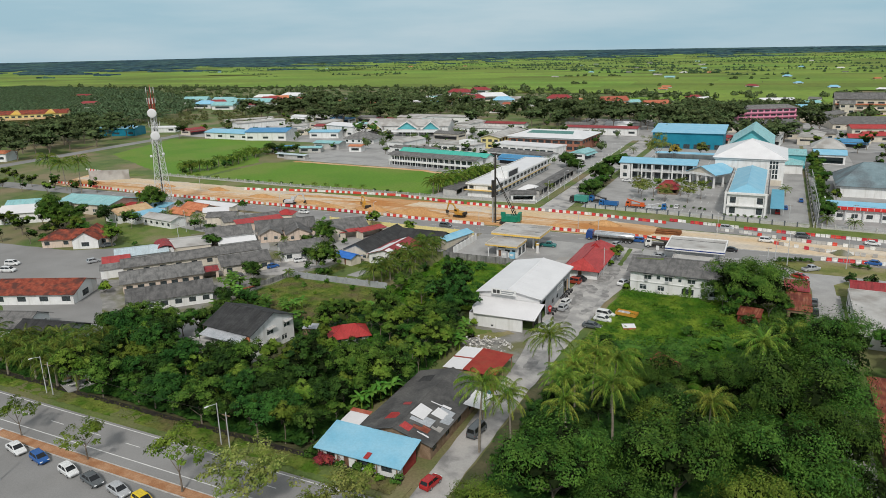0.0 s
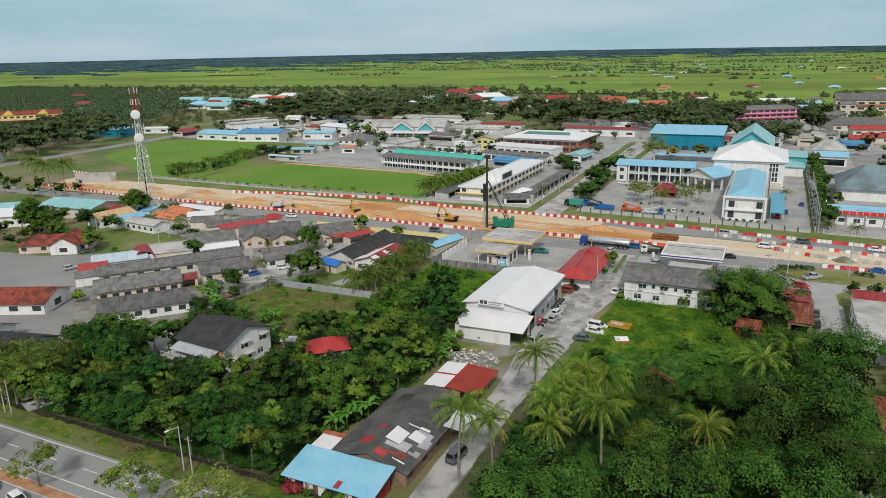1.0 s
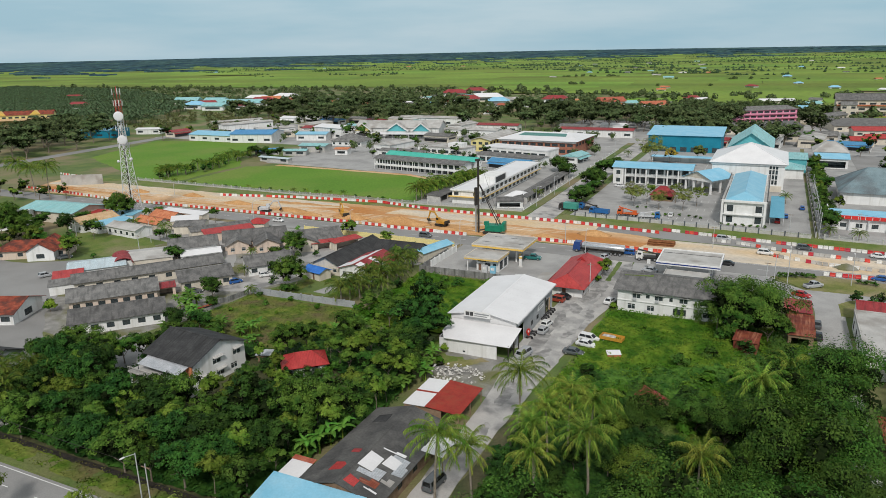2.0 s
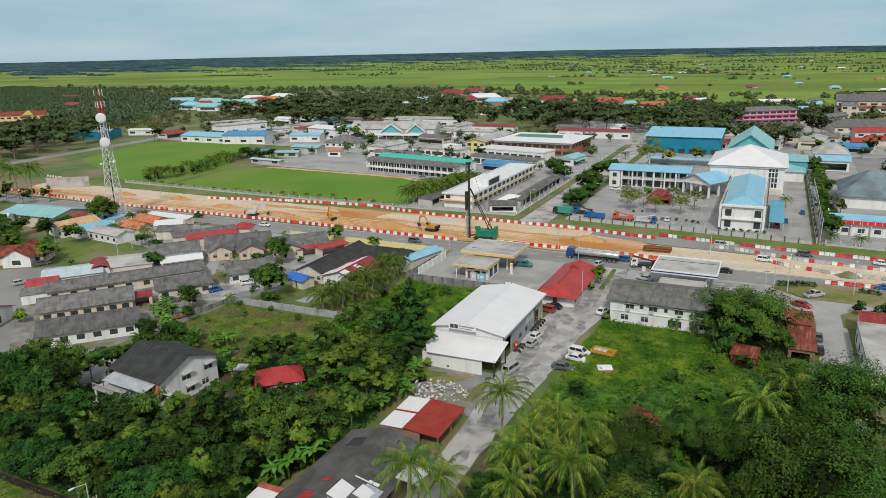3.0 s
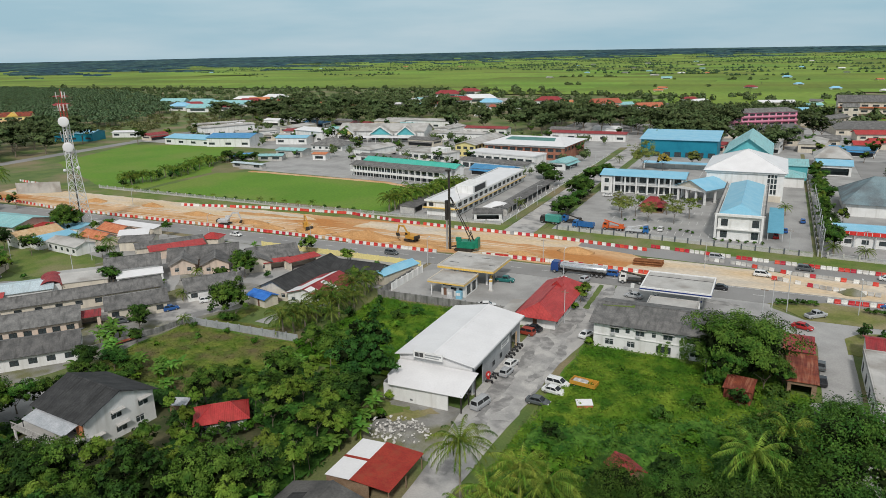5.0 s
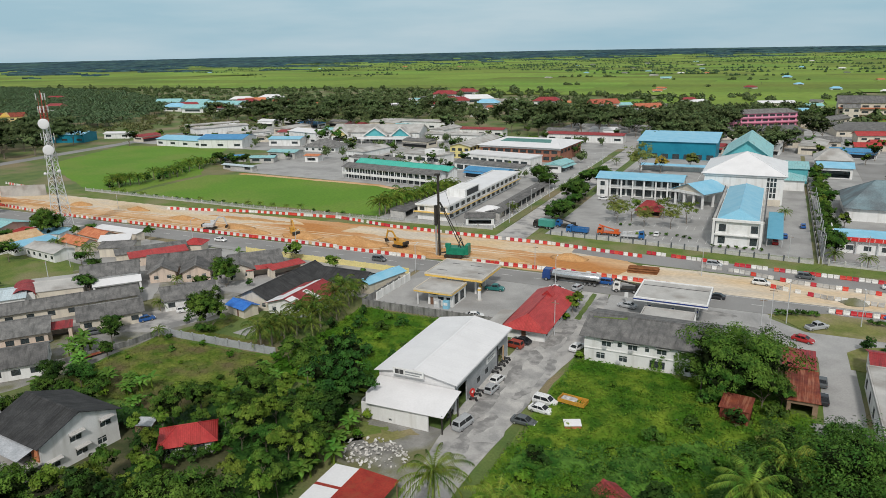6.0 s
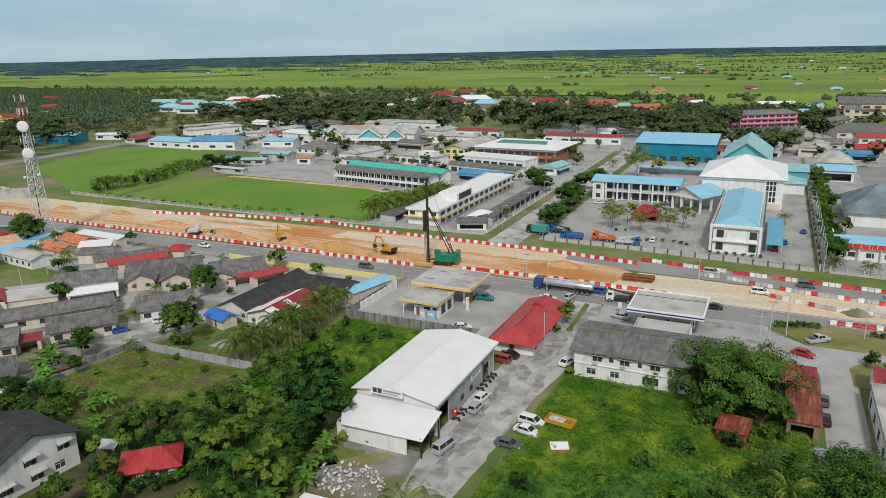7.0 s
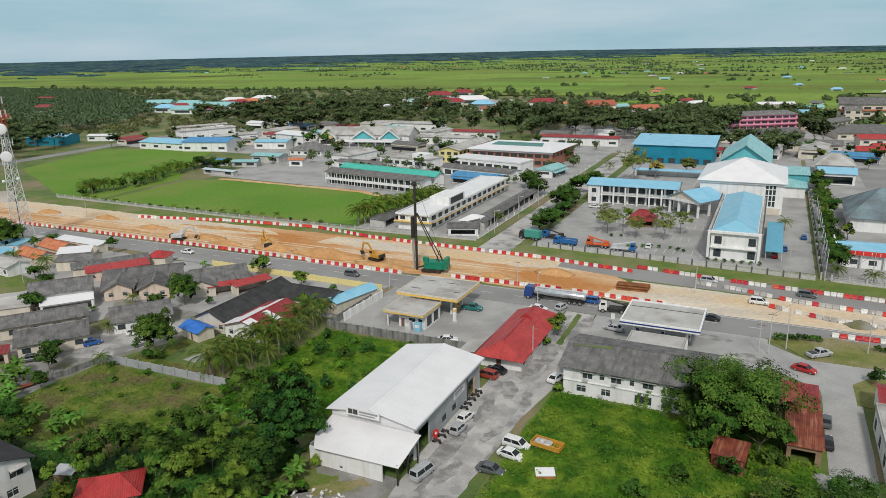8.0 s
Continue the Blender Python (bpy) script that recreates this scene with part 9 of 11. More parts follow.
    for x in np.arange(-1500, -500, 9.5):
        for y in np.arange(430, 1000, 9.0):
            px, py = x + prng.uniform(-9, 9), y + prng.uniform(-9, 9)
            if not inside(px, py, PLANTATION) or not clear_of(px, py, 5):
                continue
            h = prng.uniform(4.5, 8.0)
            for i in range(9):
                a = 2 * math.pi * i / 9 + prng.uniform(-0.2, 0.2)
                dx, dy, l = math.cos(a), math.sin(a), prng.uniform(4.4, 6.8)
                o = len(V)
                w = 1.8
                V += [(px, py, h), (px + dx * l * 0.5 - dy * w, py + dy * l * 0.5 + dx * w, h + 0.6), (px + dx * l, py + dy * l, h - 1.3), (px + dx * l * 0.5 + dy * w, py + dy * l * 0.5 - dx * w, h + 0.6)]
                T += [(o, o + 2, o + 1), (o, o + 3, o + 2)]
            o = len(V)
            V += [(px - 0.35, py, 0), (px + 0.35, py, 0), (px, py, h), (px, py - 0.35, 0), (px, py + 0.35, 0)]
            T += [(o, o + 1, o + 2), (o + 3, o + 4, o + 2)]
    solid("oil_palm_plantation", mesh_np("oil_palm_plantation", np.array(V), np.zeros((0, 4), int), np.array(T), M_L_PALMS), None, "dense oil palm plantation beyond the town", "plantation", kind="stuff")


def bank_height(x, y, height, seed):
    k = noise.noise((x * 0.10, y * 0.10, seed)) + 0.5 * noise.noise((x * 0.33, y * 0.33, seed + 3)) + 0.25 * noise.noise((x * 0.9, y * 0.9, seed + 7))
    return max(0.07, height * (0.45 + 0.75 * k))


def weeds(name, label, polys, density, size, height, material, seed, margin=0.3):
    """Tall weeds: a low uneven bank of growth, thick with leaf blades."""
    rng = np.random.default_rng(seed)
    C, V, F = [], [], []
    step = 0.8
    for poly in polys:
        xs, ys = [p[0] for p in poly], [p[1] for p in poly]
        nx, ny = int((max(xs) - min(xs)) / step) + 1, int((max(ys) - min(ys)) / step) + 1
        grid = {}
        for i in range(nx):
            for j in range(ny):
                x, y = min(xs) + i * step, min(ys) + j * step
                if inside(x, y, poly) and clear_of(x, y, margin):
                    grid[i, j] = len(V)
                    V.append((x + rng.uniform(-0.25, 0.25), y + rng.uniform(-0.25, 0.25), bank_height(x, y, height, seed) * rng.uniform(0.7, 1.1)))
        for i, j in grid:
            q = [grid.get(c) for c in ((i, j), (i + 1, j), (i + 1, j + 1), (i, j + 1))]
            if None not in q:
                F.append(q)
        n = int((max(xs) - min(xs)) * (max(ys) - min(ys)) * density)
        P = np.stack([rng.uniform(min(xs), max(xs), n), rng.uniform(min(ys), max(ys), n)], 1)
        for x, y in P:
            if inside(x, y, poly) and clear_of(x, y, margin):
                C.append((x, y, bank_height(x, y, height, seed) + rng.uniform(-0.05, 0.3) * height))
    C = np.array(C)
    nrm = rng.normal(0, 0.5, (len(C), 3))
    nrm[:, 2] += 0.8
    p, q = leaf_quads(rng, C, nrm, size * rng.uniform(0.6, 1.5, len(C)), aspect=0.5)
    q = q + len(V)
    return solid(name, mesh_np(name, np.concatenate([np.array(V), p]), np.concatenate([np.array(F), q]), np.zeros((0, 3), int), material), None, label, "weeds", kind="stuff")


def creeper():
    """Climbing leaves in ragged strands over the lower right part of the stained house's front."""
    rng = np.random.default_rng(77)
    C = []
    for x0, top in ((-9.2, 3.6), (-8.7, 2.2), (-12.3, 4.4), (-11.8, 5.0), (-11.2, 3.2), (-16.2, 2.6), (-15.4, 3.4)):
        x = x0
        for z in np.arange(0.2, top, 0.06):
            x += rng.normal(0, 0.05)
            for _ in range(2):
                C.append((x + rng.normal(0, 0.22), 171.52 - 0.1 * rng.random(), z + rng.normal(0, 0.1)))
    C = np.array(C)
    p, q = leaf_tris(rng, C, np.tile([0.0, -1.0, 0.3], (len(C), 1)), 0.3 * rng.uniform(0.6, 1.3, len(C)))
    solid("creeper", mesh_np("creeper", p, np.zeros((0, 4), int), q, M_L_BIG), None, "green creeper climbing the stained house wall", "plant")


near_plants()
creeper()
mid_plants()
retire()
far_plants()
weeds("tall_weeds", "lush tall weeds over the vacant plot", [[(-32.5, 128), (-31, 171.5), (11.5, 171.5), (11.5, 120), (-33, 117)]], 13, 0.40, 1.35, M_L_WEED, 1)
weeds("tall_weeds", "lush weeds behind the yard wall", [[(-85.5, 142), (-85.5, 179.5), (-60.5, 179.5), (-60.5, 142)]], 13, 0.36, 1.1, M_L_WEED, 2)
weeds("scrub", "leafy scrub at the edge of the vacant plot", [[(-32, 117), (9, 119), (8, 147), (-6, 147), (-24, 138), (-31, 133)]], 9, 0.42, 2.0, M_L_MID, 6)
weeds("garden_weeds", "rough yellowish grass in the clearing", [[(-120, 123), (-118.5, 147.5), (-86.5, 148.5), (-85, 121)]], 7, 0.3, 0.5, M_L_GRASS, 3)
weeds("garden_weeds", "worn rough grass in the house garden", [[(-116, 151), (-91.5, 151), (-91.5, 165.5), (-111.5, 165.5)]], 6, 0.24, 0.22, M_L_GRASS, 7)
weeds("undergrowth", "leafy undergrowth beneath the thicket", [[(-35, 68), (11.5, 68), (11.5, 119), (-35, 116)], [(-148, 77), (-62, 77), (-56, 104), (-56.5, 137.5), (-84, 138.5), (-90, 121), (-116, 121), (-122, 107), (-138, 95)]], 4.0, 0.6, 1.6, M_L_DEEP, 4)
weeds("verge_weeds", "rough weeds along the boulevard verge", [[(-160, 72.5), (-43, 72.5), (-43, 76.5), (-160, 76.5)], [(-36, 117), (-34, 140), (-32, 140), (-33, 117)], [(-62, 137), (-59.5, 137), (-59.5, 168), (-62, 168)]], 6, 0.3, 0.35, M_L_GRASS, 5)


# ---- vehicles ----
PAINTS = {}


def paint(name, col):
    if name not in PAINTS:
        PAINTS[name] = mat(name + " car paint", col, tuple(c * 0.9 for c in col), rough=0.22, scale=1.0, fine=6, bump=0.0, spec=0.5)
    return PAINTS[name]


WHEEL = {}


def wheel_meshes(r, w):
    if (r, w) not in WHEEL:
        t = Geo().loft([[(r * k * math.cos(a), y, r * k * math.sin(a)) for a in [2 * math.pi * i / 14 for i in range(14)]] for y, k in ((-w / 2, 0.86), (-w / 2 + 0.03, 1.0), (w / 2 - 0.03, 1.0), (w / 2, 0.86))])
        m = Geo().loft([[(r * k * math.cos(a), y, r * k * math.sin(a)) for a in [2 * math.pi * i / 10 for i in range(10)]] for y, k in ((-w / 2 - 0.012, 0.6), (w / 2 + 0.012, 0.6))])
        WHEEL[(r, w)] = (mesh_of("tyre", t, M_TYRE), mesh_of("rim", m, M_RIM))
    return WHEEL[(r, w)]


def put_wheels(base, xs, y, r, w):
    t, m = wheel_meshes(r, w)
    for x in xs:
        for s in (-1, 1):
            o = part("wheel", t, None, base, at=pose(x, s * y, r))
            part("rim", m, None, o)


# side profiles: length, half width, bonnet, belt and roof heights, then stations of the cabin from the rear
STYLES = {
    "sedan": (4.35, 0.86, 0.86, 0.92, 1.44, -1.75, -1.0, 0.35, 1.25, 0.95),
    "hatch": (3.75, 0.83, 0.90, 0.95, 1.50, -1.80, -1.5, 0.30, 1.15, 0.95),
    "mpv": (4.35, 0.87, 0.95, 1.00, 1.68, -2.10, -1.85, 0.55, 1.45, 1.0),
    "van": (4.30, 0.84, 1.05, 1.08, 1.92, -2.12, -2.0, 1.35, 1.95, 1.05),
    "pickup": (5.10, 0.90, 1.05, 1.08, 1.72, -0.75, -0.55, 0.75, 1.45, 1.05),
}


def car(label, style, paint_name, col, x, y, rot, z=0.08, group="parked cars"):
    """A car heading along its own +x: body shell, cabin, glass, lamps and wheels."""
    L, hw, zb, zbelt, zr, c0, c1, c2, c3, zt = STYLES[style]
    m = paint(paint_name, col)
    b = thing("pickup_truck" if style == "pickup" else ("van" if style in ("van", "mpv") else "car"), label, "car", pose(x, y, z, 0, 0, rot), group)
    h = L / 2
    r = 0.30 if style in ("hatch", "sedan") else 0.33

    def ring(X, w, z0, z1, cut=0.12):
        return [(X, -w + cut * 0.6, z0), (X, -w, z0 + cut), (X, -w, z1 - cut * 1.4), (X, -w + cut, z1), (X, w - cut, z1), (X, w, z1 - cut * 1.4), (X, w, z0 + cut), (X, w - cut * 0.6, z0)]

    tail = zt if style != "sedan" else 0.95
    rings = [ring(-h, hw * 0.86, 0.36, tail - 0.16), ring(-h + 0.18, hw * 0.97, 0.24, tail), ring(c0, hw, 0.22, zbelt), ring(c2, hw, 0.22, zbelt), ring(c3, hw * 0.99, 0.22, zb + 0.03), ring(h - 0.35, hw * 0.95, 0.24, zb - 0.08), ring(h - 0.06, hw * 0.84, 0.30, zb - 0.22), ring(h, hw * 0.74, 0.38, zb - 0.32)]
    part("body", Geo().loft(rings), m, b, smooth=False)
    wt = hw * 0.78
    cab = [[(c0, -hw * 0.96, zbelt - 0.03), (c3, -hw * 0.94, zbelt - 0.06), (c3, hw * 0.94, zbelt - 0.06), (c0, hw * 0.96, zbelt - 0.03)],
           [(c1, -wt, zr - 0.05), (c2, -wt, zr - 0.05), (c2, wt, zr - 0.05), (c1, wt, zr - 0.05)]]
    part("cabin", Geo().loft(cab), m, b)
    part("roof", Geo().loft([[(c1 - 0.04, -wt - 0.02, zr - 0.06), (c2 + 0.05, -wt - 0.02, zr - 0.06), (c2 + 0.05, wt + 0.02, zr - 0.06), (c1 - 0.04, wt + 0.02, zr - 0.06)],
                             [(c1 + 0.1, -wt + 0.1, zr), (c2 - 0.1, -wt + 0.1, zr), (c2 - 0.1, wt - 0.1, zr), (c1 + 0.1, wt - 0.1, zr)]]), m, b)

    def lerp(a, c, t):
        return tuple(a[i] + (c[i] - a[i]) * t for i in range(3))

    A, B, C, D = cab[0]
    E, F, G2, H = cab[1]

    def pane(name, p, q, s, t, u0, u1, v0=0.12, v1=0.9):
        g = Geo()
        lo0, lo1, hi0, hi1 = lerp(p, q, u0), lerp(p, q, u1), lerp(s, t, u0), lerp(s, t, u1)
        pts = [Vector(lerp(lo0, hi0, v0)), Vector(lerp(lo1, hi1, v0)), Vector(lerp(lo1, hi1, v1)), Vector(lerp(lo0, hi0, v1))]
        n = (pts[1] - pts[0]).cross(pts[3] - pts[0]).normalized() * 0.012
        g.slab(*[k + n for k in pts], 0.01)
        part(name, g, M_CARGLASS, b)

    pane("windscreen", B, C, F, G2, 0.07, 0.93)
    pane("rear_window", D, A, H, E, 0.1, 0.9)
    for p, q, s, t in ((A, B, E, F), (C, D, G2, H)):
        cuts = ((0.06, 0.46), (0.5, 0.94)) if style in ("mpv", "van") else ((0.08, 0.48), (0.52, 0.92))
        for u0, u1 in cuts:
            pane("side_window", p, q, s, t, u0, u1)
    for s in (-1, 1):
        part("headlight", Geo().box(h - 0.2, s * hw * 0.62 - 0.16, zb - 0.34, h - 0.015, s * hw * 0.62 + 0.16, zb - 0.2), M_LAMPW, b)
        part("tail_light", Geo().box(-h + 0.005, s * hw * 0.7 - 0.12, tail - 0.42, -h + 0.12, s * hw * 0.7 + 0.12, tail - 0.2), M_LAMPR, b)
    if style == "pickup":
        part("load_bed", Geo().box(-h + 0.25, -hw + 0.14, 1.0, c0 - 0.12, hw - 0.14, 1.08), M_DARKF, b, "dark load bed")
    put_wheels(b, (-h + 0.85, h - 0.82), hw - 0.1, r, 0.2)
    return b


WHITE, SILVER, BLACK, RED, BLUE, GREY, YEL, MAR = (0.72, 0.72, 0.71), (0.42, 0.43, 0.44), (0.025, 0.026, 0.03), (0.40, 0.02, 0.02), (0.02, 0.10, 0.32), (0.10, 0.11, 0.115), (0.72, 0.52, 0.02), (0.30, 0.05, 0.03)
# parked beside the boulevard
for x, y, st, nm, c, lab in ((-104.2, 58.7, "sedan", "white", WHITE, "white sedan parked beside the median"), (-98.2, 58.4, "hatch", "blue", BLUE, "blue hatchback parked beside the median"), (-90.9, 57.9, "hatch", "white", WHITE, "white hatchback parked beside the median"),
                              (-85.6, 57.7, "sedan", "charcoal", GREY, "charcoal sedan parked beside the median"), (-79.9, 57.5, "sedan", "silver", SILVER, "silver sedan parked beside the median"), (-74.7, 57.2, "hatch", "yellow", YEL, "yellow hatchback parked beside the median"), (-69.5, 57.2, "sedan", "charcoal", GREY, "dark sedan parked beside the median")):
    car(lab, st, nm, c, x, y, -12, 0.055)
# around the warehouse and lane
for x, y, st, nm, c, rot, lab in ((-42.0, 155.8, "hatch", "white", WHITE, 82, "white hatchback beside the warehouse wall"), (-41.6, 152.0, "hatch", "silver", SILVER, 84, "silver hatchback beside the warehouse wall"), (-41.4, 138.6, "van", "silver", SILVER, 78, "silver van at the lean-to corner"),
                                  (-44.6, 171.8, "mpv", "rust red", MAR, 172, "rust red people carrier behind the warehouse"), (-43.8, 174.4, "sedan", "black", BLACK, 170, "black sedan behind the warehouse"), (-32.2, 175.6, "sedan", "white", WHITE, 74, "white sedan parked by the white house"),
                                  (-31.4, 151.2, "mpv", "white", WHITE, -8, "white people carrier on the weedy verge"), (-31.2, 148.2, "sedan", "white", WHITE, -10, "white sedan on the weedy verge"), (-32.6, 143.4, "sedan", "charcoal", GREY, -4, "old charcoal sedan among weeds"),
                                  (-58.4, 184.0, "sedan", "white", WHITE, 24, "white sedan behind the yard wall"), (-39.7, 77.0, "hatch", "red", RED, 80, "red hatchback on the lane"), (12.2, 177.6, "sedan", "charcoal", GREY, 88, "dark grey sedan beside the rusted shops"), (12.1, 170.6, "sedan", "black", BLACK, 90, "black sedan beside the rusted shops"),
                                  (17.2, 115.5, "mpv", "white", WHITE, 92, "white people carrier in the east lane"), (12.3, 205.6, "pickup", "silver", SILVER, 40, "silver pickup truck on the grass island"), (9.5, 197.2, "sedan", "red", RED, -20, "red sedan turning off the lane"),
                                  (-46.4, 209.0, "sedan", "white", WHITE, -2, "white sedan leaving the forecourt"), (-41.6, 211.8, "hatch", "silver", SILVER, 75, "silver hatchback at the lane mouth"), (-27.6, 203.6, "sedan", "silver", SILVER, 170, "silver sedan at the fuel station"),
                                  (-39.0, 92.4, "van", "charcoal", GREY, 84, "dark van parked on the lane"),
                                  (-61.0, 203.4, "pickup", "teal", (0.02, 0.16, 0.15), 5, "teal pickup under the canopy edge")):
    car(lab, st, nm, c, x, y, rot, 0.08)
# on the carriageways
for x, y, st, nm, c, rot, lab in ((-9.0, 217.6, "sedan", "black", BLACK, 178, "black sedan on the south carriageway"), (-36.4, 218.6, "mpv", "blue", BLUE, 178, "blue people carrier on the south carriageway"), (-102, 215, "mpv", "charcoal", GREY, 0, "dark people carrier on the south carriageway"), (-163, 215.2, "sedan", "white", WHITE, 0, "white sedan on the south carriageway"),
                                  (-132.4, 214.4, "sedan", "white", WHITE, 0, "white sedan passing the yellow wall"), (-11.7, 244.8, "mpv", "silver", SILVER, -4, "silver people carrier on the north carriageway"), (11, 242.0, "mpv", "charcoal", GREY, -4, "dark people carrier on the north carriageway"), (0.6, 232.6, "mpv", "white", WHITE, -3, "white people carrier inside the roadworks"),
                                  (28, 217.5, "sedan", "blue", BLUE, 176, "blue car on the south carriageway"), (30, 240.0, "sedan", "white", WHITE, -4, "white sedan on the north carriageway")):
    car(lab, st, nm, c, x, y, rot, 0.095, group="cars on the road")
# village
for x, y, st, nm, c, rot, lab in ((-164.3, 112.0, "sedan", "black", BLACK, 100, "black sedan beside the tiled terrace"), (-205.5, 126.0, "mpv", "white", WHITE, 20, "white people carrier in the village street"), (-200.0, 121.0, "mpv", "white", WHITE, 20, "white people carrier by the hedge"), (-184.0, 137.2, "hatch", "silver", SILVER, 70, "silver hatchback beside the annex"),
                                  (-195.5, 152.0, "sedan", "charcoal", GREY, 60, "dark sedan beside the tiled house"), (-124.8, 161.0, "hatch", "white", WHITE, 46, "white hatchback beside the bungalow"), (-128.8, 153.2, "hatch", "blue", BLUE, 60, "blue hatchback in the lane"), (-133.4, 142.6, "sedan", "charcoal", GREY, 48, "dark sedan by the block wall"),
                                  (-31.5, 272.5, "hatch", "white", WHITE, 90, "white hatchback on the civic forecourt"), (-60, 322, "sedan", "white", WHITE, 0, "white sedan in front of the wing"), (6.0, 284.0, "hatch", "blue", BLUE, 90, "blue hatchback beside the carport"), (3.4, 275.5, "mpv", "red", RED, 90, "red people carrier under the carport"),
                                  (11.5, 300.0, "hatch", "blue", BLUE, 90, "blue hatchback in the compound lane")):
    car(lab, st, nm, c, x, y, rot, 0.06)


def lorry(label, x, y, rot, cabc, bedc, kind="tipper", z=0.06):
    b = thing("truck", label, "truck", pose(x, y, z, 0, 0, rot), "parked trucks")
    part("chassis", Geo().box(-3.6, -0.5, 0.55, 3.6, 0.5, 0.85), M_DSTEEL, b)
    part("cab", Geo().loft([[(1.9, -1.1, 0.6), (3.7, -1.1, 0.6), (3.7, 1.1, 0.6), (1.9, 1.1, 0.6)], [(1.9, -1.1, 1.7), (3.7, -1.1, 1.7), (3.7, 1.1, 1.7), (1.9, 1.1, 1.7)], [(1.95, -1.0, 2.7), (3.35, -1.0, 2.7), (3.35, 1.0, 2.7), (1.95, 1.0, 2.7)]]), cabc, b)
    part("windscreen", Geo().slab((3.71, -0.95, 1.75), (3.71, 0.95, 1.75), (3.40, 0.9, 2.55), (3.40, -0.9, 2.55), 0.02), M_CARGLASS, b)
    for s in (-1, 1):
        part("headlight", Geo().box(3.68, s * 0.8 - 0.15, 0.75, 3.73, s * 0.8 + 0.15, 0.95), M_LAMPW, b)
        part("side_window", Geo().box(2.3, min(s * 1.05, s * 1.1), 1.8, 3.3, max(s * 1.05, s * 1.1) + 0.0, 2.4), M_CARGLASS, b)
    if kind == "tipper":
        g = wall_panel(5.2, 1.3, 0.08, [])
        part("load_body", Geo().box(-3.6, -1.2, 0.9, 1.6, 1.2, 1.0).box(-3.6, -1.2, 1.0, 1.6, -1.12, 2.2).box(-3.6, 1.12, 1.0, 1.6, 1.2, 2.2).box(1.52, -1.12, 1.0, 1.6, 1.12, 2.4).box(-3.6, -1.12, 1.0, -3.52, 1.12, 2.2), bedc, b)
        part("load", Geo().box(-3.5, -1.1, 1.0, 1.5, 1.1, 1.7, 0.3), M_PALE, b)
    elif kind == "crane":
        part("deck", Geo().box(-3.6, -1.2, 0.9, 1.6, 1.2, 1.2), bedc, b)
        part("boom", Geo().tube((-2.5, 0, 1.9), (3.4, 0, 3.2), 0.22, 6), bedc, b)
        part("winch", Geo().box(-3.2, -0.7, 1.2, -1.8, 0.7, 2.2, 0.05), bedc, b)
    elif kind == "box":
        part("load_body", Geo().box(-3.6, -1.2, 0.9, 1.7, 1.2, 3.2, 0.05), bedc, b)
    put_wheels(b, (-2.6, -1.5, 2.8), 1.0, 0.48, 0.3)
    return b


M_BTRK, M_OTRK, M_GTRK = paint("truck blue", (0.03, 0.14, 0.36)), paint("truck orange", (0.62, 0.12, 0.03)), paint("truck green", (0.06, 0.30, 0.24))
lorry("green and white box truck in the civic yard", -68.5, 269.5, 172, M_DSTEEL, M_GTRK, "box")
lorry("dark blue truck in the civic yard", -61.5, 272.5, 170, M_BTRK, M_DSTEEL, "crane")
lorry("blue tipper truck in the civic yard", -56.0, 266.5, 175, M_BTRK, M_BTRK)
lorry("orange crane truck in the civic yard", -46.0, 268.0, 176, M_OTRK, M_OTRK, "crane")
lorry("blue and grey crane truck in the civic yard", -38.0, 266.0, 4, M_BTRK, M_STEEL, "crane")
lorry("white truck cab waiting by the fuel station", -29.5, 214.6, -172, M_B_WHITE, M_DSTEEL, "crane", 0.09)


def load_pickup():
    b = thing("yellow_truck", "yellow flatbed truck body loaded with rubble", "truck", pose(-26.8, 152.4, 0.05, 0, 0, -8))
    part("load_body", Geo().box(-2.4, -1.1, 0.75, 2.4, 1.1, 0.85).box(-2.4, -1.1, 0.85, 2.4, -1.02, 1.45).box(-2.4, 1.02, 0.85, 2.4, 1.1, 1.45).box(2.32, -1.02, 0.85, 2.4, 1.02, 1.45).box(-2.4, -1.02, 0.85, -2.32, 1.02, 1.45), M_YELP, b, "yellow drop-side bed")
    part("load", Geo().box(-2.2, -0.95, 0.85, 0.6, 0.95, 1.25, 0.15), M_RUBBLE, b)
    part("chassis", Geo().box(-2.3, -0.45, 0.4, 2.3, 0.45, 0.75), M_DSTEEL, b)
    put_wheels(b, (-1.5, 1.6), 0.85, 0.38, 0.25)


load_pickup()


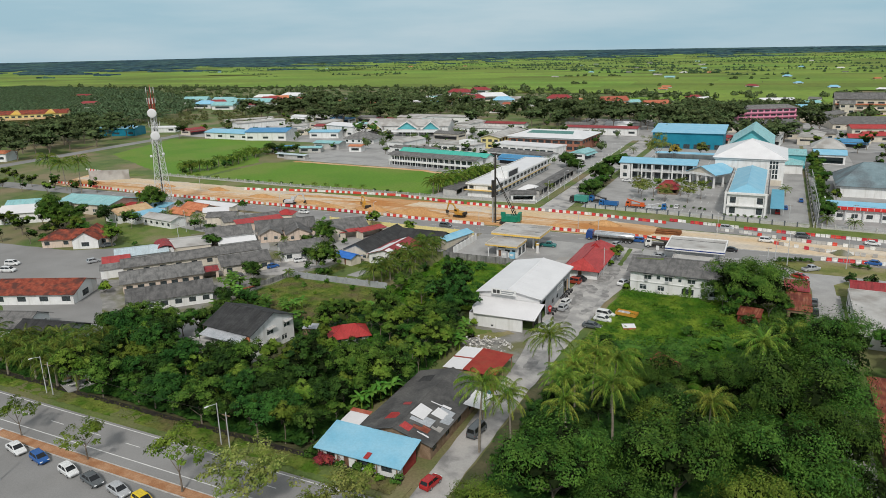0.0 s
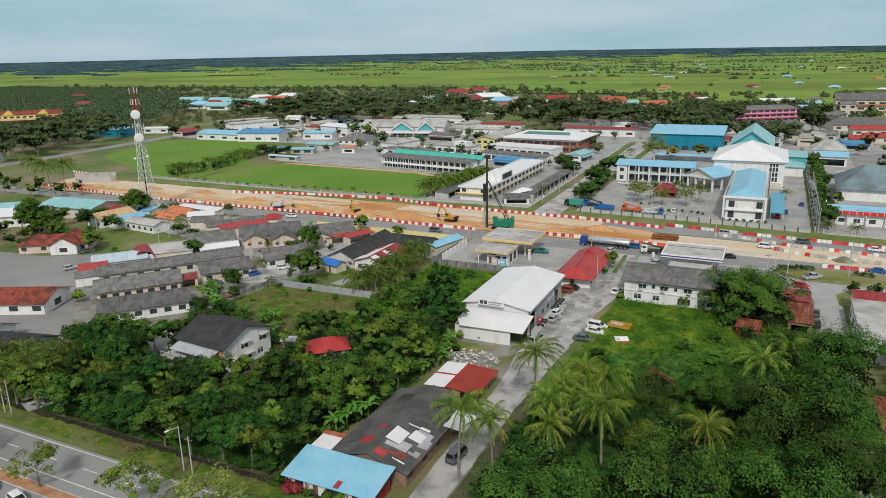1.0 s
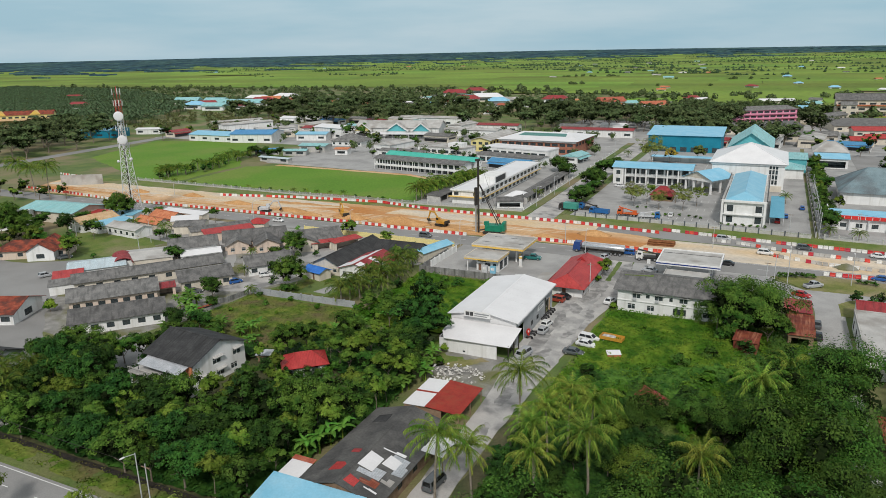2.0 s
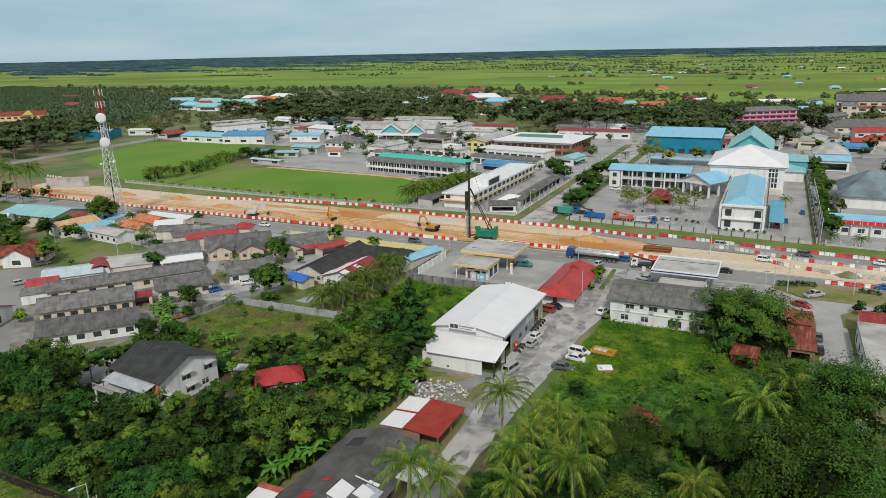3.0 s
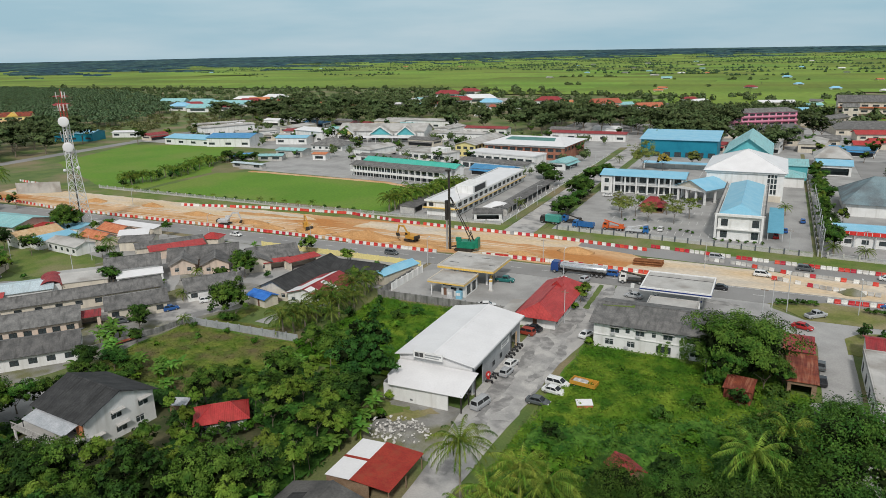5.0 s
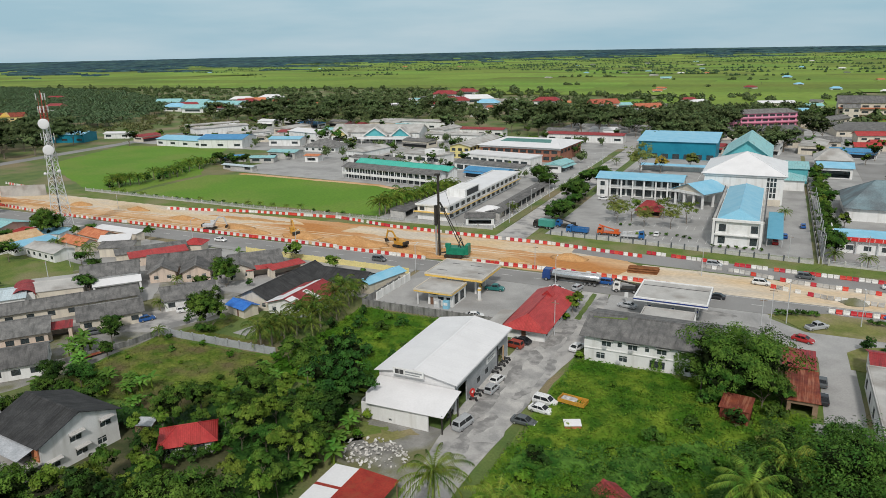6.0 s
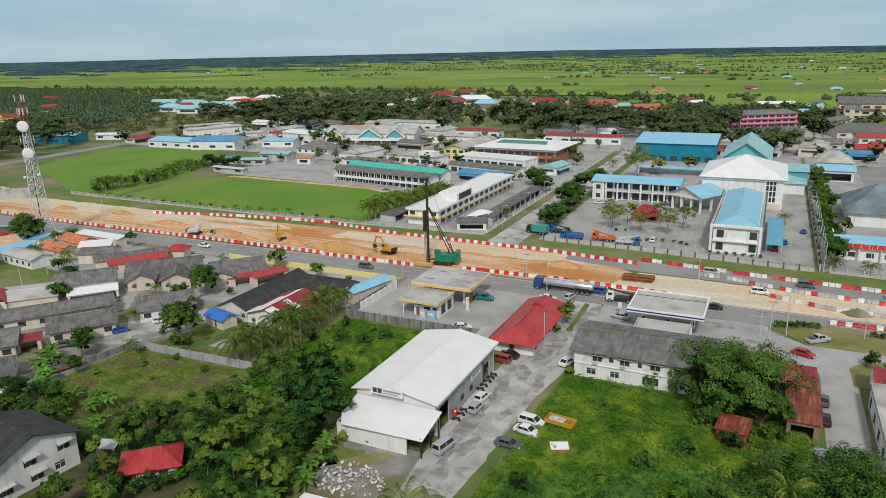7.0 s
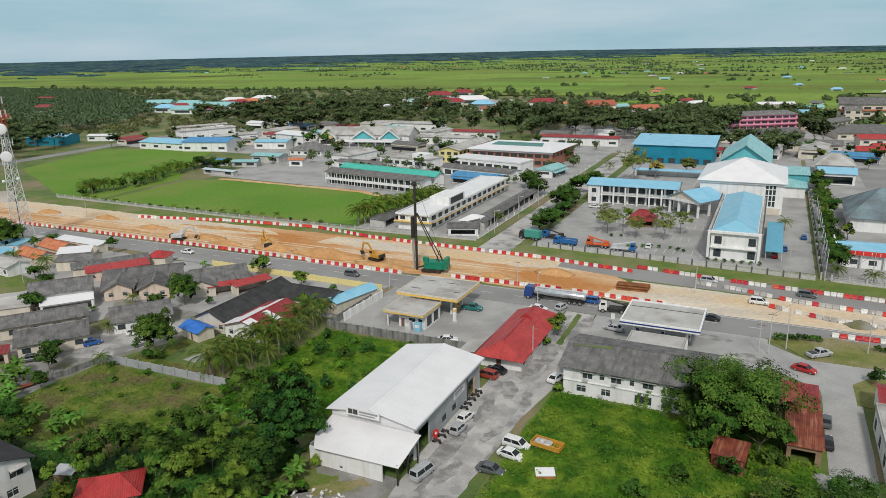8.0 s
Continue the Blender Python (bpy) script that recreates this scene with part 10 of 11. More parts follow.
def tanker():
    b = thing("tanker_truck", "dark blue tractor with polished silver tank trailer", "truck", pose(-44.5, 216.6, 0.09, 0, 0, 179))
    part("cab", Geo().loft([[(5.6, -1.2, 0.6), (7.7, -1.2, 0.6), (7.7, 1.2, 0.6), (5.6, 1.2, 0.6)], [(5.6, -1.2, 2.0), (7.7, -1.2, 2.0), (7.7, 1.2, 2.0), (5.6, 1.2, 2.0)], [(5.6, -1.15, 3.2), (7.4, -1.15, 3.2), (7.4, 1.15, 3.2), (5.6, 1.15, 3.2)]]), paint("navy", (0.02, 0.06, 0.22)), b)
    part("windscreen", Geo().slab((7.72, -1.0, 2.05), (7.72, 1.0, 2.05), (7.46, 1.0, 3.0), (7.46, -1.0, 3.0), 0.02), M_CARGLASS, b)
    part("tank", Geo().loft([[(x, 1.2 * k * math.cos(a), 2.1 + 0.95 * k * math.sin(a)) for a in [2 * math.pi * i / 16 for i in range(16)]] for x, k in ((-7.6, 0.8), (-7.3, 1.0), (5.0, 1.0), (5.2, 0.85))]), mat("polished tank steel", (0.62, 0.63, 0.64), rough=0.22, metal=0.85, scale=0.5, fine=5, bump=0.02), b, smooth=True)
    part("chassis", Geo().box(-7.2, -0.5, 0.7, 7.0, 0.5, 1.1), M_DSTEEL, b)
    part("walkway", Geo().box(-6.8, -0.4, 3.05, 4.6, 0.4, 3.12), M_STEEL, b)
    put_wheels(b, (-6.4, -5.1, -3.8, 4.0, 6.6), 1.05, 0.5, 0.32)


tanker()


# ---- roadworks ----
def barrier_mesh(material):
    pr = [(-0.3, 0), (-0.3, 0.22), (-0.16, 0.5), (-0.11, 1.0), (0.11, 1.0), (0.16, 0.5), (0.3, 0.22), (0.3, 0)]
    g = Geo().loft([[(x, y * k, z) for y, z in pr] for x, k in ((-0.64, 0.8), (-0.58, 1.0), (0.58, 1.0), (0.64, 0.8))])
    return mesh_of("traffic_barrier", g, material)


BM_RED, BM_WHITE = barrier_mesh(M_B_RED), barrier_mesh(M_B_WHITE)
BM_CONC = barrier_mesh(M_R_LGREY)


def barrier_rows():
    rng = random.Random(31)
    rows = [  # line, pattern, chance that a place is empty
        ([(-60, 250.0), (-44, 247.6), (-31.5, 246.0)], "rw", 0.0),
        ([(-76, 224.0), (-44, 224.6), (-16, 223.0)], "rw", 0.03),
        ([(-122, 221.8), (-90, 221.6)], "rw", 0.0),
        ([(-144, 257.0), (-118, 252.0), (-85, 250.6), (-60, 250.0)], "rw", 0.05),
        ([(-178, 223.0), (-122, 222.6)], "rw", 0.03),
        ([(-31, 250.3), (-19.6, 248.8), (-0.9, 246.3), (16.1, 245.0), (36, 243.4)], "mw", 0.1),
        ([(-15, 242.3), (-5, 240.8), (7.7, 236.6), (40, 233.0)], "sw", 0.2),
        ([(2.8, 231.0), (15.2, 226.6), (30, 225.4)], "cr", 0.25),
        ([(15, 217.2), (34, 217.6)], "rw", 0.0),
        ([(-219, 246.0), (-182, 253.4), (-144, 257.0)], "rw", 0.08),
        ([(-262, 222.6), (-178, 223.0)], "rw", 0.06),
        ([(-330, 229), (-290, 226), (-262, 222.6)], "rw", 0.2),
        ([(-345, 262), (-318, 258), (-305, 254)], "rw", 0.1),
    ]
    n, far = 0, {True: Geo(), False: Geo()}
    cell = [(p.co[:]) for p in BM_RED.vertices]
    faces = [tuple(p.vertices) for p in BM_RED.polygons]
    for line, pattern, gap in rows:
        i = 0
        for (x0, y0), (x1, y1) in zip(line, line[1:]):
            d = math.hypot(x1 - x0, y1 - y0)
            ang = math.degrees(math.atan2(y1 - y0, x1 - x0))
            k = int(d / 1.36)
            for j in range(k):
                s = (j + 0.5) / k
                i += 1
                if rng.random() < gap:
                    continue
                if pattern == "rw":
                    red = (i % 2 == 0) if rng.random() > 0.1 else rng.random() < 0.5
                elif pattern == "mw":
                    red = i % 6 < 3
                elif pattern == "sw":
                    red = i % 5 == 0
                else:
                    red = rng.random() < 0.25
                m = pose(x0 + (x1 - x0) * s, y0 + (y1 - y0) * s + rng.uniform(-0.06, 0.06), 0.08, 0, 0, ang + rng.uniform(-4, 4))
                if n < 300:
                    me = BM_RED if red else (BM_CONC if pattern in ("cr", "sw") and rng.random() < 0.6 else BM_WHITE)
                    ob = new("traffic_barrier", me)
                    ob.matrix_basis = m
                    tagged(ob, "red plastic water-filled road barrier" if red else ("grey concrete road barrier block" if me == BM_CONC else "white plastic water-filled road barrier"), "traffic barrier", "roadworks barriers")
                    n += 1
                else:
                    far[red].add([m @ Vector(v) for v in cell], faces)
    solid("far_barriers", far[True], M_B_RED, "line of further red plastic barriers", "traffic barrier", kind="stuff")
    solid("far_barriers", far[False], M_B_WHITE, "line of further white plastic barriers", "traffic barrier", kind="stuff")


barrier_rows()


def mound(label, x, y, rx, ry, h, material, seed, rough=0.25, name="earth_mound"):
    g = Geo()
    n, k = 28, 7
    rings = []
    for j in range(k):
        t = j / (k - 1)
        ring = []
        for i in range(n):
            a = 2 * math.pi * i / n
            q = 1 + rough * noise.noise((math.cos(a) * 1.6, math.sin(a) * 1.6, seed + t * 2))
            z = h * (1 - (1 - t) ** 1.4) * (1 + 0.3 * noise.noise((math.cos(a) * 2, math.sin(a) * 2 + t * 3, seed))) - 0.05
            ring.append((rx * (1 - t * 0.96) * q * math.cos(a), ry * (1 - t * 0.96) * q * math.sin(a), max(-0.05, z)))
        rings.append(ring)
    g.loft(rings)
    return solid(name, g, material, label, "soil heap", pose(x, y, 0.05, 0, 0, 0), smooth=True)


mound("long heap of orange soil in the roadworks", -120, 229.5, 14, 4.2, 2.2, M_MOUND, 1)
mound("dug orange soil beside the excavator", -141, 230, 8, 3.6, 2.0, M_MOUND, 2)
mound("low heap of orange soil", -51, 237.5, 6, 3.0, 1.6, M_MOUND, 3)
mound("low spread of orange soil", -98, 226.5, 12, 2.6, 0.8, M_MOUND, 4)
mound("low heap of orange earth", -172, 233, 9, 3, 1.0, M_MOUND, 5)
mound("heap of grey stone by the road", 21, 226, 3.5, 2.2, 1.4, M_GRAVEL, 6)
for k, (x, y, rx, ry, h) in enumerate(((-86, 233, 7, 2.6, 0.9), (-160, 229, 7, 2.4, 1.1), (-66, 230, 5, 2.2, 0.8), (-200, 236, 8, 2.6, 1.2), (-230, 241, 6, 2.4, 1.4), (-108, 238, 6, 2.0, 0.7), (-150, 238.5, 5, 2.0, 0.8), (-262, 240, 7, 2.6, 1.3))):
    mound("low ridge of scraped orange earth", x, y, rx, ry, h, M_MOUND, 20 + k)
mound("pale sand heap on the lane edge", 11.0, 160.0, 2.6, 2.0, 0.9, M_CONC, 8)


def excavator(label, x, y, rot, material):
    b = thing("excavator", label, "excavator", pose(x, y, 0.08, 0, 0, rot))
    for s in (-1, 1):
        t = part("track", Geo().loft([[(px, s * 1.1 - 0.28, pz) for px, pz in ((-1.9, 0.15), (1.9, 0.15), (2.15, 0.5), (1.9, 0.85), (-1.9, 0.85), (-2.15, 0.5))], [(px, s * 1.1 + 0.28, pz) for px, pz in ((-1.9, 0.15), (1.9, 0.15), (2.15, 0.5), (1.9, 0.85), (-1.9, 0.85), (-2.15, 0.5))]]), M_DSTEEL, b)
    part("turntable", Geo().tube((0, 0, 0.8), (0, 0, 1.1), 0.8, 12), M_DSTEEL, b)
    part("house", Geo().box(-2.3, -1.3, 1.1, 1.5, 1.3, 2.1, 0.08), material, b, "machine house")
    part("counterweight", Geo().box(-2.8, -1.3, 1.1, -2.25, 1.3, 2.2, 0.12), M_DSTEEL, b)
    c = part("cab", Geo().box(0.1, 0.3, 2.1, 1.6, 1.3, 3.2, 0.06), material, b)
    part("cab_window", Geo().box(1.58, 0.4, 2.3, 1.62, 1.2, 3.05), M_CARGLASS, c)
    part("cab_window", Geo().box(0.3, 1.28, 2.3, 1.4, 1.32, 3.0), M_CARGLASS, c)
    part("boom", Geo().loft([[(1.2, -0.5, 1.6), (1.2, -0.1, 1.6), (1.2, -0.1, 2.1), (1.2, -0.5, 2.1)], [(3.4, -0.5, 4.2), (3.4, -0.1, 4.2), (3.4, -0.1, 4.8), (3.4, -0.5, 4.8)], [(5.4, -0.45, 4.3), (5.4, -0.15, 4.3), (5.4, -0.15, 4.6), (5.4, -0.45, 4.6)]]), material, b)
    part("arm", Geo().loft([[(5.6, -0.45, 4.9), (5.1, -0.45, 4.4), (5.1, -0.15, 4.4), (5.6, -0.15, 4.9)], [(6.5, -0.42, 1.9), (6.2, -0.42, 1.8), (6.2, -0.18, 1.8), (6.5, -0.18, 1.9)]]), material, b)
    part("bucket", Geo().loft([[(6.7, -0.8, 1.9), (6.0, -0.8, 1.7), (5.6, -0.8, 0.9), (6.3, -0.8, 0.7)], [(6.7, 0.2, 1.9), (6.0, 0.2, 1.7), (5.6, 0.2, 0.9), (6.3, 0.2, 0.7)]]), M_DSTEEL, b)
    part("ram", Geo().tube((1.5, -0.3, 1.8), (3.0, -0.3, 3.7), 0.09, 6), M_STEEL, b)


excavator("yellow excavator on a heap of soil", -143.5, 229.5, 140, M_YELP)
excavator("yellow excavator digging in the roadworks", -103.5, 230.5, 165, M_YELP)
excavator("small grey excavator by the barriers", -178, 226.5, 20, M_STEEL)


def piling_rig():
    b = thing("piling_rig", "green crawler piling rig with tall dark mast", "piling rig", pose(-83.0, 227.0, 0.08, 0, 0, 188))
    for s in (-1, 1):
        part("track", Geo().loft([[(px, s * 1.5 - 0.4, pz) for px, pz in ((-2.6, 0.15), (2.6, 0.15), (2.9, 0.6), (2.6, 1.05), (-2.6, 1.05), (-2.9, 0.6))], [(px, s * 1.5 + 0.4, pz) for px, pz in ((-2.6, 0.15), (2.6, 0.15), (2.9, 0.6), (2.6, 1.05), (-2.6, 1.05), (-2.9, 0.6))]]), M_DSTEEL, b)
    part("machine_house", Geo().box(-3.6, -1.6, 1.1, 2.2, 1.6, 3.2, 0.1), M_GREENP, b, "green machine house")
    part("counterweight", Geo().box(-4.6, -1.6, 1.3, -3.55, 1.6, 4.2, 0.1), M_GREENP, b)
    part("cab", Geo().box(0.8, 0.6, 3.2, 2.4, 1.6, 4.4, 0.06), M_GREENP, b)
    part("cab_window", Geo().box(2.38, 0.7, 3.4, 2.43, 1.5, 4.2), M_CARGLASS, b)
    mast = part("mast", Geo().box(4.4, -0.3, 0.1, 5.0, 0.3, 24.4, 0.05), M_DSTEEL, b, "dark steel mast")
    part("mast_head", Geo().box(4.1, -0.45, 24.4, 5.7, 0.45, 25.0, 0.1), M_DSTEEL, mast)
    part("hammer", Geo().box(5.15, -0.55, 9.5, 6.0, 0.55, 15.5, 0.08), M_DSTEEL, b, "dark drop hammer")
    part("hammer_cap", Geo().box(5.2, -0.45, 12.6, 6.05, 0.45, 14.0), M_FYEL, b)
    # the concrete pile standing under the hammer
    part("steel_tube", Geo().box(5.35, -0.25, 0, 5.85, 0.25, 9.4), M_R_LGREY, b, "pale concrete pile")
    for s in (-1, 1):
        part("stay", Geo().tube((-2.4, s * 1.2, 3.2), (4.3, s * 0.3, 16.5), 0.15, 6), M_DSTEEL, b)
        part("foot_link", Geo().tube((2.2, s * 0.8, 1.4), (4.3, s * 0.3, 0.9), 0.14, 6), M_DSTEEL, b)
    part("gantry", Geo().tube((-3.0, 0, 3.2), (-2.0, 0, 6.2), 0.12, 6).tube((-1.2, 0, 3.2), (-2.0, 0, 6.2), 0.12, 6), M_DSTEEL, b)
    part("rope", Geo().tube((-2.0, 0, 6.2), (4.4, 0, 25.5), 0.04, 4), M_DSTEEL, b)


piling_rig()


def pipe_stack():
    b = thing("steel_sheet_stack", "stack of rusty steel sheet piles", "steel stack", pose(-29, 232.6, 0.08, 0, 0, 4))
    me = mesh_of("steel_sheet", Geo().loft([[(x, y, z) for y, z in ((-0.35, 0), (-0.2, 0.22), (0.2, 0.22), (0.35, 0), (0.3, -0.03), (0.17, 0.17), (-0.17, 0.17), (-0.3, -0.03))] for x in (-3.9, 3.9)]), M_STEELR)
    for k in range(5):
        for i in range(5 - k // 2):
            part("steel_sheet", me, None, b, at=pose(0.1 * i, -1.6 + 0.78 * i + 0.39 * (k % 2) + 0.25 * k, 0.04 + 0.26 * k))


pipe_stack()


# ---- lattice tower ----
def tower():
    b = thing("telecom_tower", "red and white lattice telecom tower with dish antennas", "tower", pose(-223.6, 203.2, 0, 0, 0, 12))
    H, bays = 44.0, 16
    def half(z):
        return 2.5 - 1.75 * min(1.0, z / 34.0) if z < 34 else 0.75
    for k in range(bays):
        z0, z1 = H * k / bays, H * (k + 1) / bays
        m = M_RSTEEL if z0 > 36 else M_WSTEEL
        r0, r1 = half(z0), half(z1)
        for sx, sy in ((-1, -1), (1, -1), (1, 1), (-1, 1)):
            part("leg", Geo().tube((sx * r0, sy * r0, z0), (sx * r1, sy * r1, z1), 0.14, 5), m, b)
        for i, ((ax, ay), (bx, by)) in enumerate((((-1, -1), (1, -1)), ((1, -1), (1, 1)), ((1, 1), (-1, 1)), ((-1, 1), (-1, -1)))):
            g = Geo().tube((ax * r0, ay * r0, z0), (bx * r1, by * r1, z1), 0.07, 4).tube((bx * r0, by * r0, z0), (ax * r1, ay * r1, z1), 0.07, 4).tube((ax * r1, ay * r1, z1), (bx * r1, by * r1, z1), 0.07, 4)
            part("bracing", g, m, b)
    part("ladder", Geo().box(-0.25, -0.35, 0, 0.25, -0.2, 43), M_DSTEEL, b)

    def dish(z, r, ang, out):
        g = Geo()
        rings = [[(d, r * k * math.cos(2 * math.pi * i / 20), r * k * math.sin(2 * math.pi * i / 20)) for i in range(20)] for d, k in ((0.0, 0.35), (0.25, 0.98), (0.75, 1.0), (0.9, 0.75), (0.98, 0.3))]
        g.loft(rings)
        o = part("dish", g, M_R_WHITE, b, "white drum dish antenna", smooth=False, at=pose(0, 0, z, 0, 0, ang) @ pose(out, 0, 0))
        part("dish_mount", Geo().tube((-out + 0.4, 0, 0), (0.05, 0, 0), 0.09, 5), M_STEEL, o)

    dish(38.6, 1.75, -65, 1.3)
    dish(29.8, 1.75, -60, 1.5)
    dish(22.4, 0.6, -10, 2.2)
    dish(21.6, 0.5, 215, 2.2)
    for k in range(9):
        a = 40 * k
        z = 42.2 if k % 3 else 46.4
        g = Geo().box(1.5, -0.17, z, 1.65, 0.17, z + 2.2, 0.02).tube((0.6, 0, z + 1), (1.5, 0, z + 1), 0.05, 4)
        part("panel_antenna", g, M_WSTEEL, b, at=pose(0, 0, 0, 0, 0, a))
    for z in (33.0, 26.5):
        for k in range(4):
            part("panel_antenna", Geo().box(1.9, -0.17, z, 2.05, 0.17, z + 2.3, 0.02).tube((0.8, 0, z + 1), (1.9, 0, z + 1), 0.05, 4), M_WSTEEL, b, at=pose(0, 0, 0, 0, 0, 90 * k + 30))
    part("top_frame", Geo().tube((0, 0, 44), (0, 0, 49.5), 0.12, 6).box(-1.0, -1.0, 44.0, 1.0, 1.0, 44.15).tube((0.7, 0.7, 44), (0.7, 0.7, 47), 0.07, 5).tube((-0.7, -0.7, 44), (-0.7, -0.7, 47), 0.07, 5), M_RSTEEL, b)
    house("equipment_cabin", "small equipment cabin at the tower foot", "cabin", -219, 205, 12, 4, 3, 2.6, "flat", 0.2, 0.1, M_CREAM, M_R_LGREY)


tower()


# ---- poles, lamps and wires ----
def pole(label, x, y, h, rot=0, arm=0.0, name="utility_pole", r=0.11):
    b = thing(name, label, "pole", pose(x, y, 0, 0, 0, rot), "poles")
    part("shaft", Geo().tube((0, 0, -0.2), (0, 0, h), r, 8, r * 0.65), M_STEEL, b)
    if arm:
        part("arm", Geo().tube((0, 0, h - 0.15), (arm, 0, h + 0.15), 0.05, 5), M_STEEL, b)
        part("lamp_head", Geo().box(arm - 0.1, -0.14, h + 0.08, arm + 0.6, 0.14, h + 0.2, 0.02), M_WSTEEL, b)
    else:
        part("crossarm", Geo().box(-0.8, -0.05, h - 0.6, 0.8, 0.05, h - 0.48), M_WOOD, b)
    return b


for x, y, h, rot, arm in ((1.4, 203.4, 6.4, 0, 0), (3.2, 203.0, 9.0, 0, 0), (6.4, 207.0, 9.2, 90, 1.2), (21.0, 210.5, 8.0, 90, 1.2), (-75.2, 73.2, 7.5, -100, 1.6), (-73.3, 73.0, 6.4, 0, 0), (-118.2, 74.0, 7.5, -100, 1.4), (-116.4, 74.0, 6.6, 0, 0),
                          (-14.0, 234.5, 7.0, 0, 0), (-47.5, 211.8, 8.0, 90, 1.2), (-38.6, 181, 8, 0, 0), (-99, 52.5, 7.5, 90, 1.4), (-57, 224, 7, 0, 0), (-185, 176, 8, 0, 0), (-172, 160, 8, 0, 0), (-87, 209.5, 8, 90, 1.2), (-128, 210, 8, 90, 1.2), (-170, 210, 8, 90, 1.2), (-205, 164, 8, 0, 0),
                          (7, 260, 7, 0, 0), (26, 258, 9, 0, 0), (47, 257, 9, 0, 0), (-240, 240, 6, 0, 0)):
    pole("grey roadside pole with lamp arm" if arm else "grey utility pole with crossarm", x, y, h, rot, arm, "street_lamp" if arm else "utility_pole")
for y in np.arange(272, 440, 24):
    pole("slim street lamp along the side street", -82.0, float(y), 8.0, 0, 1.3, "street_lamp", 0.09)


def wires(label, pts, sag=0.5):
    g = Geo()
    for p, q in zip(pts, pts[1:]):
        last = None
        for k in range(9):
            t = k / 8
            c = tuple(p[i] + (q[i] - p[i]) * t - (sag * 4 * t * (1 - t) if i == 2 else 0) for i in range(3))
            if last:
                g.tube(last, c, 0.025, 4)
            last = c
    solid("power_line", g, M_DSTEEL, label, "cable")


wires("dark overhead power line on poles", [(3.2, 203.0, 8.5), (26, 258, 8.5), (47, 257, 8.5)])
wires("dark overhead power line along the boulevard", [(-116.4, 74.0, 6.2), (-73.3, 73.0, 6.0)])
wires("dark overhead cable in the village", [(-205, 164, 7.5), (-172, 160, 7.5), (-185, 176, 7.5)])


# leaning tall poles with netting and creepers along the compound lane
def netting():
    b = thing("net_fence", "tall net fence with creepers along the lane", "fence", kind="structure")
    for i, y in enumerate(np.arange(257, 330, 9.0)):
        part("net_pole", Geo().tube((15.4, y, 0), (15.6, y + 0.6, 8.5), 0.08, 6), M_STEEL, b)
    g = Geo()
    for z in np.arange(1.0, 8.5, 1.2):
        g.tube((15.45, 257, z), (15.45, 329, z), 0.025, 4)
    part("net_cable", g, M_STEEL, b)


netting()


# ---- clutter ----
def rubble():
    rng = random.Random(9)
    b = thing("rubble_heap", "heap of broken white rubble in the gravel yard", "rubble", pose(-51.5, 126.2, 0.05))
    protos = []
    for k in range(5):
        bm = bmesh.new()
        bmesh.ops.create_icosphere(bm, subdivisions=1, radius=0.5)
        for v in bm.verts:
            v.co *= rng.uniform(0.6, 1.2)
            v.co.z *= 0.6
        me = bpy.data.meshes.new("rubble_piece")
        bm.to_mesh(me)
        bm.free()
        me.materials.append(M_RUBBLE)
        protos.append(me)
    for i in range(150):
        a, d = rng.uniform(0, 6.28), math.sqrt(rng.random())
        x, y = d * 6.4 * math.cos(a), d * 4.0 * math.sin(a)
        s = rng.uniform(0.2, 0.8)
        part("rubble_piece", protos[i % 5], None, b, at=pose(x, y, (1 - d) * 0.9 * rng.random() + 0.1, rng.uniform(-40, 40), rng.uniform(-40, 40), rng.uniform(0, 360)) @ Matrix.Scale(s, 4))


rubble()


def motorbike(x, y, rot):
    b = thing("motorbike", "parked motorbike beside the wall", "motorbike", pose(x, y, 0.09, 0, 8, rot), "motorbikes")
    for dx in (-0.6, 0.6):
        part("wheel", Geo().loft([[(dx + 0.29 * k * math.cos(a), yy, 0.3 + 0.29 * k * math.sin(a)) for a in [2 * math.pi * i / 12 for i in range(12)]] for yy, k in ((-0.05, 0.85), (-0.03, 1), (0.03, 1), (0.05, 0.85))]), M_TYRE, b)
    part("body", Geo().loft([[(-0.75, -0.12, 0.6), (-0.75, 0.12, 0.6), (-0.75, 0.12, 0.78), (-0.75, -0.12, 0.78)], [(0.1, -0.14, 0.4), (0.1, 0.14, 0.4), (0.1, 0.14, 0.72), (0.1, -0.14, 0.72)], [(0.5, -0.1, 0.65), (0.5, 0.1, 0.65), (0.5, 0.1, 0.95), (0.5, -0.1, 0.95)]]), M_DARKF, b)
    part("handlebar", Geo().tube((0.48, -0.34, 1.02), (0.48, 0.34, 1.02), 0.03, 5), M_STEEL, b)


for y in (147.2, 149.0, 150.4, 158.6, 160.2, 162.0, 163.6, 165.0):
    motorbike(-43.2 if y < 152 else -43.5, y, 160 + (y * 37) % 30)
for y in (139.6, 141.2):
    motorbike(-44.6, y, 100)


def round_sign():
    b = thing("round_sign", "red round sign board on a stand", "sign", pose(-43.6, 147.6, 0.18, 0, 0, 70))
    part("stand", Geo().box(-0.35, -0.05, 0, 0.35, 0.05, 0.9), M_REDP, b)
    part("board", Geo().tube((0, -0.06, 1.5), (0, 0.06, 1.5), 0.65, 18), M_REDP, b)
    part("mark", Geo().tube((0, -0.08, 1.5), (0, -0.06, 1.5), 0.25, 12), M_WHITE, b)


round_sign()


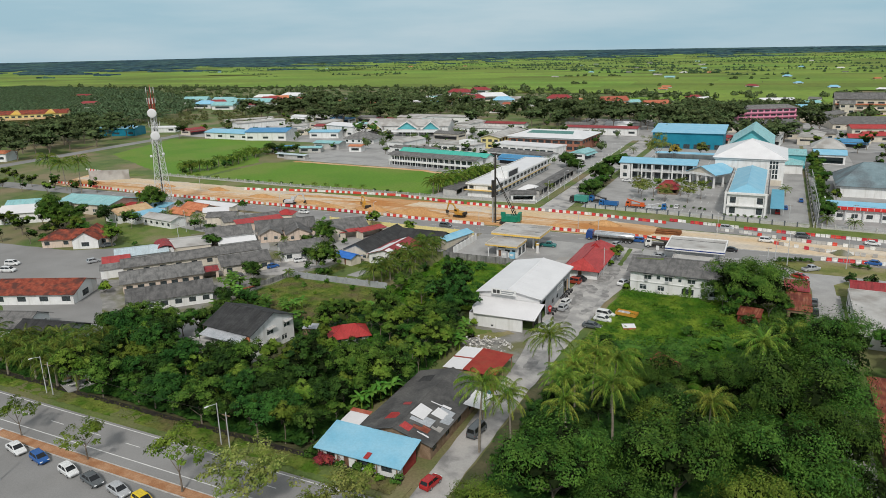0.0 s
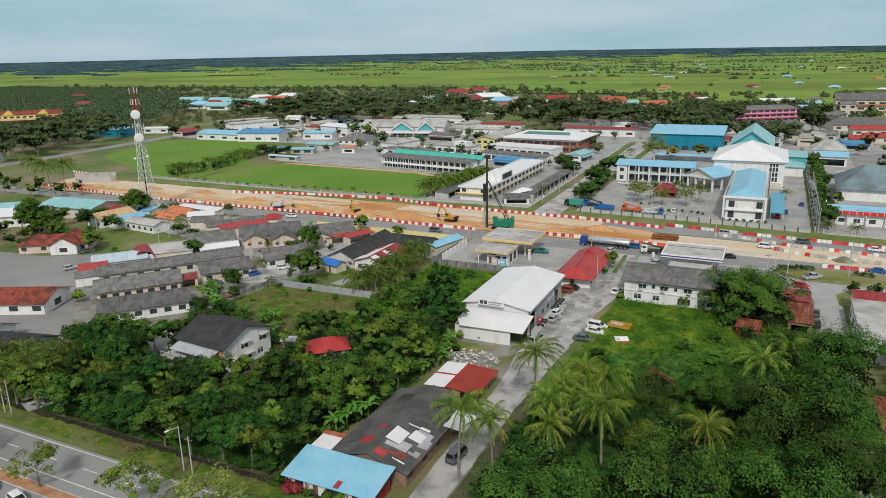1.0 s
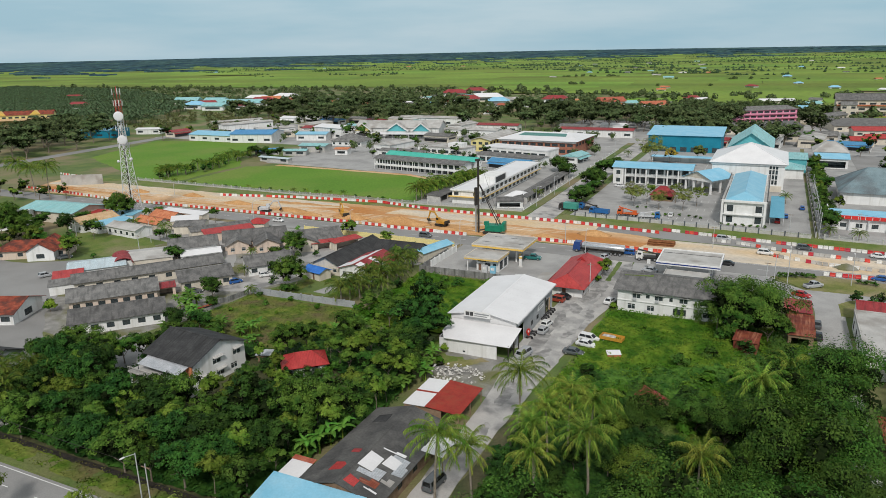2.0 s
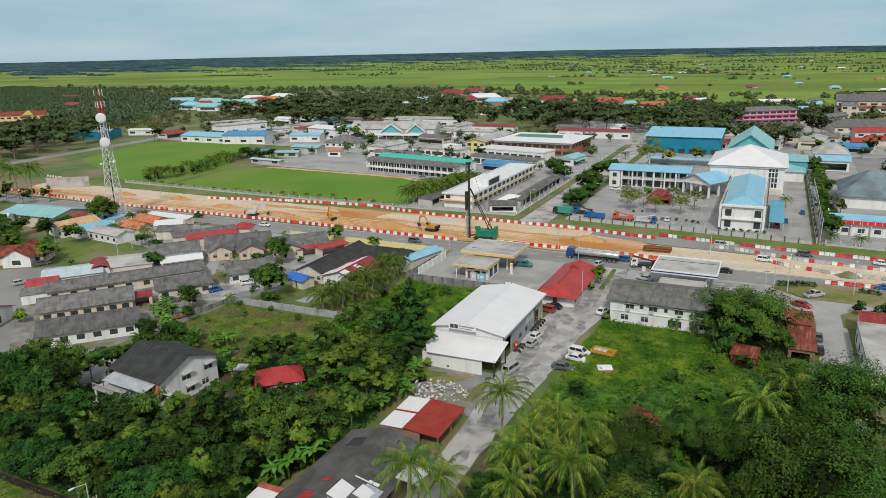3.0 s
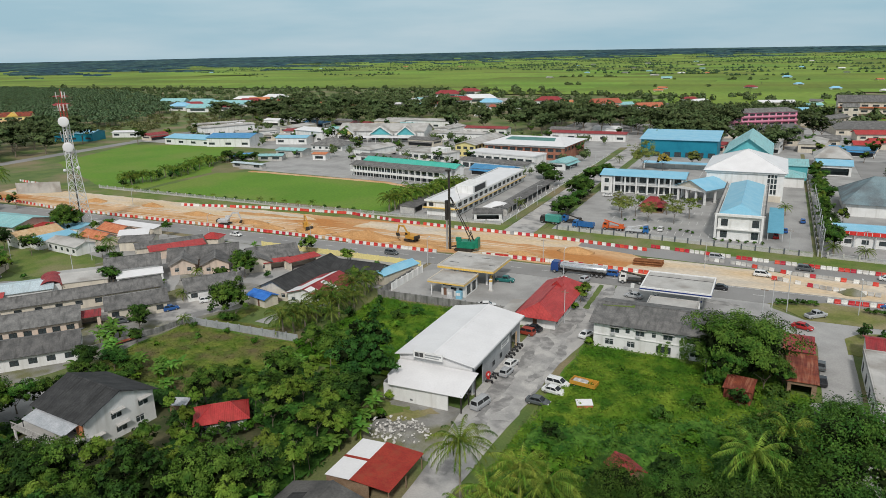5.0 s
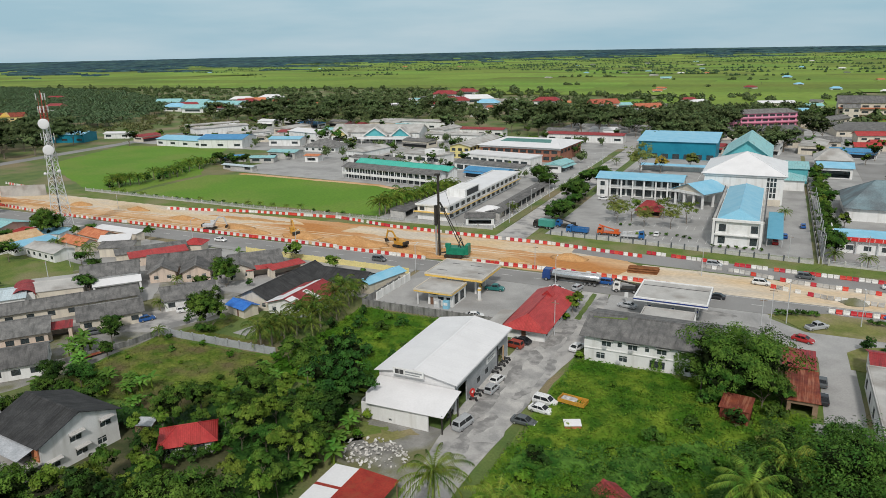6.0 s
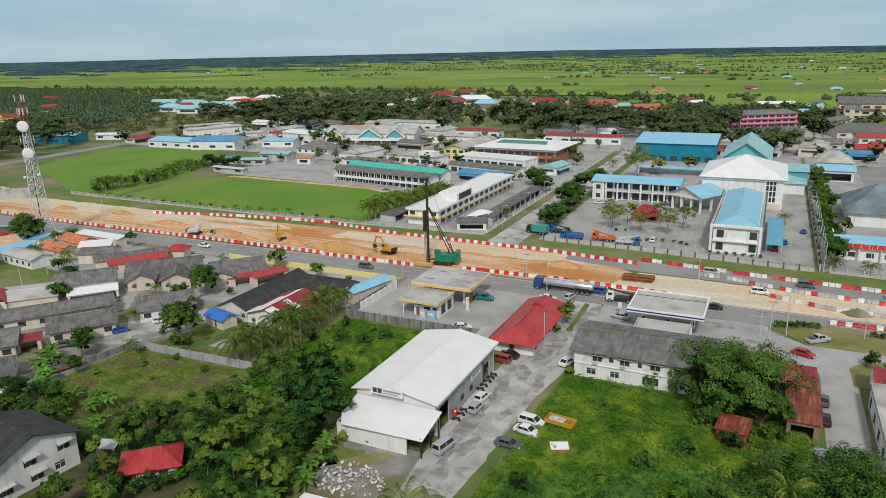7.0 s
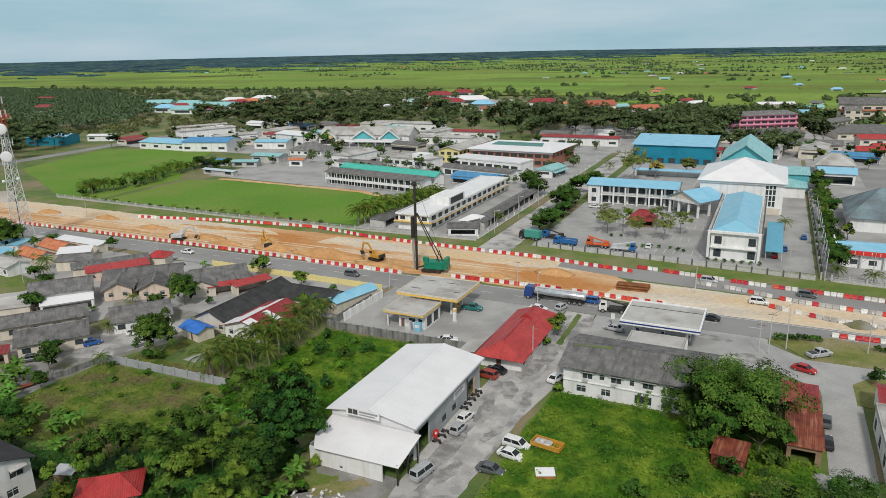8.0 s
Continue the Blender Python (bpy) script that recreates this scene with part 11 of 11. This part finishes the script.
def junk():
    house("white_hut", "low white sheet-covered crate among weeds", "crate", -25.0, 145.4, 24, 2.6, 1.6, 0.8, "shed", 0.2, 0.1, M_R_ORANGE, M_R_WHITE)
    solid("concrete_block", Geo().box(-0.9, -0.5, 0, 0.9, 0.5, 0.9, 0.06), M_CONC, "grey concrete block among weeds", "block", pose(-9.6, 153.6, 0, 0, 0, 12))
    b = thing("scrap_boat", "rusty red sheet lying along the wall", "scrap sheet", pose(-123.0, 134.6, 0.5, 6, 0, 72))
    part("sheet", Geo().slab((-3.4, -0.5, 0), (3.4, -0.6, 0.1), (3.2, 0.5, 0.3), (-3.2, 0.5, 0.2), 0.05), M_RUST, b)
    part("prop", Geo().box(-0.1, -0.1, -0.5, 0.1, 0.1, 0.0), M_WOOD, b)
    b = thing("demolished_house", "collapsed house with broken pale sheets", "ruin", pose(-117.6, 80.0, 0, 0, 0, -20))
    rng = random.Random(3)
    part("floor", Geo().box(-4.5, -3, -0.1, 4.5, 3, 0.3), M_CONC, b)
    for i in range(16):
        x, y, a = rng.uniform(-3.6, 3.6), rng.uniform(-2.2, 2.2), rng.uniform(0, 180)
        part("broken_sheet", Geo().box(-0.9, -0.45, 0, 0.9, 0.45, 0.06), rng.choice([M_WHITE, M_R_TAN, M_ZINC, M_WOOD]), b, at=pose(x, y, 0.3 + 0.12 * (i % 8), rng.uniform(-16, 16), rng.uniform(-16, 16), a))
    part("wall", Geo().box(-4.4, 2.6, 0.3, 0.5, 2.8, 1.8), M_CREAM, b)
    part("wall", Geo().box(1.4, 1.0, 0.3, 4.2, 1.2, 2.4), M_WHITE, b)
    for i in range(4):
        solid("oil_drum", Geo().tube((0, 0, 0), (0, 0, 0.88), 0.29, 12), M_RUST if i % 2 else M_R_DBLUE, "dented oil drum beside the lane", "drum", pose(-42.6 + 0.3 * i, 103.5 + 0.9 * i, 0.06), "oil drums")
    b = thing("concrete_slab_terrace", "pale concrete slab yard beside the villa", "slab", pose(-111, 106.5, 0, 0, 0, 50))
    part("slab", Geo().box(-5, -3, -0.1, 5, 3, 0.15, 0.02), M_CONC, b)
    solid("garden_slab", Geo().prism(ragged([(-104.5, 155), (-101, 155), (-100.5, 160.5), (-103, 161)], 0.2), -0.1, 0.1), M_CONC, "pale concrete path in a garden", "path", kind="structure")
    solid("dry_canal", Geo().prism([(-150, 75.6), (-44, 75.6), (-44, 76.9), (-150, 76.9)], -0.2, 0.05), M_DSTEEL, "dark roadside drain channel", "drain", kind="structure")


junk()
